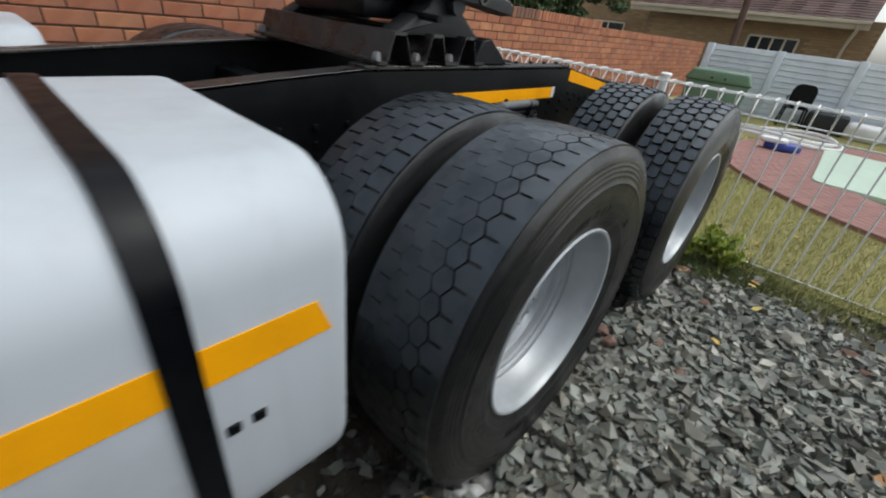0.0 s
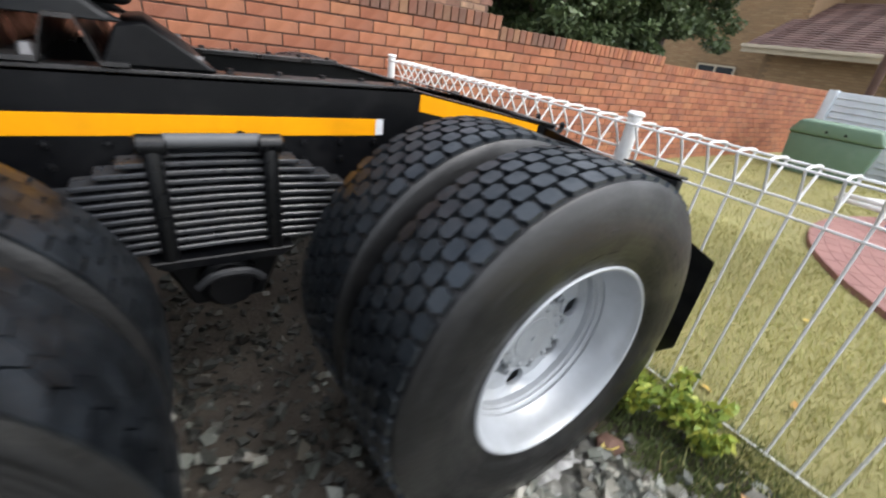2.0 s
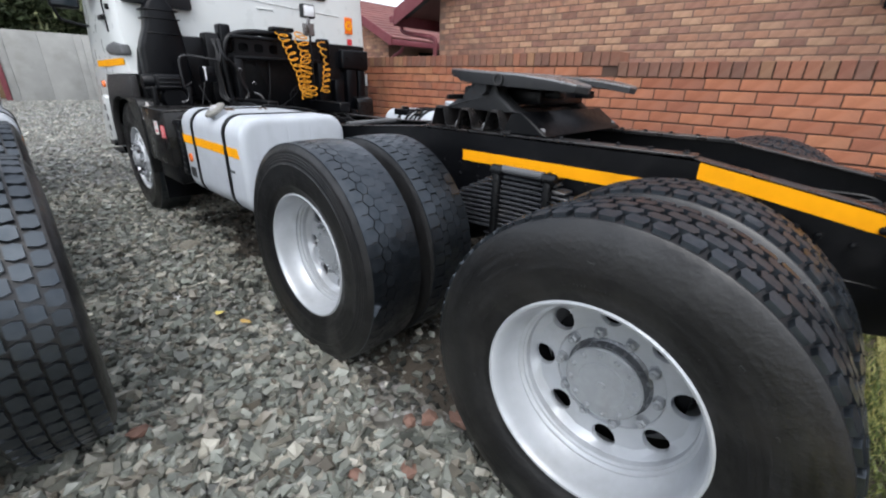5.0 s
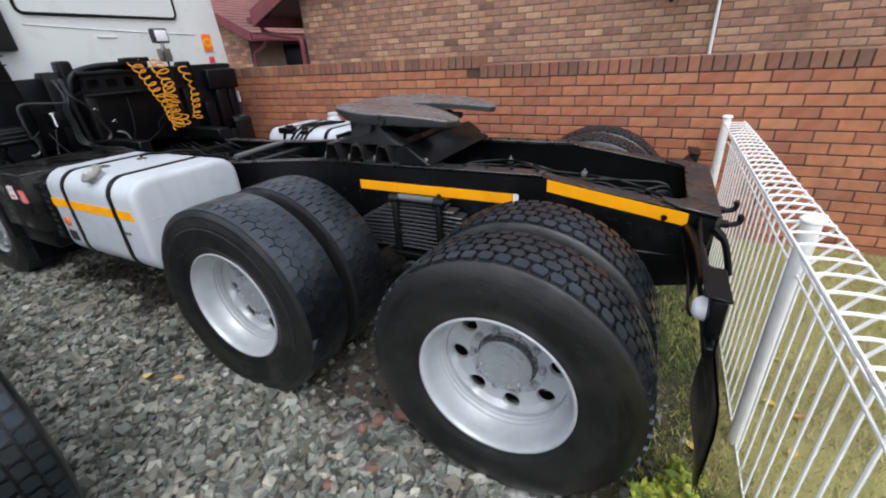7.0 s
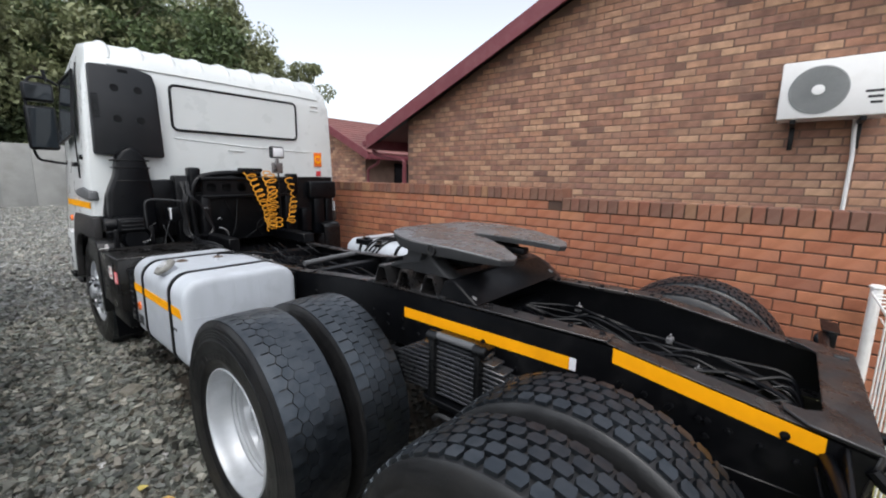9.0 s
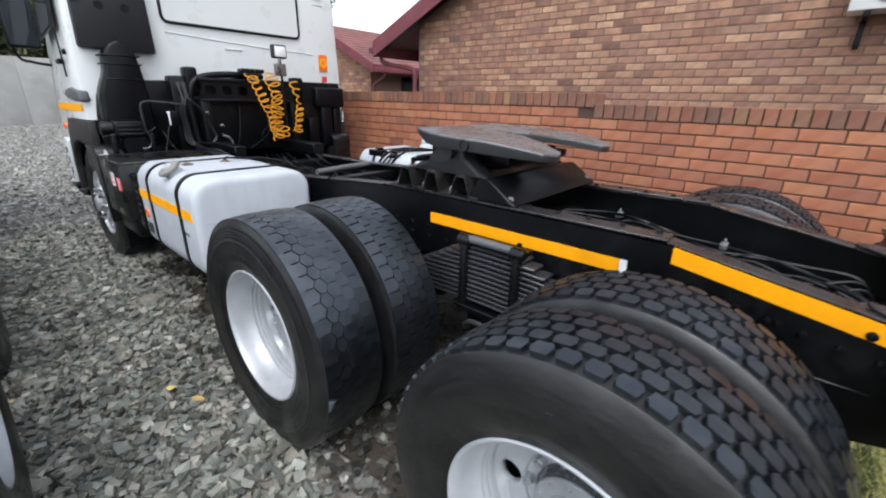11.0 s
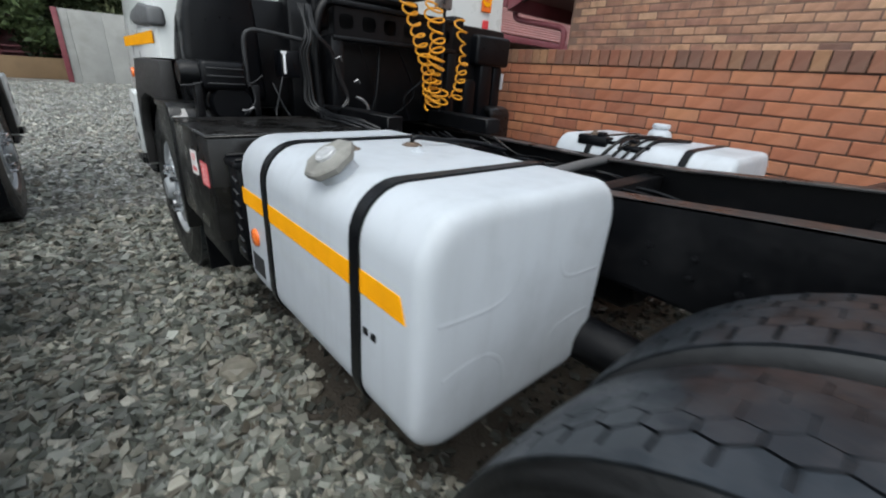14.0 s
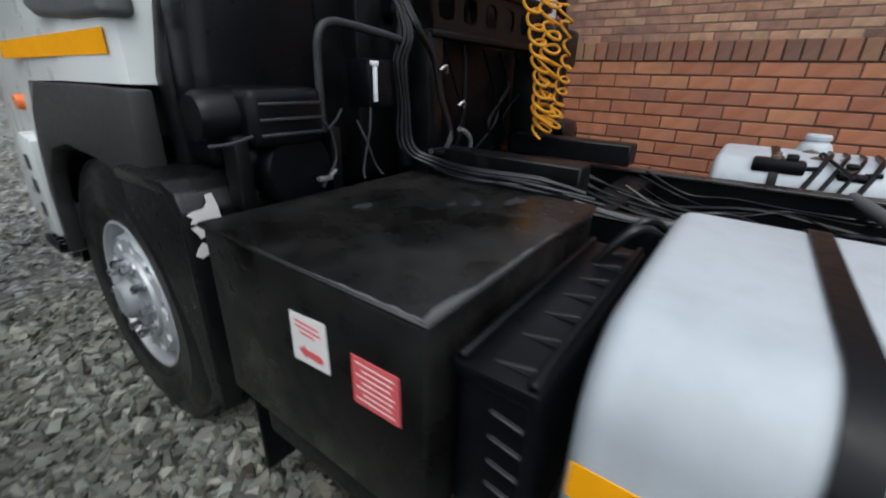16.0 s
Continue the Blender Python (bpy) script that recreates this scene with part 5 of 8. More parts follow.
def coil(pts, radius, turns, steps=14, seed=0):
    """Points of a springy hose that winds round a line."""
    path = bend(pts, 12)
    n = int(turns * steps)
    out = []
    rnd = random.Random(seed)
    wob = [rnd.uniform(0.55, 1.35) for _ in range(int(turns) + 2)]
    lift = [rnd.uniform(-0.9, 0.9) for _ in range(int(turns) + 2)]
    for i in range(n + 1):
        u = i / n * (len(path) - 1)
        a = path[int(u)].lerp(path[min(int(u) + 1, len(path) - 1)], u - int(u))
        th = 2 * math.pi * i / steps
        flare = 1 + 0.5 * max(0.0, i / n - 0.7) / 0.3
        u, k = i / steps - int(i / steps), int(i / steps)
        w, up = wob[k] + (wob[k + 1] - wob[k]) * u, lift[k] + (lift[k + 1] - lift[k]) * u
        w *= flare
        out.append(a + Vector((radius * w * math.cos(th), 0.7 * radius * w * math.sin(th), radius * w * (0.45 * math.sin(th + 0.4) + 0.4 * up * math.cos(th)))))
    return out


def behind_cab(t):
    """The black gear between cab and rails: cross frame, intake duct, shelf, grab handle, hoses."""
    # holed cross frame
    z0, z1, x0, x1, fy = 1.47, 1.62, -0.43, 0.42, 3.84
    edge = [(-1, -1), (0, -1), (1, -1), (1, 0), (1, 1), (0, 1), (-1, 1), (-1, 0)]
    cells = 6
    cw = (x1 - x0) / cells
    bm = bmesh.new()
    for i in range(cells):
        cx, cz = x0 + cw * (i + 0.5), (z0 + z1) / 2
        for y, flip in ((fy, 0), (fy + 0.014, 1)):
            vs = [(cx + u * cw / 2, y, cz + v * (z1 - z0) / 2) for u, v in edge] + [(cx + u * 0.047 / max(1, math.hypot(u, v) * 0.85), y, cz + v * 0.040 / max(1, math.hypot(u, v) * 0.85)) for u, v in edge]
            fs = [(j, (j + 1) % 8, 8 + (j + 1) % 8, 8 + j) for j in range(8)]
            add(bm, vs, [f[::-1] for f in fs] if flip else fs)
    box(bm, (x0 - 0.02, fy - 0.02, 1.615), (x1 + 0.02, fy + 0.06, 1.645), 0.008)
    box(bm, (x0 - 0.02, fy - 0.02, 1.450), (x1 + 0.02, fy + 0.06, 1.474), 0.008)
    part("cross_frame", bm, BLACK, t, "black steel cross frame with round holes")
    bm = bmesh.new()
    tube(bm, bend([(-0.50, 3.90, 1.05), (-0.52, 3.90, 1.35), (-0.50, 3.90, 1.54), (-0.42, 3.90, 1.64), (-0.2, 3.90, 1.68), (0.15, 3.90, 1.68)], 6), 0.028, 10)
    part("arch_pipe", bm, BLACK, t)
    for x in (-0.42, 0.42):
        bm = bmesh.new()
        box(bm, (x - 0.04, 3.83, 0.98), (x + 0.04, 3.97, 1.47), 0.015)
        part("upright", bm, BLACK, t)
    bm = bmesh.new()
    box(bm, (-0.62, 3.99, 1.0), (1.10, 4.20, 1.655), 0.02)
    part("engine_cover", bm, BLACK, t, "black engine cover below the cab")
    # rubber cab mounts and lock cases
    for x, z, w in ((-0.46, 1.66, 0.050), (-0.02, 1.63, 0.07), (0.55, 1.62, 0.055)):
        bm = bmesh.new()
        box(bm, (x - w, 3.93, z - 0.16), (x + w, 4.05, z + 0.07), 0.02, 3)
        part("cab_mount", bm, PLASTIC, t, "black cab mounting cover")
    bm = bmesh.new()
    box(bm, (0.74, 3.92, 1.40), (1.105, 4.10, 1.605), 0.025, 3)
    part("side_gear", bm, PLASTIC, t, "black plastic gear box below the cab corner")
    for lo, hi in (((0.80, 3.93, 0.98), (0.94, 4.08, 1.41)), ((0.97, 3.95, 0.96), (1.07, 4.10, 1.41)), ((0.62, 3.90, 1.02), (0.74, 4.02, 1.30))):
        bm = bmesh.new()
        box(bm, lo, hi, 0.025, 2)
        part("gear_leg", bm, PLASTIC, t)
    bm = bmesh.new()
    box(bm, (1.112, 3.98, 1.24), (1.122, 4.06, 1.36), 0.003)
    part("marker", bm, TAPEWHITE, t, "small white marker plate")
    # air intake duct up the cab's corner
    bm = bmesh.new()
    prism(bm, [(-1.13, 1.12), (-0.78, 1.12), (-0.80, 1.50), (-0.82, 1.70), (-0.84, 1.80), (-0.89, 1.87), (-0.94, 1.895), (-1.0, 1.86), (-1.045, 1.79), (-1.06, 1.66), (-1.12, 1.52), (-1.135, 1.32)], "y", 3.93, 4.085, 0.03, 3)
    duct = part("intake_duct", bm, PLASTIC, t, "black plastic air intake duct on the cab corner")
    for z, h in ((1.60, 0.0), (1.71, 0.0), (1.77, 0.0)):
        bm = bmesh.new()
        box(bm, (-1.068, 3.924, z), (-0.812, 4.09, z + 0.012), 0.005, 1)
        part("band", bm, PLASTIC, duct)
    bm = bmesh.new()
    prism(bm, [(-1.145, 1.08), (-0.55, 1.08), (-0.55, 1.62), (-1.02, 1.60), (-1.12, 1.50), (-1.15, 1.32)], "y", 4.05, 4.12, 0.02, 2)
    part("corner_panel", bm, BLACK, t, "black panel closing the corner below the cab")
    # filter case with cooling ribs
    bm = bmesh.new()
    box(bm, (-1.115, 3.78, 1.180), (-0.925, 3.95, 1.305), 0.022, 3)
    case = part("filter_case", bm, PLASTIC, t, "black ribbed filter case")
    for i in range(3):
        bm = bmesh.new()
        box(bm, (-1.095, 3.774, 1.205 + 0.032 * i), (-0.935, 3.785, 1.212 + 0.032 * i), 0.002, 1)
        part("rib", bm, GREYPLASTIC, case)
    bm = bmesh.new()
    lathe(bm, [(-0.055, 0.0), (-0.055, 0.045), (-0.04, 0.055), (0.06, 0.058)], 24, Matrix.Translation((-1.135, 3.87, 1.245)))
    part("intake_mouth", bm, PLASTIC, case)
    bm = bmesh.new()
    lathe(bm, [(-0.08, 0.0), (-0.08, 0.085), (-0.06, 0.10), (0.06, 0.10), (0.08, 0.085), (0.08, 0.0)], 28, Matrix.Translation((-0.99, 3.88, 1.12)) @ Matrix.Rotation(radians(90), 4, "Z"))
    part("air_drier", bm, PLASTIC, t, "round black air drier")
    for x in (-1.13, -0.88):
        bm = bmesh.new()
        box(bm, (x - 0.016, 3.80, 1.05), (x + 0.016, 3.86, 1.21), 0.005)
        part("stand", bm, BLACK, t)
    # grab handle, relay box and the pale clip
    bm = bmesh.new()
    tube(bm, bend([(-0.912, 3.81, 1.20), (-0.915, 3.805, 1.36), (-0.910, 3.80, 1.42), (-0.88, 3.80, 1.445), (-0.81, 3.80, 1.446), (-0.64, 3.80, 1.428), (-0.57, 3.85, 1.42)], 6), 0.010, 10)
    part("grab_handle", bm, GREYPLASTIC, t, "dark steel grab handle")
    bm = bmesh.new()
    box(bm, (-0.745, 3.81, 1.25), (-0.645, 3.90, 1.375), 0.008)
    part("relay_box", bm, PLASTIC, t)
    bm = bmesh.new()
    box(bm, (-0.734, 3.801, 1.266), (-0.722, 3.810, 1.368), 0.003)
    box(bm, (-0.744, 3.800, 1.358), (-0.716, 3.810, 1.370), 0.003)
    part("clip", bm, TAPEWHITE, t, "white upright clip")
    # trays over the rails
    for xa, xb, ya, yb, za, zb in ((-0.45, -0.36, 3.30, 3.80, 1.00, 1.112), (0.29, 0.41, 3.34, 3.90, 1.0, 1.088)):
        bm = bmesh.new()
        prism(bm, [(xa, za), (xb, za), (xb, zb), (xa, zb)], "y", ya, yb, 0.005, 1)
        part("cable_tray", bm, BLACK, t, "black folded steel tray on the rail")
    # a bundle of hoses that drops from the cab and runs forward along the tray, and one that loops back
    rnd = random.Random(9)
    for i in range(6):
        dx, dy, low = 0.013 * (i % 3) - 0.013, 0.014 * (i // 3), 1.082 + 0.007 * (i % 3)
        pts = [(-0.575 + dx + rnd.uniform(-0.03, 0.03), 3.90, 1.60), (-0.60 + dx, 3.80 + dy, 1.458), (-0.628 + dx + rnd.uniform(-0.012, 0.012), 3.80 + dy, 1.37), (-0.614 + dx, 3.80 + dy, 1.258), (-0.61 + dx * 1.6, 3.79 + dy, 1.135),
               (-0.575 + dx, 3.72 - dy, low), (-0.60 + dx * 2 + rnd.uniform(-0.03, 0.01), 3.56, low - 0.004), (-0.585 + dx * 2 + rnd.uniform(-0.02, 0.02), 3.37, low - 0.008), (-0.53 + dx, 3.20 + 0.03 * i, low - 0.035)]
        bm = bmesh.new()
        tube(bm, bend(pts, 6), (0.0045, 0.006, 0.008)[i % 3], 7)
        part("hose", bm, HOSEBLACK, t)
    for i in range(2):
        dx = 0.014 * i
        pts = [(-0.55 + dx, 3.90, 1.60), (-0.572 + dx, 3.80, 1.479), (-0.48 + dx, 3.80, 1.387), (-0.436 + dx, 3.80, 1.268), (-0.388, 3.79, 1.16 + dx), (-0.415 - dx, 3.78, 1.115), (-0.47, 3.77, 1.10 + dx), (-0.56, 3.74, 1.12)]
        bm = bmesh.new()
        tube(bm, bend(pts, 6), 0.009 - 0.003 * i, 7)
        part("hose", bm, HOSEBLACK, t)
    for pts in ([(-0.735, 3.82, 1.262), (-0.76, 3.80, 1.20), (-0.771, 3.80, 1.16), (-0.79, 3.80, 1.09), (-0.796, 3.79, 1.066)], [(-0.79, 3.82, 1.22), (-0.771, 3.80, 1.16), (-0.745, 3.80, 1.10), (-0.725, 3.79, 1.066)],
                [(-0.93, 3.79, 1.23), (-0.905, 3.79, 1.205), (-0.892, 3.79, 1.14), (-0.925, 3.78, 1.10), (-0.956, 3.77, 1.075)], [(-0.84, 3.82, 1.25), (-0.88, 3.80, 1.225), (-0.92, 3.78, 1.21)],
                [(-1.20, 3.80, 1.195), (-1.16, 3.78, 1.20), (-1.12, 3.77, 1.212)]):
        bm = bmesh.new()
        tube(bm, bend(pts, 5), 0.0035, 6)
        part("wire", bm, GREYPLASTIC, t)
    bm = bmesh.new()
    box(bm, (-0.965, 3.765, 1.088), (-0.925, 3.785, 1.100), 0.004)
    tube(bm, [(-0.93, 3.775, 1.095), (-0.905, 3.78, 1.108)], 0.005, 6)
    part("cable_tie", bm, STEEL, t, "pale metal cable clip")
    for i in range(6):
        x = -0.36 + 0.14 * i
        pts = [(x, 3.95, 1.45), (x + rnd.uniform(-0.1, 0.1), 3.93, 1.30), (x + rnd.uniform(-0.14, 0.14), 3.92, 1.16), (x + rnd.uniform(-0.1, 0.1), 3.93, 1.02)]
        bm = bmesh.new()
        tube(bm, bend(pts, 6), rnd.choice((0.005, 0.007, 0.010)), 8)
        part("hose", bm, PLASTIC, t)
    for x, y, z in ((-0.455, 3.79, 1.355), (-0.345, 3.79, 1.245)):
        bm = bmesh.new()
        tube(bm, bend([(x, y, z), (x + 0.02, y - 0.01, z + 0.012), (x + 0.035, y, z - 0.008)], 4), 0.005, 6)
        part("cable_tie", bm, STEEL, t, "pale metal cable clip")
    bm = bmesh.new()
    tube(bm, bend([(-0.335, 3.79, 1.165), (-0.295, 3.785, 1.150), (-0.265, 3.785, 1.12), (-0.253, 3.79, 1.08)], 5), 0.009, 8)
    part("hose", bm, STEEL, t, "short pale hose end")
    # yellow coiled air hoses and their bracket
    bm = bmesh.new()
    box(bm, (-0.10, 3.74, 1.70), (0.10, 3.86, 1.735), 0.008)
    tube(bm, [(0.30, 3.80, 1.84), (0.30, 3.80, 1.05)], 0.010, 8)
    part("hose_bracket", bm, BLACK, t)
    for k, (pts, r, turns) in enumerate((([(-0.04, 3.74, 1.70), (0.03, 3.70, 1.50), (0.11, 3.69, 1.30), (0.15, 3.68, 1.125)], 0.036, 12),
                                         ([(0.15, 3.74, 1.70), (0.17, 3.70, 1.50), (0.155, 3.69, 1.33), (0.18, 3.67, 1.15)], 0.044, 11),
                                         ([(0.38, 3.74, 1.63), (0.41, 3.72, 1.45), (0.40, 3.72, 1.30), (0.37, 3.72, 1.17)], 0.027, 8))):
        bm = bmesh.new()
        tube(bm, coil(pts, r * 1.2, turns * 1.05, 16, k), 0.0062, 6)
        part("coiled_air_hose", bm, HOSEYELLOW, t, "yellow coiled air hose hanging behind the cab")
    bm = bmesh.new()
    box(bm, (0.225, 3.775, 1.845), (0.365, 3.84, 1.965), 0.014, 2)
    tube(bm, [(0.295, 3.80, 1.87), (0.295, 3.81, 1.76)], 0.013, 8)
    lamp = part("work_lamp", bm, GREYPLASTIC, t, "square work lamp on a short post")
    bm = bmesh.new()
    box(bm, (0.241, 3.769, 1.860), (0.349, 3.777, 1.950), 0.003)
    part("lens", bm, TAPEWHITE, lamp, "pale glass lens")
    bm = bmesh.new()
    box(bm, (0.245, 3.78, 1.69), (0.345, 3.84, 1.80), 0.008)
    tube(bm, bend([(0.27, 3.77, 1.72), (0.24, 3.73, 1.78), (0.26, 3.74, 1.84)], 5), 0.012, 8)
    part("coupling", bm, STEEL, lamp)


def sheet_text(word, size, m, parent, material):
    cu = bpy.data.curves.new("print", "FONT")
    cu.body, cu.size, cu.align_x, cu.align_y, cu.extrude = word, size, "CENTER", "CENTER", 0.0004
    ob = new("print", cu)
    ob.parent, ob.matrix_basis = parent, m
    cu.materials.append(material)
    return ob


def cab(t, plate):
    """The white cab; plate: 'square' or 'round' speed sticker on its rear wall."""
    y0 = 4.105
    # side profile: rear wall, roof, windscreen, front, wheel arch
    prof = [(y0, 1.30), (y0, 1.66), (y0 - 0.01, 2.45), (y0 + 0.03, 2.64), (y0 + 0.14, 2.755), (y0 + 0.5, 2.81), (5.75, 2.76), (6.0, 2.62), (6.22, 1.95), (6.27, 1.55), (6.27, 0.58),
            (5.21, 0.58), (5.20, 0.85), (5.12, 1.06), (4.96, 1.285), (4.6, 1.295)]
    bm = bmesh.new()
    k = len(prof)

    def half_width(y, z):
        w = 1.214
        if z > 1.95:
            w -= 0.11 * ((z - 1.95) / 0.9) ** 1.5
        if y > 5.21:
            w -= (0.165 if z > 1.3 else 0.07) * (y - 5.21) / 1.06
        return w
    rings = []
    for u in (-1.0, -0.985, -0.95, -0.6, -0.2, 0.2, 0.6, 0.95, 0.985, 1.0):
        ring = []
        for y, z in prof:
            e = {1.0: 0.06, 0.985: 0.022, 0.95: 0.005}.get(abs(u), 0.0)
            cy, cz = 5.2, 1.95
            yy = y + (e if y < 4.3 else (-e if y > 5.9 else 0))
            zz = z - (e if z > 2.6 else 0)
            ring.append((u * half_width(y, z), yy, zz))
        rings.append(ring)
    vs = [p for r in rings for p in r]
    fs = [(i * k + j, i * k + (j + 1) % k, i * k + k + (j + 1) % k, i * k + k + j) for i in range(len(rings) - 1) for j in range(k)]
    add(bm, vs, fs)
    vv = bm.verts[:]
    bm.verts.ensure_lookup_table()
    bm.faces.new([bm.verts[j] for j in range(k)][::-1])
    bm.faces.new([bm.verts[(len(rings) - 1) * k + j] for j in range(k)])
    bmesh.ops.triangulate(bm, faces=[f for f in bm.faces if len(f.verts) > 4])
    bmesh.ops.recalc_face_normals(bm, faces=bm.faces[:])
    body = part("cab", bm, WHITE, t, "white truck cab with a ribbed roof")
    # roof ribs
    for i in range(9):
        x = -0.98 + 1.96 * i / 8
        bm = bmesh.new()
        tube(bm, bend([(x, y0 + 0.055, 2.61), (x, y0 + 0.155, 2.735), (x, y0 + 0.5, 2.79), (x, 5.6, 2.785)], 5), 0.034, 10)
        part("roof_rib", bm, WHITE, body)
    # blanked rear window with its black gasket
    ring = [(0.07 + a, y0 - 0.014, 2.275 + b) for a, b in round_rect(1.26, 0.40, 0.05, 5)]
    bm = bmesh.new()
    tube(bm, ring, 0.012, 8, closed=True)
    part("window_gasket", bm, PLASTIC, body, "black rubber window gasket")
    bm = bmesh.new()
    prism(bm, [(0.07 + a, 2.275 + b) for a, b in round_rect(1.25, 0.39, 0.05, 5)], "y", y0 - 0.016, y0 - 0.004, 0.0)
    part("window_panel", bm, WHITE, body, "white blanked rear window panel")
    for x, w, z in ((0.01, 0.08, 1.905), (0.95, 0.06, 2.42), (0.95, 0.05, 2.47)):
        bm = bmesh.new()
        box(bm, (x - w, y0 - 0.013, z), (x + w, y0 + 0.004, z + 0.015), 0.004, 1)
        part("pressed_slot", bm, WHITE, body)
    for pts in ([(-0.55, y0 - 0.004, 2.00), (0.2, y0 - 0.004, 1.96), (0.85, y0 - 0.004, 1.94)], [(-1.0, y0 + 0.008, 2.57), (0.0, y0 + 0.008, 2.57), (1.0, y0 + 0.008, 2.56)]):
        bm = bmesh.new()
        tube(bm, bend(pts, 5), 0.007, 8)
        part("pressed_rib", bm, WHITE, body)
    # dark air panel on the near rear corner
    bm = bmesh.new()
    prism(bm, [(-1.165, 1.82), (-1.145, 2.545), (-0.83, 2.56), (-0.70, 2.52), (-0.675, 2.42), (-0.66, 1.81)], "y", y0 - 0.075, y0 - 0.004, 0.02, 2)
    panel = part("air_panel", bm, PANELBLACK, body, "black plastic panel with four round recesses")
    for x in (-0.985, -0.82):
        for z in (2.12, 2.37):
            bm = bmesh.new()
            lathe(bm, [(0.004, 0.031), (-0.002, 0.031), (-0.001, 0.0)], 20, Matrix.Translation((x, y0 - 0.075, z)) @ Matrix.Rotation(radians(90), 4, "Z"))
            part("recess", bm, BLACK, panel)
    bm = bmesh.new()
    box(bm, (-0.95, y0 - 0.080, 2.50), (-0.88, y0 - 0.07, 2.53), 0.004, 1)
    part("slot", bm, BLACK, panel)
    for i in range(9):
        bm = bmesh.new()
        box(bm, (-1.15, y0 - 0.078, 2.12 + 0.022 * i), (-1.10, y0 - 0.07, 2.13 + 0.022 * i))
        part("louvre", bm, BLACK, panel)
    # doors, side glass, handles, tape, mirrors on both sides
    for s in (-1, 1):
        bm = bmesh.new()
        o = 1.237
        poly = [(4.50, 2.0), (5.35, 1.95), (5.55, 2.08), (5.55, 2.48), (5.35, 2.56), (4.58, 2.56)]
        vs = [(s * (half_width(y, z) + 0.004), y, z) for y, z in poly]
        add(bm, vs, [list(range(6)) if s > 0 else list(range(6))[::-1]])
        part("side_window", bm, GLASS, body, "dark side window")
        bm = bmesh.new()
        tube(bm, [(s * (half_width(y, z) + 0.004), y, z) for y, z in poly], 0.012, 6, closed=True)
        tube(bm, [(s * (half_width(4.44, z) + 0.002), 4.44, z) for z in (1.62, 1.9, 2.2, 2.45, 2.6)], 0.006, 6)
        part("window_frame", bm, PLASTIC, body)
        bm = bmesh.new()
        box(bm, (min(s * 1.19, s * 1.225), 4.55, 1.72), (max(s * 1.19, s * 1.225), 4.69, 1.76), 0.008)
        part("door_handle", bm, PLASTIC, body)
        bm = bmesh.new()
        lathe(bm, [(0.01, 0.022), (-0.012, 0.02), (-0.014, 0.0)], 16, Matrix.Translation((s * 1.210, 4.33, 1.80)) @ (Matrix() if s < 0 else Matrix.Rotation(radians(180), 4, "Z")))
        part("lock_cap", bm, PLASTIC, body)
        # grey blade above the tape
        bm = bmesh.new()
        prism(bm, [(4.09, 1.435), (4.10, 1.515), (4.34, 1.545), (4.58, 1.525), (4.68, 1.49), (4.58, 1.455), (4.3, 1.437)], "x", min(s * 1.16, s * 1.232), max(s * 1.16, s * 1.232), 0.018, 3)
        part("fender_blade", bm, BLADEGREY, body, "grey plastic fender blade")
        bm = bmesh.new()
        n = 6
        ys = [4.155 + 1.05 * i / n for i in range(n + 1)]
        vs = [(s * (half_width(y, 1.4) + d), y, 1.363 + h - 0.010 * (y - 4.155)) for d in (0.0005, 0.0025) for h in (0.0, 0.054) for y in ys]
        k = n + 1
        for i in range(n):
            bm_faces = [(2 * k + i, 2 * k + i + 1, 3 * k + i + 1, 3 * k + i), (i, k + i, k + i + 1, i + 1), (i, i + 1, 2 * k + i + 1, 2 * k + i), (k + i, 3 * k + i, 3 * k + i + 1, k + i + 1)]
            add(bm, [vs[j] for f in bm_faces for j in f], [tuple(range(4 * q, 4 * q + 4)) for q in range(4)])
        bmesh.ops.remove_doubles(bm, verts=bm.verts[:], dist=0.0003)
        bmesh.ops.recalc_face_normals(bm, faces=bm.faces[:])
        part("tape", bm, TAPE, body, "yellow reflective tape")
        bm = bmesh.new()
        lathe(bm, [(0.02, 0.035), (-0.02, 0.03), (-0.024, 0.0)], 16, Matrix.Translation((s * 1.165, 5.45, 1.19)) @ (Matrix() if s < 0 else Matrix.Rotation(radians(180), 4, "Z")))
        part("side_marker", bm, AMBER, body, "orange side marker")
        # steps in front of the wheel
        for z in (0.50, 0.74):
            bm = bmesh.new()
            box(bm, (min(s * 1.05, s * 1.175), 5.45, z - 0.03), (max(s * 1.05, s * 1.175), 5.80, z), 0.01)
            part("step", bm, GREYPLASTIC, body)
        # dark flare round the wheel opening
        bm = bmesh.new()
        out_l = [(4.09, 1.290), (4.30, 1.294), (4.88, 1.285), (5.00, 1.20), (5.10, 1.06), (5.17, 0.88), (5.20, 0.60), (5.155, 0.60), (5.13, 0.82), (5.06, 0.95), (4.92, 1.06), (4.72, 1.10), (4.45, 1.09), (4.26, 1.075), (4.10, 1.10)]
        prism(bm, out_l, "x", min(s * 1.165, s * 1.222), max(s * 1.165, s * 1.222), 0.010, 2)
        part("arch_flare", bm, FLAREGREY, body, "dark grey plastic arch flare")
        # white step panel with slots in front of the wheel
        bm = bmesh.new()
        prism(bm, [(5.205, 0.66), (5.17, 0.95), (5.14, 1.07), (5.30, 1.09), (5.36, 1.06), (5.40, 0.66)], "x", min(s * 1.15, s * 1.236), max(s * 1.15, s * 1.236), 0.012, 2)
        panel2 = part("step_panel", bm, WHITE, body, "white step panel with dark slots")
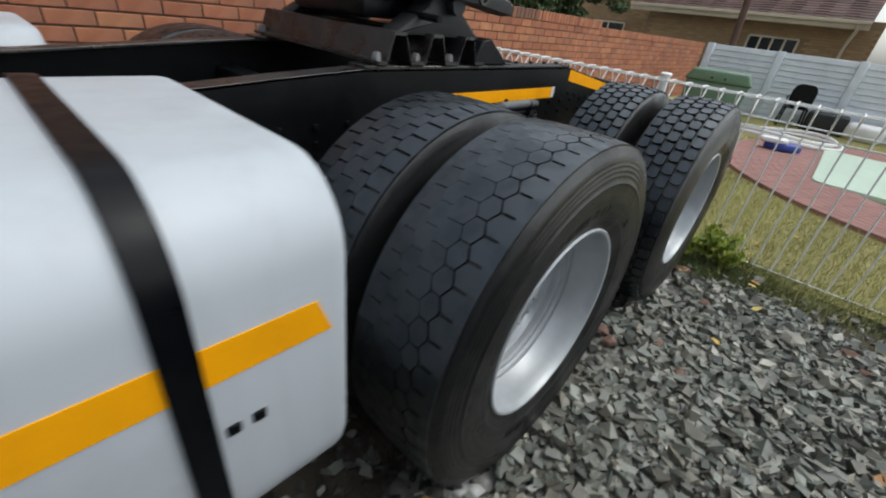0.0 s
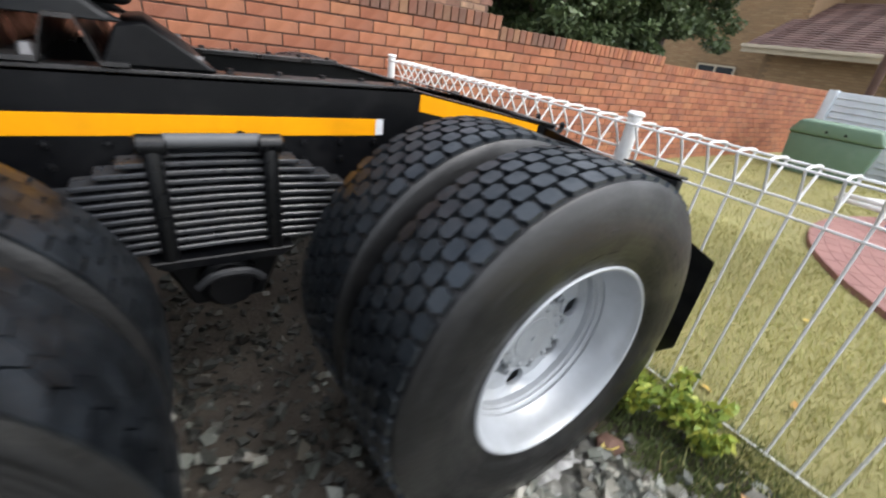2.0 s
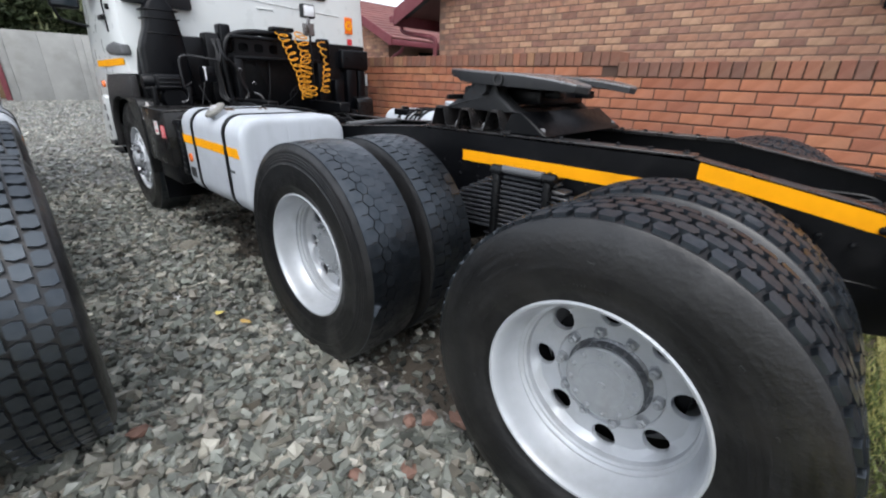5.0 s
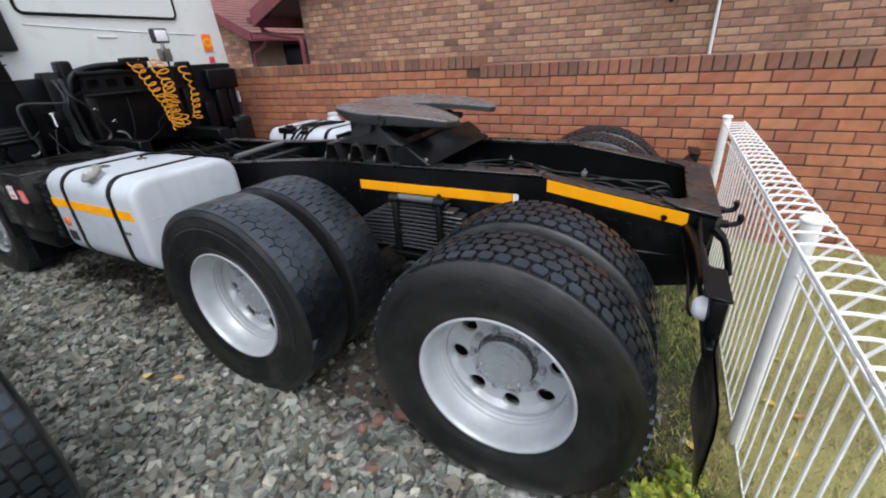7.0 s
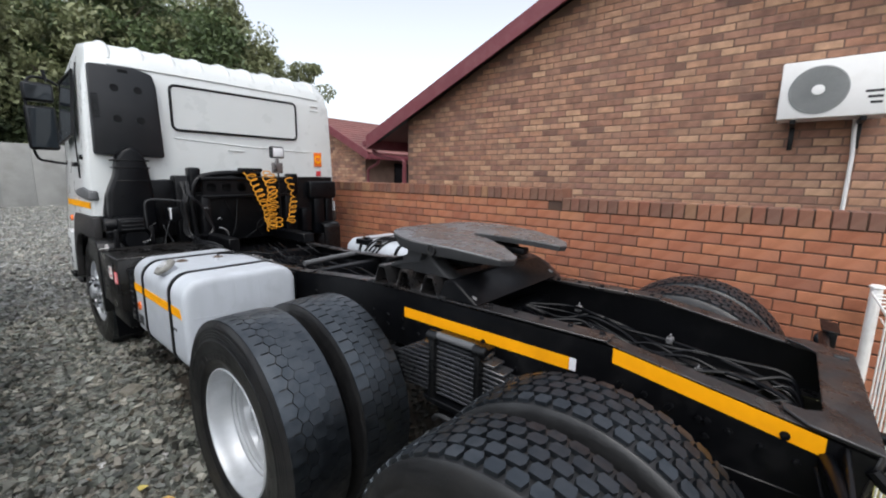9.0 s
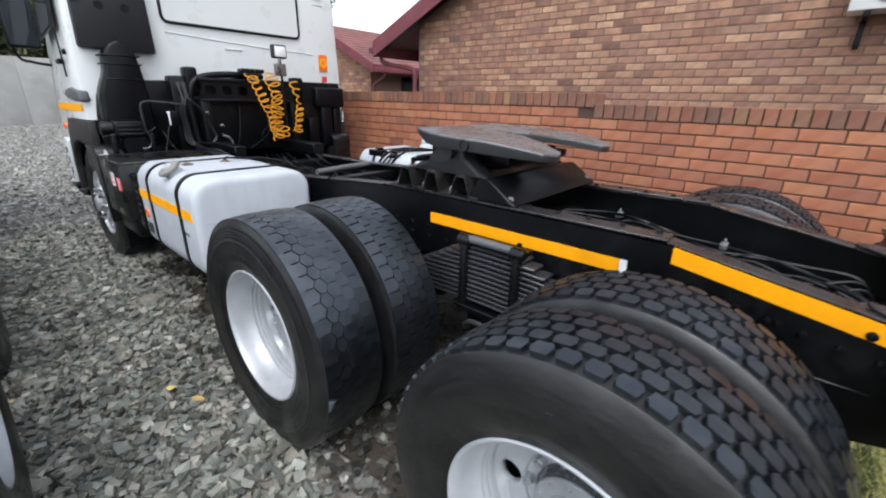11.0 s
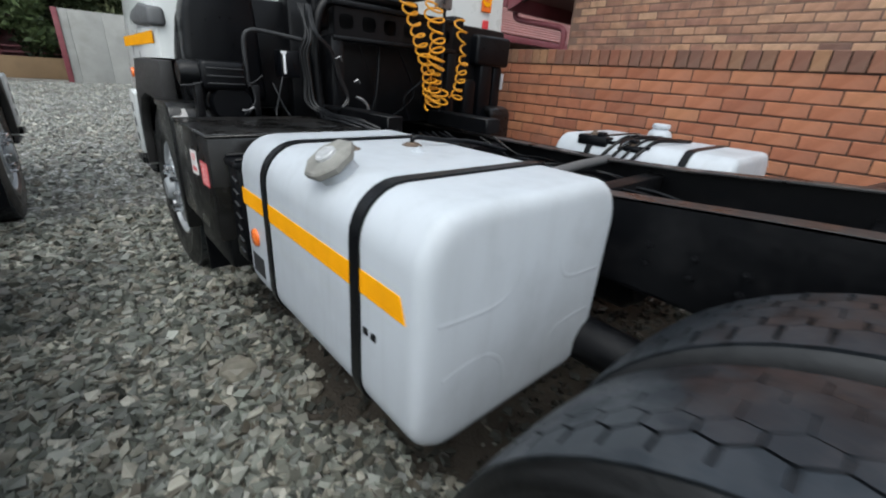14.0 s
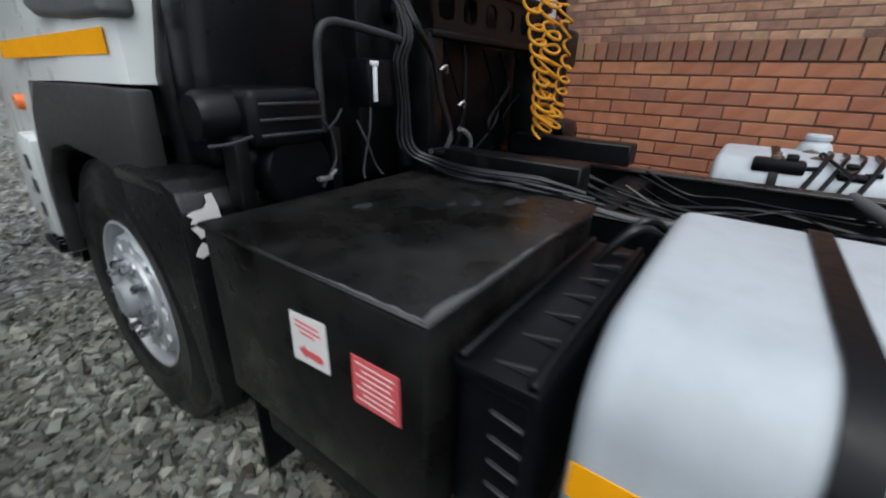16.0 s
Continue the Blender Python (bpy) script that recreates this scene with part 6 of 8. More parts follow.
        for z in (0.74, 0.84, 0.94):
            bm = bmesh.new()
            prism(bm, [(5.255, z), (5.25, z + 0.06), (5.315, z + 0.06), (5.32, z)], "x", min(s * 1.234, s * 1.238), max(s * 1.234, s * 1.238), 0.001, 1)
            part("slot", bm, GREYPLASTIC, panel2)
        bm = bmesh.new()
        for k in range(4):
            box(bm, (min(s * 1.12, s * 1.25), 5.19 + 0.055 * k, 0.595), (max(s * 1.12, s * 1.25), 5.205 + 0.055 * k, 0.635), 0.003, 1)
        for x in (1.135, 1.24):
            box(bm, (min(s * x, s * (x + 0.012)), 5.18, 0.60), (max(s * x, s * (x + 0.012)), 5.39, 0.64), 0.003, 1)
        part("step_grid", bm, PLASTIC, body, "black open grid step")
        # inner arch above the tyre
        arch = [(AXLE_FRONT + 0.60 * math.cos(radians(a)), 0.50 + 0.60 * math.sin(radians(a))) for a in range(0, 181, 12)]
        inner = [(AXLE_FRONT + 0.585 * math.cos(radians(a)), 0.50 + 0.585 * math.sin(radians(a))) for a in range(180, -1, -12)]
        bm = bmesh.new()
        prism(bm, arch + inner, "x", min(s * 0.86, s * 1.17), max(s * 0.86, s * 1.17))
        part("wheel_arch", bm, PLASTIC, t, "black inner wheel arch")
        # mudguard between the wheel and the box, with the rest of a torn sticker
        wide = 1.256 if s < 0 else 1.10
        bm = bmesh.new()
        prism(bm, [(4.20, 1.112), (3.93, 1.116), (3.87, 1.098), (3.849, 1.06), (3.845, 0.70), (3.855, 0.52), (3.875, 0.52), (3.873, 0.70), (3.877, 1.04), (3.93, 1.085), (4.20, 1.08)], "x", min(s * 0.88, s * wide), max(s * 0.88, s * wide), 0.010, 2)
        prism(bm, [(4.18, 1.10), (3.93, 1.105), (3.87, 1.06), (3.868, 0.60), (3.88, 0.53), (3.93, 0.53), (3.96, 0.70), (4.06, 0.90), (4.18, 1.02)], "x", min(s * (wide - 0.026), s * (wide - 0.006)), max(s * (wide - 0.026), s * (wide - 0.006)), 0.004, 1)
        guard = part("mudguard", bm, GUARDGREY, t, "black plastic mudguard behind the front wheel")
        bm = bmesh.new()
        box(bm, (min(s * 0.80, s * 1.20), 3.80, 0.30), (max(s * 0.80, s * 1.20), 3.815, 0.62), 0.004, 1)
        part("mud_flap", bm, PLASTIC, t, "black rubber mud flap behind the front wheel")
        if s < 0:
            for ring in ([(-1.250, 1.056), (-1.236, 1.062), (-1.214, 1.063), (-1.205, 1.074), (-1.206, 1.092), (-1.192, 1.094), (-1.184, 1.066), (-1.181, 1.036), (-1.199, 1.030), (-1.210, 1.040), (-1.226, 1.032), (-1.244, 1.036), (-1.238, 1.047)],
                         [(-1.246, 1.027), (-1.228, 1.030), (-1.214, 1.020), (-1.220, 1.004), (-1.231, 1.000), (-1.236, 1.012)],
                         [(-1.230, 0.990), (-1.221, 0.985), (-1.220, 0.962), (-1.236, 0.955), (-1.247, 0.964), (-1.240, 0.979)]):
                bm = bmesh.new()
                prism(bm, ring, "y", 3.8415, 3.8440)
                part("sticker_scrap", bm, STICKWHITE, guard, "torn rest of a white sticker")
        # mirrors
        bm = bmesh.new()
        tube(bm, bend([(s * 1.08, 5.92, 2.60), (s * 1.20, 5.92, 2.66), (s * 1.33, 5.90, 2.60), (s * 1.36, 5.88, 2.2), (s * 1.33, 5.9, 1.84), (s * 1.22, 5.92, 1.78), (s * 1.08, 5.95, 1.76)], 6), 0.014, 8)
        arm = part("mirror_arm", bm, PLASTIC, body)
        for z0, z1 in ((1.90, 2.36), (2.40, 2.60)):
            bm = bmesh.new()
            box(bm, (min(s * 1.13, s * 1.38), 5.83, z0), (max(s * 1.13, s * 1.38), 5.92, z1), 0.03, 3)
            part("mirror", bm, PLASTIC, body, "black door mirror")
            bm = bmesh.new()
            box(bm, (min(s * 1.15, s * 1.36), 5.822, z0 + 0.025), (max(s * 1.15, s * 1.36), 5.831, z1 - 0.025), 0.003, 1)
            part("mirror_glass", bm, GLASS, body)
    bm = bmesh.new()
    tube(bm, [(-1.17, 5.9, 2.62), (-1.19, 5.9, 2.74)], 0.015, 8)
    part("aerial_foot", bm, PLASTIC, body)
    # speed sticker and red reflector on the rear wall
    if plate == "square":
        bm = bmesh.new()
        box(bm, (0.92, y0 - 0.014, 1.778), (1.025, y0 - 0.006, 1.945), 0.004, 1)
        s1 = part("speed_sticker", bm, AMBER, body, "orange speed sticker with a yellow disc")
        at = (0.972, 1.862, 0.048)
    else:
        bm = bmesh.new()
        lathe(bm, [(0.006, 0.105), (-0.003, 0.105), (-0.004, 0.0)], 32, Matrix.Translation((0.90, y0 - 0.012, 1.98)) @ Matrix.Rotation(radians(90), 4, "Z"))
        s1 = part("speed_sticker", bm, RED, body, "round red and yellow speed sticker")
        at = (0.90, 1.98, 0.085)
    bm = bmesh.new()
    lathe(bm, [(0.004, at[2]), (-0.0015, at[2]), (-0.002, 0.0)], 28, Matrix.Translation((at[0], y0 - 0.0165, at[1])) @ Matrix.Rotation(radians(90), 4, "Z"))
    d = part("disc", bm, TAPE, s1, "yellow disc")
    sheet_text("80", at[2] * 1.25, Matrix.Translation((at[0], y0 - 0.0195, at[1])) @ Matrix.Rotation(radians(90), 4, "X"), s1, RED)
    bm = bmesh.new()
    box(bm, (0.945, y0 - 0.013, 1.665), (1.01, y0 - 0.006, 1.725), 0.003, 1)
    part("red_reflector", bm, RED, body)


def build_truck(plate, m, label):
    t = empty("truck_tractor", label, "truck", m, "parked truck tractors")
    chassis(t)
    for s in (-1, 1):
        tail_lamp(t, s, plate == "square")
        strip(t, 1.144, 0.20, 0.921, 0.975, 0.0, s, 0.4254, TAPE, "tape", "yellow reflective tape")
        strip(t, 0.199, 0.172, 0.923, 0.975, 0.0, s, 0.4254, TAPEWHITE, "tape", "white end of the reflective tape")
        strip(t, 0.035, -0.565, 1.004, 1.062, 0.098, s, 0.4254, TAPE, "tape", "yellow reflective tape on the sloping rail end")
        for y, z in ((0.618, 0.922), (-0.475, 0.936)):
            bm = bmesh.new()
            lathe(bm, [(0.003, 0.014), (-0.006, 0.013), (-0.008, 0.0)], 10, Matrix.Translation((s * 0.428, y, z)) @ (Matrix() if s < 0 else Matrix.Rotation(radians(180), 4, "Z")))
            part("rivet", bm, BLACK, t)
        leaf_spring(t, s)
        turn = 0 if s < 0 else 180
        for y, outer, inner in ((AXLE_REAR, "tyre_deep", "tyre_deep"), (AXLE_MID, "tyre_worn" if plate == "square" else "tyre_deep", "tyre_rib")):
            wheel(t, s * WHEEL_X, y, "outer", turn, outer)
            wheel(t, s * (WHEEL_X - DUAL_GAP), y, "inner", turn + 180, inner)
        wheel(t, s * 1.02, AXLE_FRONT, "front", turn, "tyre_rib")
    for y in (AXLE_REAR, AXLE_MID, AXLE_FRONT):
        axle(t, y)
    suspension(t)
    hoses(t)
    fifth_wheel(t)
    fuel_tank(t, -1, 2.064, 3.03, 0.530, 1.096, 1.215, 0.540, True)
    fuel_tank(t, 1, 2.10, 3.06, 0.52, 1.045, 1.285, 0.60, False)
    battery_box(t)
    behind_cab(t)
    cab(t, plate)
    return t


build_truck("square", pose(0, 0, 0), "white six-wheel truck tractor with a bare black chassis, parked on gravel")
build_truck("round", pose(-3.34, 1.70, 0, 0, 0, -2.0), "second white truck tractor parked beside the first on gravel")


# ---- ground, walls and houses ----
bm = bmesh.new()
add(bm, [(-400, -400, 0), (400, -400, 0), (400, 400, 0), (-400, 400, 0)], [(0, 1, 2, 3)])
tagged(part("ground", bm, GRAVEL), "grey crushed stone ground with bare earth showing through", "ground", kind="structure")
rng = np.random.default_rng(7)
LAWN_EDGE = -0.78
bm = bmesh.new()
nx = 60
edge = [(-9 + 10.72 * i / nx, -0.46 + 0.10 * math.sin(i * 0.9) + 0.07 * math.sin(i * 2.3 + 1)) for i in range(nx + 1)]
vs = [(x, y, 0.006) for x, y in edge] + [(x, LAWN_EDGE - 0.1, 0.012) for x, y in edge]
add(bm, vs, [(i, nx + 1 + i, nx + 2 + i, i + 1) for i in range(nx)])
bmesh.ops.recalc_face_normals(bm, faces=bm.faces[:])
tagged(part("soil_strip", bm, SOIL), "dark soil strip with thin grass along the fence", "soil", kind="structure")
bm = bmesh.new()
box(bm, (-14, -11.6, -0.2), (1.72, LAWN_EDGE, 0.02), 0.0)
tagged(part("lawn", bm, LAWN), "yellowing green lawn behind the wire fence", "lawn", kind="structure")

# brown earth below the parked truck, its dark colour carrying part of the shade
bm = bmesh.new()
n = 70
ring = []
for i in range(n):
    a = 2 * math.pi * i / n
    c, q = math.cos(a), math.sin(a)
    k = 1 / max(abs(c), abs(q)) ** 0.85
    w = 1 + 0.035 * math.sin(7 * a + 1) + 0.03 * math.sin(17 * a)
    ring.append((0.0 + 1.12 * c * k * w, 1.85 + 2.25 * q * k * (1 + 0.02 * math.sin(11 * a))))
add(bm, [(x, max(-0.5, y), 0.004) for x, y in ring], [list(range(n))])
tagged(part("earth", bm, EARTH), "brown earth with few stones, darkened for the truck's shade", "soil", kind="structure")

WALL_X, COURSE, LONG = 1.72, 0.0865, 0.2345


def brick_template(lx, ly, lz, r=0.004):
    t = bmesh.new()
    box(t, (0, -ly / 2, -lz / 2), (lx, ly / 2, lz / 2), r, 1)
    bmesh.ops.triangulate(t, faces=t.faces[:])
    t.verts.index_update()
    v = np.array([p.co[:] for p in t.verts])
    f = np.array([[q.index for q in p.verts] for p in t.faces])
    me = bpy.data.meshes.new("brick")
    t.to_mesh(me)
    t.free()
    return v, f, me


def lay(host, name, places, template, near, materials):
    """Bricks at places (x, y, z): the near ones as parts of their own, the rest as one joined part."""
    v, f, me = template
    me.materials.append(materials[0])
    rest = []
    made = 0
    for p in places:
        jx, jz = rng.normal(0, 0.0012), rng.normal(0, 0.0008)
        if near(p) and made < 300:
            o = new(name, me)
            o.parent, o.matrix_basis = host, pose(p[0] + jx, p[1], p[2] + jz, rng.normal(0, 0.25), 0, rng.normal(0, 0.2))
            made += 1
        else:
            rest.append((p[0] + jx, p[1] + rng.normal(0, 0.001), p[2] + jz))
    if rest:
        c = np.array(rest)
        vs = (c[:, None, :] + v[None]).reshape(-1, 3)
        fs = (np.arange(len(c))[:, None, None] * len(v) + f[None]).reshape(-1, 3)
        tagged(soup(name + "s", vs, fs, materials[1], host), kind="stuff")


def wall_top(y):
    return 17 if y > 1.28 else (16 if y > -2.0 else (15 if y > -4.9 else 14))


def boundary_wall():
    bm = bmesh.new()
    for a, b in ((1.28, 13.0), (-2.0, 1.28), (-4.9, -2.0), (-11.5, -4.9)):
        box(bm, (WALL_X + 0.007, a, -0.1), (WALL_X + 0.215, b, wall_top((a + b) / 2) * COURSE + 0.115), 0.0)
    host = tagged(part("wall_east", bm, MORTAR), "orange face brick boundary wall with an upright brick coping", "brick wall", kind="structure")
    t = brick_template(0.10, LONG - 0.008, COURSE - 0.010)
    places = []
    for c in range(17):
        n = int(24.5 / LONG)
        for i in range(n):
            y = -11.4 + LONG * (i + 0.5 * (c % 2))
            if c < wall_top(y):
                places.append((WALL_X, y, COURSE * (c + 0.5)))
    lay(host, "brick", places, t, lambda p: -1.5 < p[1] < 3.6 and p[2] > 0.86, (BRICK["orange", "object"], BRICK["orange", "island"]))
    t = brick_template(0.235, 0.074, 0.114)
    places = [(WALL_X - 0.008, -11.4 + 0.084 * i, wall_top(-11.4 + 0.084 * i) * COURSE + 0.06) for i in range(int(24.4 / 0.084))]
    lay(host, "coping_brick", places, t, lambda p: -3.0 < p[1] < 12, (BRICK["coping", "object"], BRICK["orange", "island"]))


boundary_wall()

HOUSE_X, H_Y0, H_Y1, RIDGE_Y, EAVE_Z, SLOPE = 3.35, -3.1, 4.93, 0.9, 2.62, 0.43


def roof_z(y):
    return EAVE_Z + SLOPE * (4.03 - abs(y - RIDGE_Y)) + 0.02


def house():
    h = empty("house", "brown mottled face brick house with a maroon fascia and gable", "house", pose(0, 0, 0))
    bm = bmesh.new()
    prism(bm, [(H_Y0, 0), (H_Y1, 0), (H_Y1, roof_z(H_Y1)), (RIDGE_Y, roof_z(RIDGE_Y)), (H_Y0, roof_z(H_Y0))], "x", HOUSE_X + 0.006, HOUSE_X + 9.0)
    wall = part("wall", bm, MORTARDARK, h, "mottled brown brick gable wall")
    gl, gh = 0.207, 0.0775
    t = brick_template(0.10, gl - 0.009, gh - 0.009, 0.006)
    places = []
    for c in range(13, 62):
        shift = 0.5 * (c % 2)
        for i in range(41):
            y = H_Y0 + 0.045 + gl * (i + shift)
            z = gh * (c + 0.5)
            if y < H_Y1 - 0.08 and z + 0.05 < roof_z(y + 0.1) and z + 0.05 < roof_z(y - 0.1):
                places.append((HOUSE_X + 0.002, y, z))
    lay(wall, "brick", places, t, lambda p: -1.2 < p[1] < 2.8 and p[2] < 2.6, (BRICK["brown", "object"], BRICK["brown", "island"]))
    over, x_b = 0.80, HOUSE_X - 0.28
    for sgn, name in ((1, "roof"), (-1, "roof")):
        y_e = RIDGE_Y + sgn * (4.03 + over)
        z_e, z_r = roof_z(y_e), roof_z(RIDGE_Y)
        bm = bmesh.new()
        prism(bm, [(RIDGE_Y, z_r + 0.03), (y_e, z_e + 0.03), (y_e, z_e + 0.09), (RIDGE_Y, z_r + 0.09)], "x", x_b + 0.02, HOUSE_X + 9.3)
        r = part(name, bm, ROOFRED, h, "red tiled roof slope")
        bm = bmesh.new()
        prism(bm, [(RIDGE_Y, z_r - 0.13), (y_e, z_e - 0.13), (y_e, z_e + 0.11), (RIDGE_Y, z_r + 0.11)], "x", x_b - 0.012, x_b + 0.014, 0.003, 1)
        part("barge_board", bm, FASCIA, h, "maroon painted barge board")
        bm = bmesh.new()
        prism(bm, [(RIDGE_Y, z_r - 0.01), (y_e, z_e - 0.01), (y_e, z_e + 0.02), (RIDGE_Y, z_r + 0.02)], "x", x_b + 0.016, HOUSE_X + 0.004)
        part("soffit", bm, PLASTIC, h, "dark soffit below the overhang")
        bm = bmesh.new()
        box(bm, (x_b, y_e - 0.02, z_e - 0.13), (HOUSE_X + 9.2, y_e + 0.02, z_e + 0.05), 0.004)
        part("fascia", bm, FASCIA, h)
        bm = bmesh.new()
        prism(bm, [(y_e + sgn * 0.025, z_e + 0.02), (y_e + sgn * 0.13, z_e + 0.02), (y_e + sgn * 0.12, z_e - 0.08), (y_e + sgn * 0.035, z_e - 0.08)], "x", x_b, HOUSE_X + 9.2, 0.006, 1)
        part("gutter", bm, FASCIA, h)
    y_e = RIDGE_Y + 4.03 + over
    z_e = roof_z(y_e)
    bm = bmesh.new()
    tube(bm, bend([(HOUSE_X - 0.04, y_e + 0.06, z_e - 0.05), (HOUSE_X - 0.04, y_e + 0.02, z_e - 0.20), (HOUSE_X - 0.04, H_Y1 + 0.25, z_e - 0.30), (HOUSE_X - 0.04, H_Y1 + 0.06, z_e - 0.36), (HOUSE_X - 0.04, H_Y1 + 0.05, z_e - 0.55)], 5) + [Vector((HOUSE_X - 0.04, H_Y1 + 0.05, 0.2))], 0.038, 10)
    part("downpipe", bm, FASCIA, h, "dark red downpipe at the house corner")


house()


def back_wing():
    """The further house beyond the first, with a small gable towards the wall."""
    h = empty("house", "further brick house with a small red tiled gable", "house", pose(0, 0, 0))
    gx, ya, yb = 5.6, 8.9, 12.9
    yr = (ya + yb) / 2
    ez, rz = 2.42, 3.35
    bm = bmesh.new()
    prism(bm, [(ya, 0), (yb, 0), (yb, ez), (yr, rz), (ya, ez)], "x", gx + 0.006, gx + 8)
    w = part("wall", bm, MORTARDARK, h, "brown brick wall")
    t = brick_template(0.06, LONG - 0.010, COURSE - 0.010)
    places = []
    for c in range(12, 40):
        for i in range(17):
            y, z = ya + 0.12 + LONG * (i + 0.5 * (c % 2)), COURSE * (c + 0.5)
            if y < yb - 0.1 and z + 0.06 < ez + (rz - ez) * (1 - abs(y - yr) / (yr - ya)):
                places.append((gx, y, z))
    lay(w, "brick", places, t, lambda p: False, (BRICK["brown", "object"], BRICK["brown", "island"]))
    k = (rz - ez) / (yr - ya)
    for sgn in (-1, 1):
        ye = yr + sgn * (yr - ya + 0.5)
        ze = ez - 0.5 * k + 0.03
        bm = bmesh.new()
        prism(bm, [(yr, rz + 0.03), (ye, ze + 0.03), (ye, ze + 0.045), (yr, rz + 0.045)], "x", gx - 0.29, gx + 8)
        slope = part("roof", bm, ROOFRED, h, "red roof slope under lapped tile courses")
        rows = 14
        for i in range(rows):
            bm = bmesh.new()
            u0, u1 = i / rows, (i + 1) / rows + 0.02
            y0, y1, z0, z1 = yr + (ye - yr) * u0, yr + (ye - yr) * u1, rz + 0.05 + (ze - rz) * u0, rz + 0.05 + (ze - rz) * u1
            prism(bm, [(y0, z0), (y1, z1 + 0.03), (y1, z1 + 0.055), (y0, z0 + 0.03)], "x", gx - 0.3, gx + 8)
            part("tile_course", bm, ROOFRED, slope)
        bm = bmesh.new()
        prism(bm, [(yr, rz - 0.12), (ye, ze - 0.12), (ye, ze + 0.10), (yr, rz + 0.10)], "x", gx - 0.33, gx - 0.30, 0.003, 1)
        part("barge_board", bm, FASCIA, h)
        bm = bmesh.new()
        box(bm, (gx - 0.3, min(ye, ye + sgn * 0.1), ze - 0.10), (gx + 8, max(ye, ye + sgn * 0.1), ze + 0.03), 0.006)
        part("gutter", bm, FASCIA, h)
    bm = bmesh.new()
    tube(bm, bend([(gx + 0.06, ya - 0.52, ze - 0.06), (gx + 0.06, ya - 0.45, ze - 0.2), (gx + 0.06, ya - 0.10, ze - 0.35), (gx + 0.06, ya - 0.05, ze - 0.5)], 5) + [Vector((gx + 0.06, ya - 0.05, 0.3))], 0.04, 10)
    part("downpipe", bm, FASCIA, h)
    # flat black slab for the recessed porch, its shade put into the colour
    bm = bmesh.new()
    box(bm, (gx + 1.1, ya - 0.05, 0), (gx + 2.0, ya + 0.01, 2.05), 0.01)
    part("door", bm, PLASTIC, h, "flat black slab for the shaded porch recess")


back_wing()


def air_conditioner():
    x0, x1, y0, y1, z0, z1 = HOUSE_X - 0.36, HOUSE_X - 0.07, -0.90, -0.185, 2.235, 2.72
    bm = bmesh.new()
    box(bm, (x0, y0, z0), (x1, y1, z1), 0.014, 2)
    body = tagged(part("air_conditioner", bm, ACWHITE), "white split air conditioner unit on the brick gable", "air conditioner")
    cy, cz, r = y1 - 0.260, (z0 + z1) / 2 - 0.01, 0.188
    face = Matrix.Translation((x0, cy, cz))
    bm = bmesh.new()
    lathe(bm, [(0.0, r + 0.012), (-0.006, r + 0.012), (-0.008, r), (-0.002, r - 0.004), (0.0, 0.0)], 48, face)
    part("fan_recess", bm, DARKMESH, body, "grey round fan grille")
    for q in np.linspace(0.06, r - 0.01, 8):
        bm = bmesh.new()
        tube(bm, [(x0 - 0.010, cy + q * math.cos(a), cz + q * math.sin(a)) for a in np.linspace(0, 2 * math.pi, 36, endpoint=False)], 0.0022, 5, closed=True)
        part("guard_ring", bm, DARKMESH, body)
    for i in range(18):
        a = i * math.pi / 9
        bm = bmesh.new()
        tube(bm, [(x0 - 0.010, cy + 0.05 * math.cos(a), cz + 0.05 * math.sin(a)), (x0 - 0.010, cy + r * math.cos(a), cz + r * math.sin(a))], 0.002, 5)
        part("guard_spoke", bm, DARKMESH, body)
    bm = bmesh.new()
    lathe(bm, [(0, 0.045), (-0.016, 0.042), (-0.02, 0.0)], 24, face)
    part("fan_boss", bm, ACWHITE, body)
    bm = bmesh.new()
    for i, w in enumerate((0.07, 0.09, 0.11)):
        box(bm, (x0 - 0.0015, y0 + 0.05, z0 + 0.09 + 0.045 * i), (x0 + 0.001, y0 + 0.05 + w, z0 + 0.11 + 0.045 * i))
    part("print", bm, GREYPLASTIC, body, "grey printed bars")
    for y in (y0 + 0.14, y1 - 0.12):
        bm = bmesh.new()
        box(bm, (x0 + 0.03, y - 0.02, z0 - 0.04), (HOUSE_X, y + 0.02, z0 - 0.002), 0.004)
        box(bm, (HOUSE_X - 0.03, y - 0.02, z0 - 0.25), (HOUSE_X, y + 0.02, z0 - 0.03), 0.004)
        part("bracket", bm, BLACK, body)
    bm = bmesh.new()
    tube(bm, bend([(x1 + 0.02, y0 + 0.17, z0 + 0.05), (x1 + 0.035, y0 + 0.165, z0 - 0.1), (HOUSE_X - 0.035, y0 + 0.15, z0 - 0.3)], 5) + [Vector((HOUSE_X - 0.035, y0 + 0.15, 1.2))], 0.017, 8)
    part("pipe", bm, ACWHITE, body, "white insulated pipe down the wall")


air_conditioner()


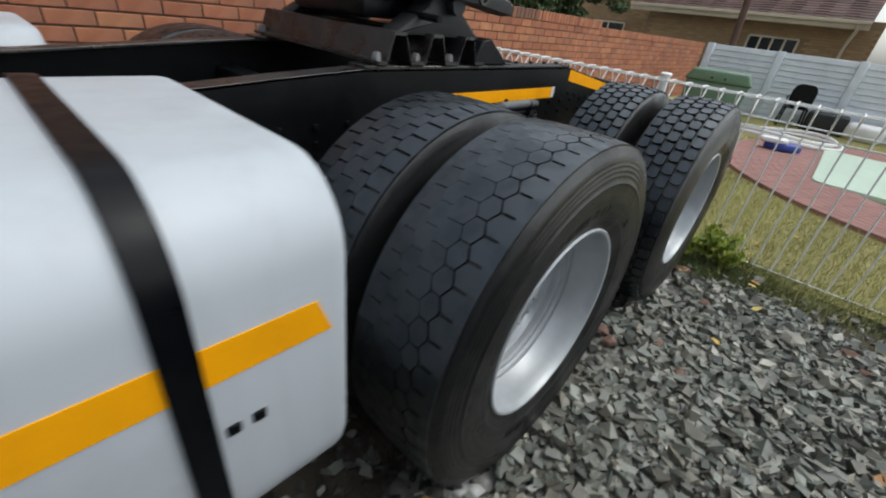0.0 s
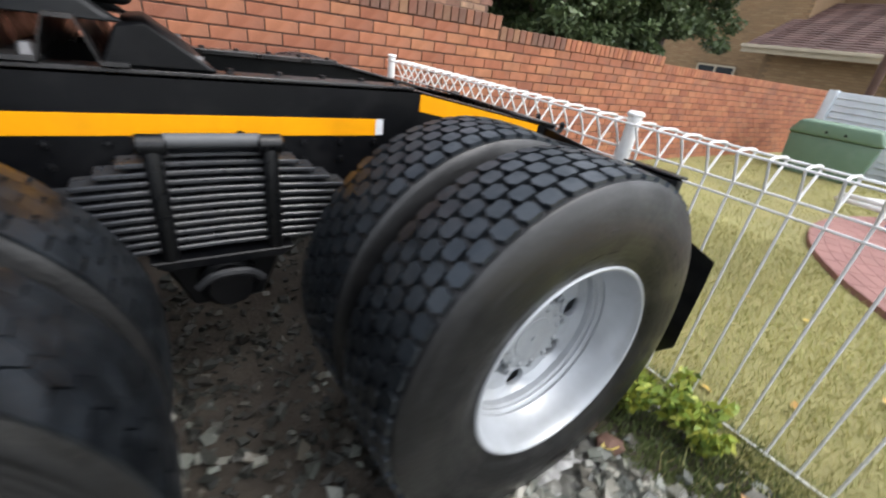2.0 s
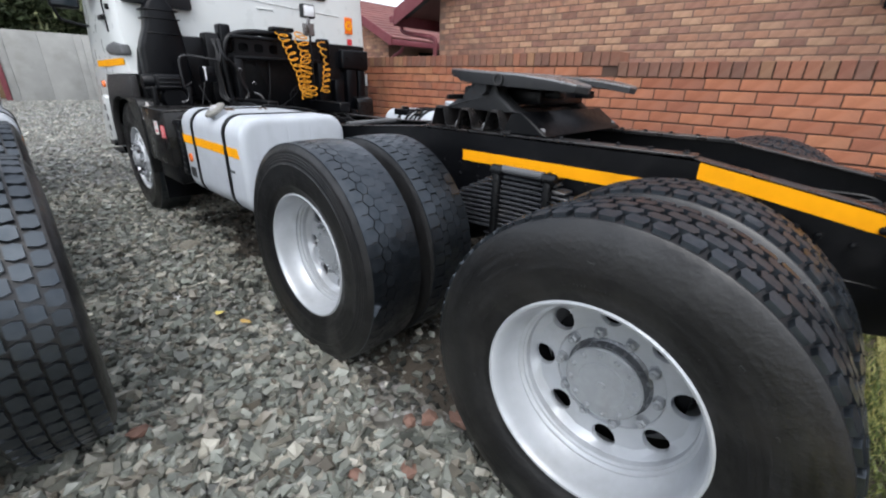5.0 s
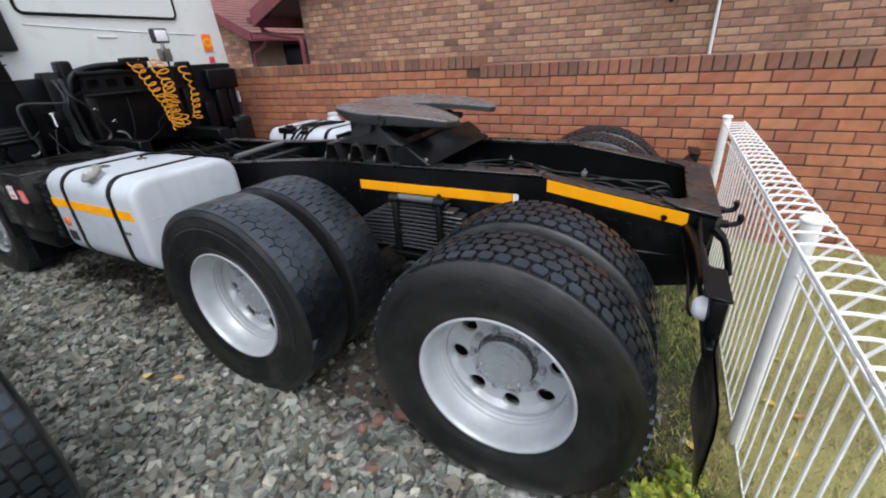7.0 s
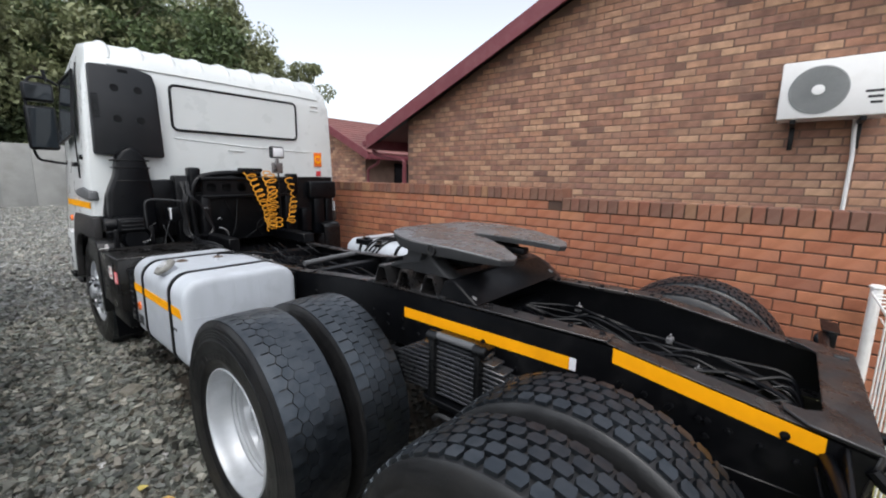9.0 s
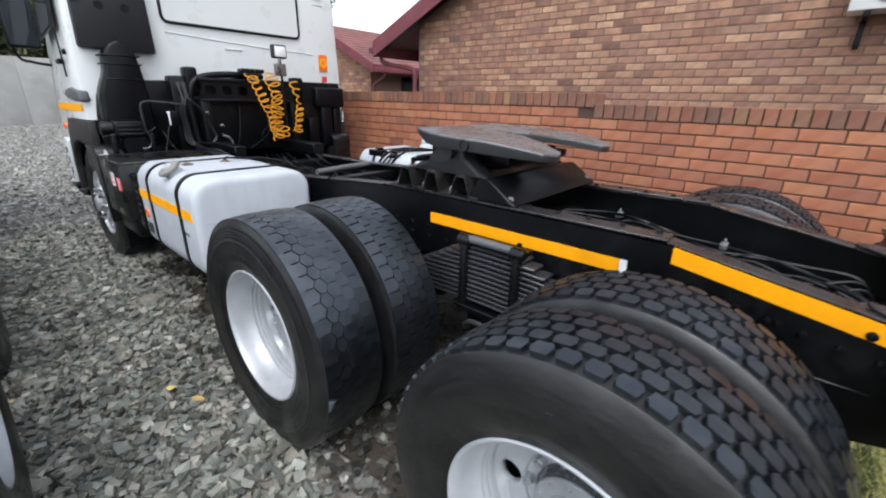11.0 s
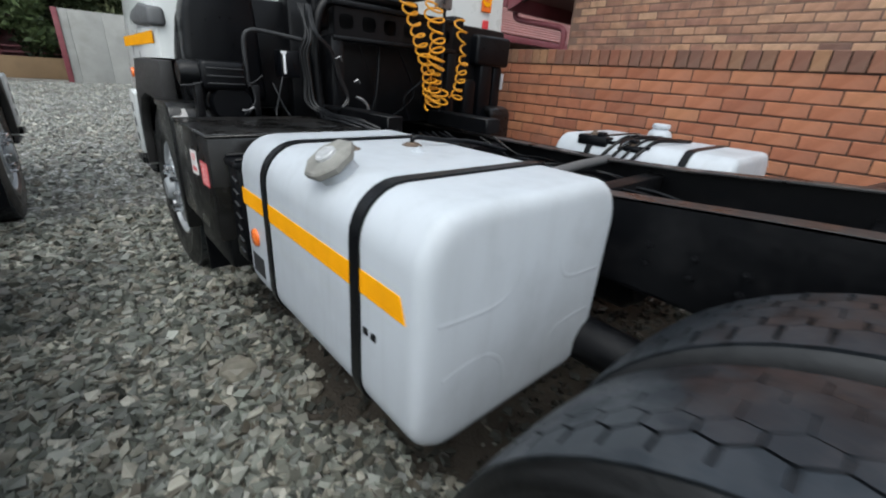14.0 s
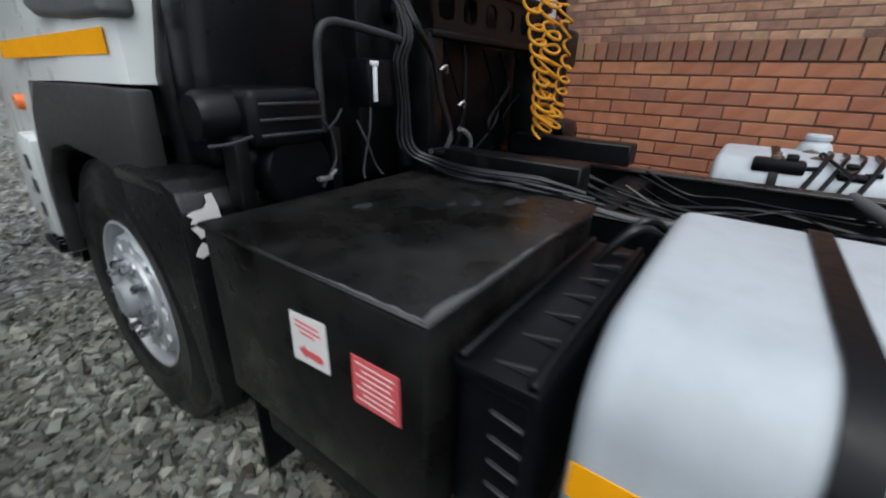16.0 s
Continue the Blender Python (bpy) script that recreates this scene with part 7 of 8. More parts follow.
def far_end():
    y = 27.0
    host = empty("wall_north", "smooth grey sheet wall with upright joints at the far end", "panel wall", kind="structure")
    x = -0.93
    widths = (0.30, 1.15, 1.25)
    for i in range(14):
        w = widths[i % 3]
        bm = bmesh.new()
        box(bm, (x + 0.006, y - 0.03, 0), (x + w - 0.006, y + 0.03, 2.90), 0.008)
        part("panel", bm, CONCRETE, host)
        bm = bmesh.new()
        box(bm, (x + w - 0.02, y - 0.012, 0), (x + w + 0.02, y + 0.028, 2.88))
        part("joint_post", bm, CONCRETE, host)
        x += w
    bm = bmesh.new()
    box(bm, (-1.13, y - 0.1, 0), (-0.94, y + 0.1, 2.92), 0.01)
    tagged(part("gate_post", bm, FASCIA), "maroon painted post at the end of the sheet wall", "gate post", kind="structure")
    # open lean-to beyond the gate
    h = empty("lean_to", "dark maroon open lean-to shed beyond the gate", "shed", pose(-4.6, 30.5, 0))
    bm = bmesh.new()
    box(bm, (-5.2, 1.6, 0), (4.6, 1.75, 2.5))
    part("back_wall", bm, FASCIA, h)
    bm = bmesh.new()
    prism(bm, [(-0.3, 2.52), (1.9, 2.80), (1.9, 2.86), (-0.3, 2.58)], "x", -5.3, 4.7)
    part("roof", bm, ROOFBROWN, h)
    bm = bmesh.new()
    box(bm, (-5.2, 0.02, 0.95), (1.3, 0.10, 2.5), 0.01)
    part("side_sheet", bm, FASCIA, h, "faded maroon sheet")
    for px in (-5.1, -2.0, 1.35, 4.4):
        bm = bmesh.new()
        box(bm, (px - 0.09, -0.02, 0), (px + 0.09, 0.16, 2.52), 0.01)
        part("post", bm, FASCIA, h)
    for z in (1.05, 1.30):
        bm = bmesh.new()
        box(bm, (1.4, 0.03, z), (4.4, 0.09, z + 0.06), 0.006)
        part("rail", bm, FASCIA, h)
    bm = bmesh.new()
    box(bm, (-12.0, 29.4, 0), (-0.9, 29.6, 0.92), 0.02)
    tagged(part("wall_north_low", bm, PLASTER), "low tan plastered wall in front of the lean-to", "wall", kind="structure")


far_end()


# ---- fence and back yard ----
def wire_fence():
    fy = -0.905
    h = empty("wire_fence", "white roll-top welded wire fence on white round posts", "fence", pose(0, fy, 0))
    top, joint, w = 1.038, 0.919, 0.070
    posts = (1.60, -0.653, -2.93, -5.2)
    bm = bmesh.new()
    tube(bm, bend([(0, 0, joint), (0, w * 0.55, joint + (top - joint) * 0.52), (0, w, top - 0.014), (0, w * 0.86, top - 0.002), (0, 0, top + 0.002), (0, -w * 0.86, top - 0.002), (0, -w, top - 0.014), (0, -w * 0.55, joint + (top - joint) * 0.52), (0, 0, joint)], 3), 0.0052, 6)
    tube(bm, [(0, 0, 0.0), (0, 0, joint * 0.5), (0, 0, joint + 0.006)], 0.0054, 6)
    first = None
    x = 1.59
    while x > -5.2:
        if min(abs(x - p) for p in posts) > 0.02:
            if first is None:
                first = part("bar", bm, FENCE, h, m=pose(x, 0, 0))
            else:
                again(first, h, pose(x, 0, 0))
        x -= 0.1
    for y, z in ((w, top - 0.010), (-w, top - 0.010), (0.006, joint), (0.006, 0.866), (0.006, 0.03)):
        bm = bmesh.new()
        tube(bm, [(1.65, y, z), (-1.8, y, z + 0.002), (-5.3, y, z)], 0.0046, 6)
        part("line_wire", bm, FENCE, h)
    for px in posts:
        bm = bmesh.new()
        r = Matrix.Translation((px, 0.05 if px > 0 else 0.006, 0)) @ Matrix.Rotation(radians(-90), 4, "Y")
        lathe(bm, [(0.0, 0.029), (1.062, 0.029)], 20, r)
        lathe(bm, [(1.055, 0.031), (1.06, 0.037), (1.068, 0.037), (1.076, 0.028), (1.078, 0.0)], 20, r)
        part("post", bm, FENCE, h, "white round steel post with a flat cap")


wire_fence()


def pool():
    cx, cy, R = -3.3, -4.95, 2.7
    host = empty("pool_paving", "round red brick paving round the pool", "paving", pose(cx, cy, 0.02), kind="structure")
    bm = bmesh.new()
    lathe(bm, [(0, 1.6), (0.043, 1.6), (0.043, R), (-0.05, R)], 90, Matrix.Rotation(radians(-90), 4, "Y"))
    part("bed", bm, PAVER["object"], host)
    t = bmesh.new()
    box(t, (-0.108, -0.052, 0), (0.108, 0.052, 0.046), 0.004, 1)
    bmesh.ops.triangulate(t, faces=t.faces[:])
    t.verts.index_update()
    v = np.array([p.co[:] for p in t.verts])
    f = np.array([[q.index for q in p.verts] for p in t.faces])
    t.free()
    spots, r = [], R - 0.06
    while r > 1.75:
        n = int(2 * math.pi * r / 0.222)
        for i in range(n):
            a = 2 * math.pi * (i + 0.5 * (int(r / 0.11) % 2)) / n
            spots.append((r * math.cos(a), r * math.sin(a), a + math.pi / 2))
        r -= 0.11
    s = np.array(spots)
    c, sn = np.cos(s[:, 2])[:, None], np.sin(s[:, 2])[:, None]
    vs = np.stack([s[:, :1] + v[None, :, 0] * c - v[None, :, 1] * sn, s[:, 1:2] + v[None, :, 0] * sn + v[None, :, 1] * c, np.broadcast_to(v[None, :, 2], (len(s), len(v)))], -1)
    fs = np.arange(len(s))[:, None, None] * len(v) + f[None]
    tagged(soup("pavers", vs.reshape(-1, 3), fs.reshape(-1, 3), PAVER["island"], host), kind="stuff")
    bm = bmesh.new()
    prism(bm, [(a - 0.0, b) for a, b in round_rect(3.4, 2.6, 0.12, 5)], "z", 0.02, 0.085, 0.012, 2)
    tagged(part("pool_cover", bm, WATER, m=pose(-3.4, -5.2, 0)), "pale green stretched pool cover", "pool cover")
    bm = bmesh.new()
    loop = [(0.95 * math.cos(a) * (1 + 0.06 * math.sin(3 * a)), 0.42 * math.sin(a), 0.02 + 0.03 * math.sin(2 * a)) for a in np.linspace(0, 2 * math.pi, 60, endpoint=False)]
    tube(bm, loop, 0.026, 8, closed=True)
    tube(bm, [(p[0] * 0.93 + 0.05, p[1] * 0.9, p[2] + 0.05) for p in loop], 0.024, 8, closed=True)
    tagged(part("pool_hose", bm, ACWHITE, m=pose(-1.12, -6.42, 0.10, 0, 0, 25) @ Matrix.Diagonal((0.85, 0.85, 1.2, 1))), "white ribbed pool hose lying in loops", "hose")
    bm = bmesh.new()
    prism(bm, [(-0.22, -0.12), (0.2, -0.15), (0.26, 0.02), (0.05, 0.14), (-0.2, 0.1)], "z", 0.0, 0.10, 0.03, 2)
    cl = tagged(part("pool_cleaner", bm, BLUE, m=pose(-1.24, -5.48, 0.075, 0, 0, 20)), "blue and white pool cleaner on the paving", "pool cleaner")
    bm = bmesh.new()
    prism(bm, [(-0.05, -0.1), (0.3, -0.1), (0.34, 0.05), (0.0, 0.12)], "z", 0.09, 0.15, 0.02, 2)
    part("top", bm, ACWHITE, cl, "white plastic top")


pool()


def slat_wall():
    y = -9.4
    h = empty("wall_south", "white painted slatted concrete fence across the yard", "fence", kind="structure")
    for i in range(8):
        x = 1.08 - 1.345 * i
        bm = bmesh.new()
        box(bm, (x - 0.07, y - 0.07, 0), (x + 0.07, y + 0.07, 1.345), 0.012)
        part("post", bm, WHITEPANEL, h)
        for k in range(12):
            z = 0.02 + 0.109 * k
            bm = bmesh.new()
            prism(bm, [(y - 0.03, z), (y + 0.035, z), (y + 0.015, z + 0.109), (y - 0.02, z + 0.109)], "x", x - 1.275, x - 0.07, 0.006, 1)
            part("slat", bm, WHITEPANEL, h)


slat_wall()


def yard_things():
    b = empty("storage_box", "green plastic garden storage box with a sloping lid", "storage box", pose(0.47, -8.42, 0.02, 0, 0, 8))
    bm = bmesh.new()
    prism(bm, [(-0.52, 0.0), (0.52, 0.0), (0.58, 0.62), (-0.58, 0.62)], "y", -0.36, 0.36, 0.03, 2)
    part("body", bm, GREENBOX, b)
    bm = bmesh.new()
    prism(bm, [(-0.62, 0.62), (0.62, 0.62), (0.50, 0.84), (-0.50, 0.84)], "y", -0.40, 0.40, 0.04, 3)
    part("lid", bm, GREENBOX, b)
    for x in (-0.12, 0.12):
        bm = bmesh.new()
        lathe(bm, [(0, 0.022), (0.004, 0.02), (0.004, 0)], 12, Matrix.Translation((x, 0.40, 0.70)) @ Matrix.Rotation(radians(90), 4, "Z"))
        part("vent", bm, PLASTIC, b)
    c = empty("garden_chair", "black plastic garden chair by the white fence", "chair", pose(-0.95, -8.95, 0.02, 0, 0, 190) @ Matrix.Diagonal((0.8, 0.8, 0.88, 1)))
    bm = bmesh.new()
    box(bm, (-0.25, -0.24, 0.40), (0.25, 0.24, 0.44), 0.015)
    part("seat", bm, PLASTIC, c)
    bm = bmesh.new()
    prism(bm, [(a, 0.68 + b2) for a, b2 in round_rect(0.50, 0.50, 0.16, 6)], "y", -0.27, -0.235, 0.008, 1)
    part("backrest", bm, PLASTIC, c)
    for x in (-0.22, 0.22):
        for y in (-0.22, 0.22):
            bm = bmesh.new()
            tube(bm, [(x, y, 0.41), (x * 1.15, y * 1.15, 0.0)], 0.022, 8)
            part("leg", bm, PLASTIC, c)
        bm = bmesh.new()
        tube(bm, bend([(x, -0.24, 0.64), (x * 1.1, 0.0, 0.65), (x * 1.1, 0.2, 0.62), (x, 0.22, 0.42)], 5), 0.018, 8)
        part("armrest", bm, PLASTIC, c)
    bm = bmesh.new()
    box(bm, (-0.33, -0.24, 0), (0.33, 0.24, 0.37), 0.05, 3)
    tagged(part("planter_tub", bm, GREYPLASTIC, m=pose(-1.52, -9.05, 0.02)), "grey tub beside the garden chair", "tub")
    bm = bmesh.new()
    prism(bm, [(-0.27, -0.2), (0.27, -0.25), (0.31, 0.15), (0.0, 0.25), (-0.31, 0.2)], "z", 0, 0.30, 0.1, 3)
    tagged(part("garden_sack", bm, ACWHITE, m=pose(-2.12, -8.95, 0.02)), "white rounded sack on the grass", "sack")
    bm = bmesh.new()
    tube(bm, [(0, 0, 0), (0.22, 0.03, 5.5)], 0.085, 14)
    tagged(part("utility_pole", bm, POLEWOOD, m=pose(1.19, -12.2, 0)), "brown wooden utility pole beyond the fence", "pole")


yard_things()


ROOF_END = -1.3


def neighbour():
    h = empty("neighbour_house", "ochre plastered house with a brown tiled roof and cream eave", "house")
    y0, xr, ez = -15.5, 5.4, 2.28
    bm = bmesh.new()
    box(bm, (-1.6, y0 - 4.2, 0), (xr - 0.5, y0, ez + 0.1))
    part("wall", bm, PLASTER, h)
    bm = bmesh.new()
    box(bm, (xr - 0.45, y0 - 7.5, 0), (xr + 9, y0 - 2.0, 6.5))
    box(bm, (0.5, y0 - 7.5, 0), (xr - 0.46, y0 - 4.3, 6.5))
    part("wall", bm, PLASTER, h, "taller ochre brick wall")
    bm = bmesh.new()
    prism(bm, [(y0 + 0.6, ez), (y0 - 3.8, ez + 1.75), (y0 - 3.8, ez + 1.77), (y0 + 0.6, ez + 0.02)], "x", ROOF_END, xr)
    slope = part("roof", bm, ROOFBROWN, h, "brown tiled roof slope")
    t = brick_template(0.222, 0.024, 0.066)
    places = []
    for x0, x1, y, z0, z1 in ((-1.6, xr - 0.5, y0, 0.9, ez), (xr - 0.45, xr + 7.0, y0 - 2.0, 0.9, 6.4)):
        for c in range(int((z1 - z0) / 0.077)):
            for i in range(int((x1 - x0) / 0.232) - 1):
                x, z = x0 + 0.232 * (i + 0.5 * (c % 2)), z0 + 0.077 * c
                if not (y == y0 and -0.1 < x + 0.1 < 1.75 and z < 1.8) and not (y < y0 and 6.25 < x < 7.95 and z < 1.76):
                    places.append((x, y, z))
    lay(h, "brick", places, t, lambda p: False, (OCHRE, OCHRE))
    bm = bmesh.new()
    rows = 22
    for i in range(rows):
        u0, u1 = i / rows, (i + 1) / rows + 0.01
        a, b = y0 + 0.6 - 4.4 * u0, y0 + 0.6 - 4.4 * u1
        z0, z1 = ez + 0.02 + 1.75 * u0, ez + 0.02 + 1.75 * u1
        for k in range(int((xr - ROOF_END) / 0.35)):
            x = ROOF_END + k * 0.35
            prism(bm, [(a, z0 + 0.02), (b, z1), (b, z1 + 0.03), (a, z0 + 0.055 + 0.02 * (k % 2))], "x", x, x + 0.345)
    tagged(part("tiles", bm, ROOFBROWN, slope, "brown roof tiles in lapped rows"), kind="stuff")
    bm = bmesh.new()
    box(bm, (ROOF_END, y0 + 0.58, ez - 0.16), (xr, y0 + 0.63, ez + 0.06), 0.005)
    box(bm, (ROOF_END, y0 + 0.63, ez - 0.03), (xr, y0 + 0.73, ez + 0.06), 0.008)
    part("fascia", bm, CREAM, h, "cream painted fascia and gutter")
    bm = bmesh.new()
    tube(bm, bend([(-1.05, y0 + 0.66, ez - 0.05), (-1.05, y0 + 0.6, ez - 0.2), (-0.95, y0 + 0.08, ez - 0.62), (-0.94, y0 + 0.06, 0.9)], 5), 0.045, 10)
    part("downpipe", bm, CREAM, h, "cream downpipe below the gutter")
    for x, w in ((0.83, 0.67),):
        bm = bmesh.new()
        box(bm, (x - w, y0 - 0.02, 0.95), (x + w, y0 + 0.012, 1.74))
        wd = part("window", bm, GLASS, h, "dark window with cream frame bars")
        bm = bmesh.new()
        for k in range(5):
            xx = x - w + k * w / 2
            box(bm, (xx - 0.03, y0 + 0.005, 0.95), (xx + 0.03, y0 + 0.04, 1.74), 0.004)
        for z in (0.95, 1.74):
            box(bm, (x - w, y0 + 0.006, z - 0.03), (x + w, y0 + 0.038, z + 0.03), 0.004)
        part("frame", bm, CREAM, wd)
    bm = bmesh.new()
    box(bm, (6.5, y0 - 2.01, 1.0), (7.9, y0 - 1.98, 1.70))
    wd = part("window", bm, GLASS, h)
    bm = bmesh.new()
    for xx in (6.5, 7.2, 7.9):
        box(bm, (xx - 0.03, y0 - 1.985, 1.0), (xx + 0.03, y0 - 1.95, 1.70), 0.004)
    box(bm, (6.5, y0 - 1.984, 1.67), (7.9, y0 - 1.952, 1.73), 0.004)
    part("frame", bm, CREAM, wd)


neighbour()


# ---- plants ----
def leaves(centres, radii, per, size, seed, squash=0.75, corners=4):
    """Leaf blades scattered through clumps: vertices and faces, four-cornered or, far off, three-cornered."""
    g = np.random.default_rng(seed)
    c = np.repeat(np.array(centres), per, 0)
    r = np.repeat(np.array(radii), per)
    n = len(c)
    d = g.normal(size=(n, 3))
    d /= np.linalg.norm(d, axis=1)[:, None]
    p = c + d * (r * g.uniform(0.25, 1.0, n) ** 0.6)[:, None] * np.array([1, 1, squash])
    a = g.normal(size=(n, 3))
    a /= np.linalg.norm(a, axis=1)[:, None]
    b = np.cross(a, g.normal(size=(n, 3)))
    b /= np.linalg.norm(b, axis=1)[:, None]
    s = (size * g.uniform(0.6, 1.3, n))[:, None]
    blade = [p - a * s, p + b * s * 0.45, p + a * s, p - b * s * 0.45] if corners == 4 else [p - a * s, p + b * s * 0.8, p + a * s]
    return np.stack(blade, 1).reshape(-1, 3), np.arange(corners * n).reshape(-1, corners)


def tree(x, y, height, spread_r, seed, leaf, size, clumps, per, label, base=0.35):
    g = random.Random(seed)
    t = empty("tree", label, "tree", pose(x, y, 0))
    bm = bmesh.new()
    tips = []

    def limb(p, q, r0, r1):
        mid = p.lerp(q, 0.5) + Vector((g.uniform(-1, 1), g.uniform(-1, 1), 0)) * (q - p).length * 0.08
        pts = bend([p, mid, q], 4)
        k, rings = 8, len(pts)
        vs = []
        for i, c in enumerate(pts):
            d = (pts[min(i + 1, rings - 1)] - pts[max(i - 1, 0)]).normalized()
            s1 = d.orthogonal().normalized()
            s2 = d.cross(s1)
            r = r0 + (r1 - r0) * i / (rings - 1)
            vs += [c + (s1 * math.cos(2 * math.pi * j / k) + s2 * math.sin(2 * math.pi * j / k)) * r for j in range(k)]
        add(bm, vs, [(i * k + j, i * k + (j + 1) % k, i * k + k + (j + 1) % k, i * k + k + j) for i in range(rings - 1) for j in range(k)])
    R = height * 0.022
    fork = Vector((g.uniform(-0.3, 0.3), g.uniform(-0.3, 0.3), height * base))
    limb(Vector((0, 0, -0.1)), fork, R, R * 0.7)
    for i in range(7):
        a = 2 * math.pi * i / 7 + g.uniform(-0.3, 0.3)
        q = fork + Vector((math.cos(a) * spread_r * g.uniform(0.3, 0.65), math.sin(a) * spread_r * g.uniform(0.3, 0.65), height * g.uniform(0.2, 0.5)))
        limb(fork, q, R * 0.5, R * 0.22)
        for _ in range(4):
            e = q + Vector((g.uniform(-1, 1) * spread_r * 0.5, g.uniform(-1, 1) * spread_r * 0.5, g.uniform(-0.06, 0.2) * height))
            limb(q, e, R * 0.2, R * 0.06)
            tips.append(e)
    part("trunk", bm, BARK, t, "grey tapering trunk with limbs")
    cs, rs = [], []
    for i in range(clumps):
        e = tips[i % len(tips)]
        cs.append((e.x + g.uniform(-1, 1) * spread_r * 0.28, e.y + g.uniform(-1, 1) * spread_r * 0.28, e.z + g.uniform(-0.22, 0.08) * height))
        rs.append(spread_r * g.uniform(0.14, 0.30))
    v, f = leaves(cs, rs, per, size, seed, corners=3 if y > 20 else 4)
    tagged(soup("crown", v, f, leaf, t), "uneven crown of small leaves", kind="stuff")


for i, (x, y, h, s) in enumerate(((-6.0, 27.5, 12.0, 4.8), (-1.6, 28.0, 12.5, 4.6), (2.8, 28.5, 13.2, 4.8), (7.2, 28.0, 13.8, 4.8), (11.2, 28.5, 14.2, 4.6), (15.2, 30.0, 11.0, 3.8), (0.6, 33, 14.5, 5.0), (5.0, 33, 15, 5.0), (9.5, 33, 15.5, 5.0), (-11.5, 30, 12, 5.0), (18.0, 33, 7.0, 3.4))):
    tree(x, y + 5.0, h * 1.10, s, 20 + i, LEAFGUM if i % 3 else LEAFDARK, 0.19, 240, 190, "tall olive green gum tree beyond the far wall", 0.16)
# trees whose darkened leaves stand for the shaded understory
for i, (x, y, h) in enumerate(((-8.5, 33.2, 7.0), (-5.6, 33.6, 7.6), (-3.0, 33.4, 7.2), (-0.4, 31.5, 7.4), (2.2, 31.8, 6.8), (5.0, 31.5, 7.4), (8.0, 32.0, 6.8))):
    tree(x, y, h, 2.3, 90 + i, LEAFSHADE, 0.16, 200, 140, "dense green tree close behind the far wall, canopy shade put into its leaves", 0.08)
for i, (x, y, h, s, base) in enumerate(((3.95, -4.75, 4.3, 0.95, 0.15), (3.9, -6.55, 4.1, 1.0, 0.15), (5.4, -5.6, 5.6, 1.5, 0.15), (-3.4, -13.2, 4.6, 1.1, 0.12), (4.6, -9.3, 4.4, 1.1, 0.42))):
    tree(x, y, h, s, 60 + i, LEAFDARK, 0.062, 170, 230, "dark green leafy tree beyond the yard wall", base)


def shrub(x, y, h, seed, leaf, label):
    g = random.Random(seed)
    t = empty("shrub", label, "shrub", pose(x, y, 0))
    bm = bmesh.new()
    cs, rs = [], []
    for i in range(9):
        a = g.uniform(0, 6.28)
        q = Vector((math.cos(a) * h * g.uniform(0.15, 0.6), math.sin(a) * h * g.uniform(0.1, 0.35), h * g.uniform(0.45, 1.0)))
        tube(bm, bend([(0, 0, 0), (q.x * 0.4, q.y * 0.4, q.z * 0.6), q], 4), 0.004, 5)
        for u in (0.45, 0.7, 0.9, 1.0):
            cs.append((q.x * u, q.y * u, q.z * (0.15 + 0.85 * u)))
            rs.append(h * 0.16)
    part("stems", bm, BARK, t)
    v, f = leaves(cs, rs, 14, 0.024, seed)
    tagged(soup("foliage", v, f, leaf, t), kind="stuff")


for i, (x, y, h) in enumerate(((-1.22, -0.60, 0.24), (-1.34, -0.66, 0.26), (-1.46, -0.67, 0.19), (-1.12, -0.66, 0.22))):
    shrub(x, y, h, 80 + i, LEAFLIGHT, "small yellow-green shrub at the foot of the fence")


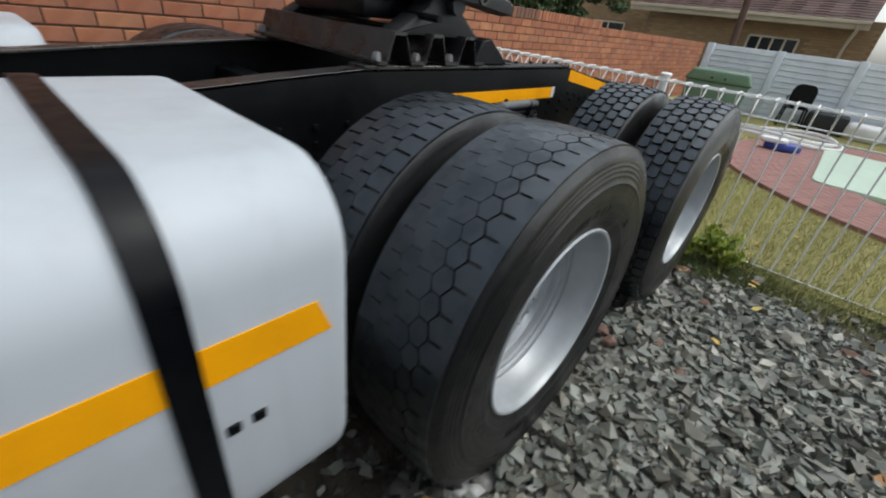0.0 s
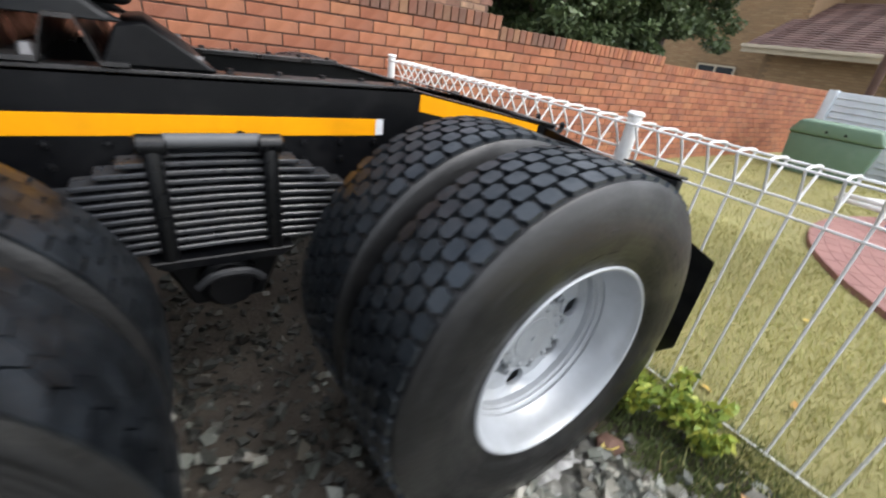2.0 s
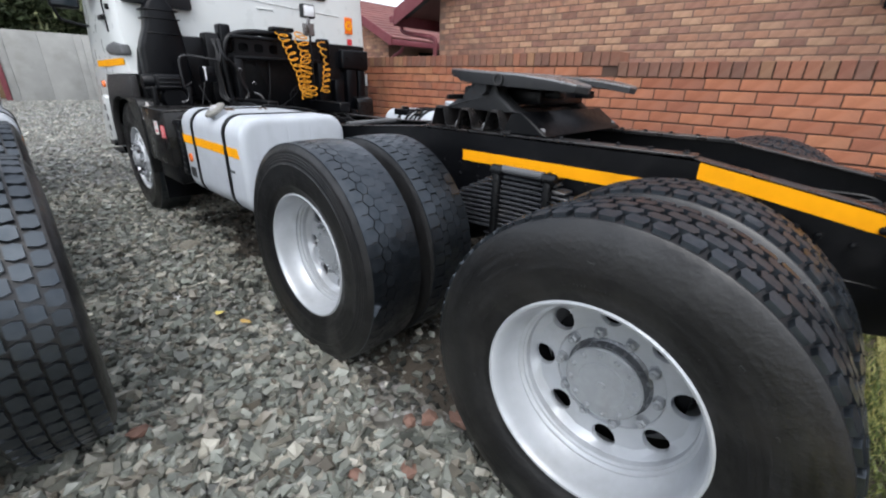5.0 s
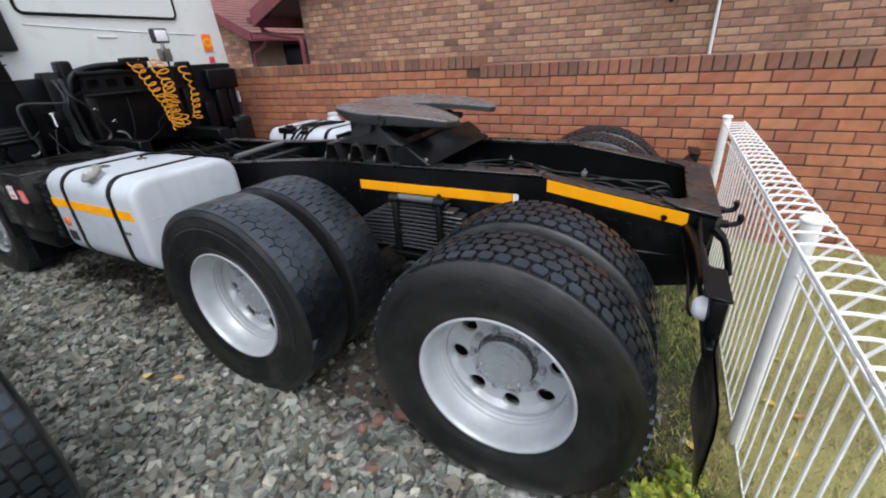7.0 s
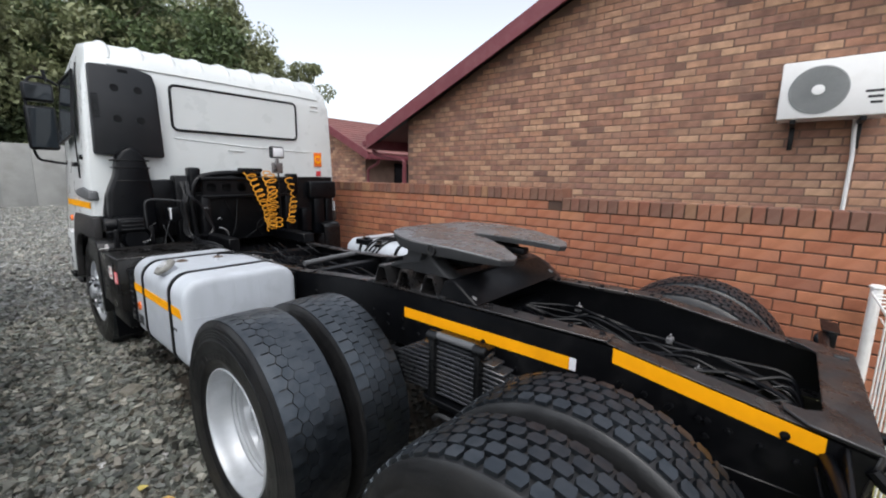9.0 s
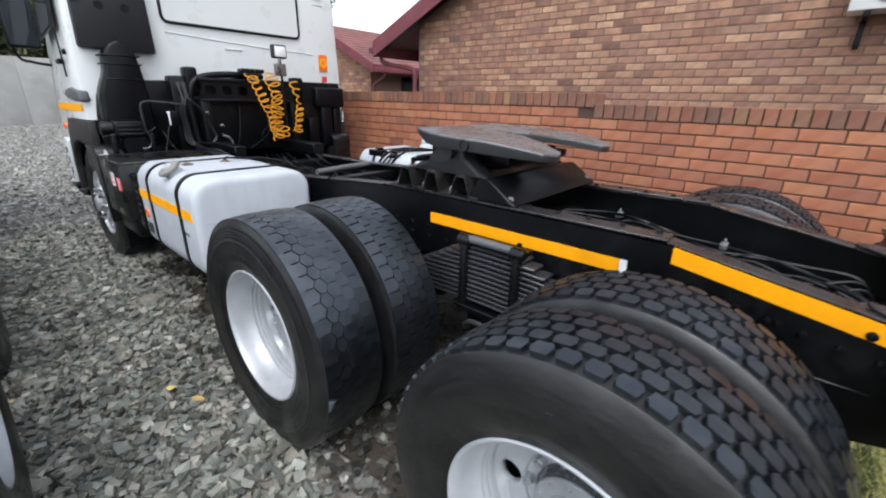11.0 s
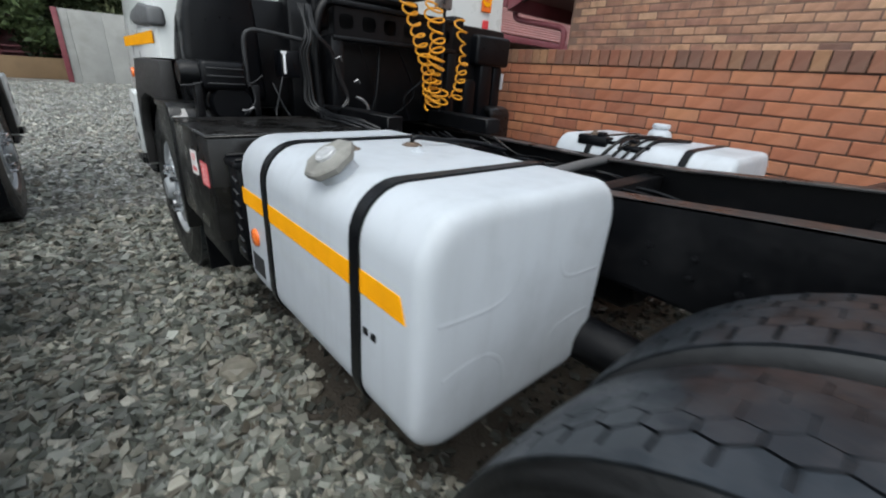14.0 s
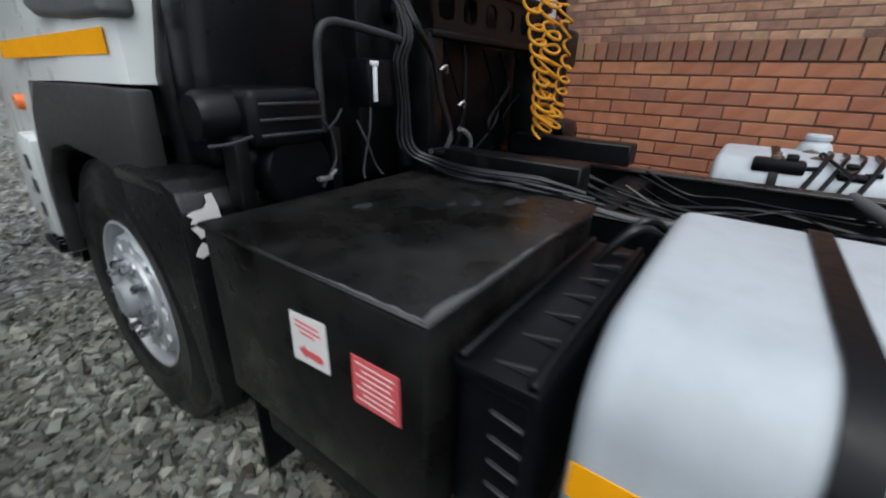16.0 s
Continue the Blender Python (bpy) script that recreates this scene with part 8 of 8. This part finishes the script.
# ---- loose stones, grass and leaves ----
def stones(name, n, x0, x1, y0, y1, lo, hi, seed, keep_out=None, rock=STONE):
    g = np.random.default_rng(seed)
    p = np.stack([g.uniform(x0, x1, n), g.uniform(y0, y1, n)], 1)
    if keep_out is not None:
        p = p[~keep_out(p)]
        n = len(p)
    # bare patches, where fewer stones lie
    bare = np.sin(p[:, 0] * 2.1 + 0.7) * np.sin(p[:, 1] * 1.7 + 0.3) + 0.5 * np.sin(p[:, 0] * 5.3 + p[:, 1] * 4.1)
    p = p[(bare < 0.85) | (g.uniform(size=n) < 0.35)]
    n = len(p)
    cube = np.array([(-1, -1, -1), (1, -1, -1), (1, 1, -1), (-1, 1, -1), (-1, -1, 1), (1, -1, 1), (1, 1, 1), (-1, 1, 1)], float)
    v = cube[None] * g.uniform(0.28, 1.0, (n, 8, 3)) * np.where(g.uniform(size=(n, 8, 1)) < 0.2, 0.55, 1.0)
    v *= (lo + (hi - lo) * g.uniform(size=n) ** 2.2)[:, None, None]
    v *= np.stack([g.uniform(0.8, 1.35, n), g.uniform(0.6, 1.05, n), g.uniform(0.35, 0.85, n)], 1)[:, None, :]
    a, b = g.uniform(0, 6.283, n), g.normal(0, 0.5, n)
    c, s = np.cos(b)[:, None], np.sin(b)[:, None]
    y, z = v[..., 1] * c - v[..., 2] * s, v[..., 1] * s + v[..., 2] * c
    c, s = np.cos(a)[:, None], np.sin(a)[:, None]
    x, y = v[..., 0] * c - y * s, v[..., 0] * s + y * c
    zz = z - z.min(1)[:, None] + g.uniform(-0.012, 0.014, n)[:, None]
    out = np.stack([x + p[:, :1], y + p[:, 1:], zz], -1).reshape(-1, 3)
    tri = np.array([t for q in CUBE_F[1:] for t in ((q[0], q[1], q[2]), (q[0], q[2], q[3]))])
    f = (np.arange(n)[:, None, None] * 8 + tri[None]).reshape(-1, 3)
    return tagged(soup(name, out, f, rock), "loose angular grey crushed stones", "gravel", kind="stuff")


def off_gravel(p):
    """The soil strip and the ground under the tyres."""
    strip_y = -0.40 + 0.10 * np.sin((p[:, 0] + 9) * 5.0)
    r = np.random.default_rng(1).uniform(size=len(p))
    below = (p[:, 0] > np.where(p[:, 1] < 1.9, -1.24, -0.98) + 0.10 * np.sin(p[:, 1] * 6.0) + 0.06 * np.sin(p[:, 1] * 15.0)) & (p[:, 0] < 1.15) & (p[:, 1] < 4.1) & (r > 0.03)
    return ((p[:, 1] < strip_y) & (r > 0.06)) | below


stones("gravel", 68000, -2.7, -0.5, -0.75, 6.0, 0.011, 0.036, 11, off_gravel)
# stones below the truck, coloured dark for its shade
stones("gravel", 9000, -1.25, 1.15, -0.35, 4.1, 0.009, 0.030, 16, None, SHADESTONE)


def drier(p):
    """Keeps a share of the paler stones, by place along y only; it grows away from the fence."""
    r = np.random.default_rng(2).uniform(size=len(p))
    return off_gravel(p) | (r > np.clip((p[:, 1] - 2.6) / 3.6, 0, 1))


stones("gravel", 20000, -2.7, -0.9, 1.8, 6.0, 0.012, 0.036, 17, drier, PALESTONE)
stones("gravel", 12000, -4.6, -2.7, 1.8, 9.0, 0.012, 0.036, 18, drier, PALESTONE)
stones("gravel", 16000, -4.6, -2.7, -0.75, 9.0, 0.012, 0.036, 12, off_gravel)
stones("gravel", 4000, 1.0, 1.7, -0.6, 6.0, 0.012, 0.032, 13, off_gravel)
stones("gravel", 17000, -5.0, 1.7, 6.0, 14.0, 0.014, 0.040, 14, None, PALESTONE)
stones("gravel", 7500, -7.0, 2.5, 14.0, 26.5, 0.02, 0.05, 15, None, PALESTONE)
for i, (x, y, s) in enumerate(((-1.26, 3.26, 0.085), (-1.05, 2.97, 0.05), (-1.95, 4.3, 0.05), (-2.05, 0.45, 0.045), (-1.9, -0.12, 0.07), (-2.3, 2.6, 0.04))):
    g = random.Random(i)
    bm = bmesh.new()
    bmesh.ops.create_icosphere(bm, subdivisions=2, radius=s)
    for v in bm.verts:
        v.co += Vector((g.uniform(-1, 1), g.uniform(-1, 1), g.uniform(-1, 1))) * s * 0.14
        v.co.z = v.co.z * 0.55 + s * 0.35
    tagged(part("stone", bm, STONE, m=pose(x, y, 0, 0, 0, 40 * i), flat=True), "larger grey broken stone lying on the gravel", "stone")


BROKEN = mat("broken_red_brick", (0.17, 0.095, 0.07), 0.8, var=0.3, s1=20, bump=0.6, dist=0.004, dirt=(0.10, 0.08, 0.06), dirt_amount=0.6, dirt_scale=12)
for i in range(11):
    g = random.Random(50 + i)
    x, y = ((-1.43, 0.49), (-1.50, -0.10), (-2.15, -0.22), (-1.20, 0.61), (-1.12, 0.52), (-1.78, -0.28), (-1.30, -0.38), (-1.57, 0.61), (-2.04, 1.36), (-1.27, 0.66), (-2.2, -0.1))[i]
    bm = bmesh.new()
    bmesh.ops.create_icosphere(bm, subdivisions=1, radius=g.uniform(0.028, 0.055))
    for v in bm.verts:
        v.co = Vector((v.co.x * g.uniform(0.8, 1.4), v.co.y * g.uniform(0.6, 1.0), v.co.z * g.uniform(0.4, 0.6) + 0.014))
    tagged(part("brick_fragment", bm, BROKEN, m=pose(x, y, 0.012, 0, 0, 67 * i), flat=True), "broken reddish brown brick fragment among the gravel", "brick piece")


def grass(n, x0, x1, y0, y1, h, seed, thin=None, blade=None):
    g = np.random.default_rng(seed)
    p = np.stack([g.uniform(x0, x1, n), g.uniform(y0, y1, n)], 1)
    d = np.hypot(p[:, 0] + 3.3, p[:, 1] + 4.95)
    p = p[d > 2.72]
    if thin is not None:
        p = p[thin(p, g)]
    n = len(p)
    a, hh = g.uniform(0, 6.283, n), h * g.uniform(0.5, 1.3, n)
    w = g.uniform(0.002, 0.004, n)
    lean = g.normal(0, 0.5, (n, 2)) * hh[:, None]
    z0 = np.full(n, 0.012)
    v = np.stack([np.stack([p[:, 0] - w * np.cos(a), p[:, 1] - w * np.sin(a), z0], 1), np.stack([p[:, 0] + w * np.cos(a), p[:, 1] + w * np.sin(a), z0], 1),
                  np.stack([p[:, 0] + lean[:, 0], p[:, 1] + lean[:, 1], z0 + hh], 1)], 1)
    tagged(soup("grass", v.reshape(-1, 3), np.arange(3 * n).reshape(-1, 3), blade or GRASS), "short dark green grass on the soil strip" if blade else "short yellowing lawn grass", "grass", kind="stuff")


grass(90000, -4.2, 1.7, -3.6, -0.78, 0.045, 31)
grass(60000, -6.0, 1.7, -9.3, -3.6, 0.05, 32)
grass(16000, -3.6, 1.7, -0.85, -0.35, 0.04, 33, lambda p, g: g.uniform(size=len(p)) < np.clip((-0.36 - p[:, 1]) * 3.0, 0.05, 1) * (0.55 + 0.45 * np.sin(p[:, 0] * 6)))

grass(52000, -3.8, 1.7, -0.95, -0.34, 0.032, 34, lambda p, g: g.uniform(size=len(p)) < np.clip((-0.40 + 0.10 * np.sin(p[:, 0] * 3.1) - p[:, 1]) * 5.0, 0.0, 1) * np.clip(0.75 + 0.5 * np.sin(p[:, 0] * 4.3 + 1), 0.15, 1), DARKGRASS)

leaf_bm = bmesh.new()
add(leaf_bm, [(-0.032, 0, 0.002), (-0.012, 0.016, 0.008), (0.012, 0.014, 0.006), (0.034, 0, 0.012), (0.012, -0.015, 0.010), (-0.012, -0.016, 0.005), (0, 0, 0.001)],
    [(0, 6, 1), (1, 6, 2), (2, 6, 3), (3, 6, 4), (4, 6, 5), (5, 6, 0)])
leaf_one = None
g = random.Random(3)
spots = [(-1.22, 0.48), (-0.77, -0.73), (-0.35, -1.07), (-0.40, -1.16), (-1.50, 2.02), (-1.67, 2.30), (-2.26, -0.35), (-1.64, 0.26), (-1.66, -0.55), (-1.31, -0.36), (-1.67, -0.61), (-1.31, -2.26)]
spots += [(g.uniform(-2.6, -1.2), g.uniform(-0.6, 4.5)) for _ in range(7)] + [(g.uniform(-3.5, 1.4), g.uniform(-3.0, -0.9)) for _ in range(24)]
for x, y in spots:
    m = pose(x, y, 0.035 if y > -0.5 else 0.03, g.uniform(-15, 15), g.uniform(-15, 15), g.uniform(0, 360)) @ Matrix.Diagonal((*[g.uniform(0.7, 1.25)] * 3, 1))
    if leaf_one is None:
        leaf_one = tagged(part("fallen_leaf", leaf_bm, DRYLEAF, m=m), "fallen yellow leaf on the ground", "leaf", "fallen leaves")
    else:
        o = new("fallen_leaf", leaf_one.data)
        o.matrix_basis = m
        tagged(o, "fallen yellow leaf on the ground", "leaf", "fallen leaves")
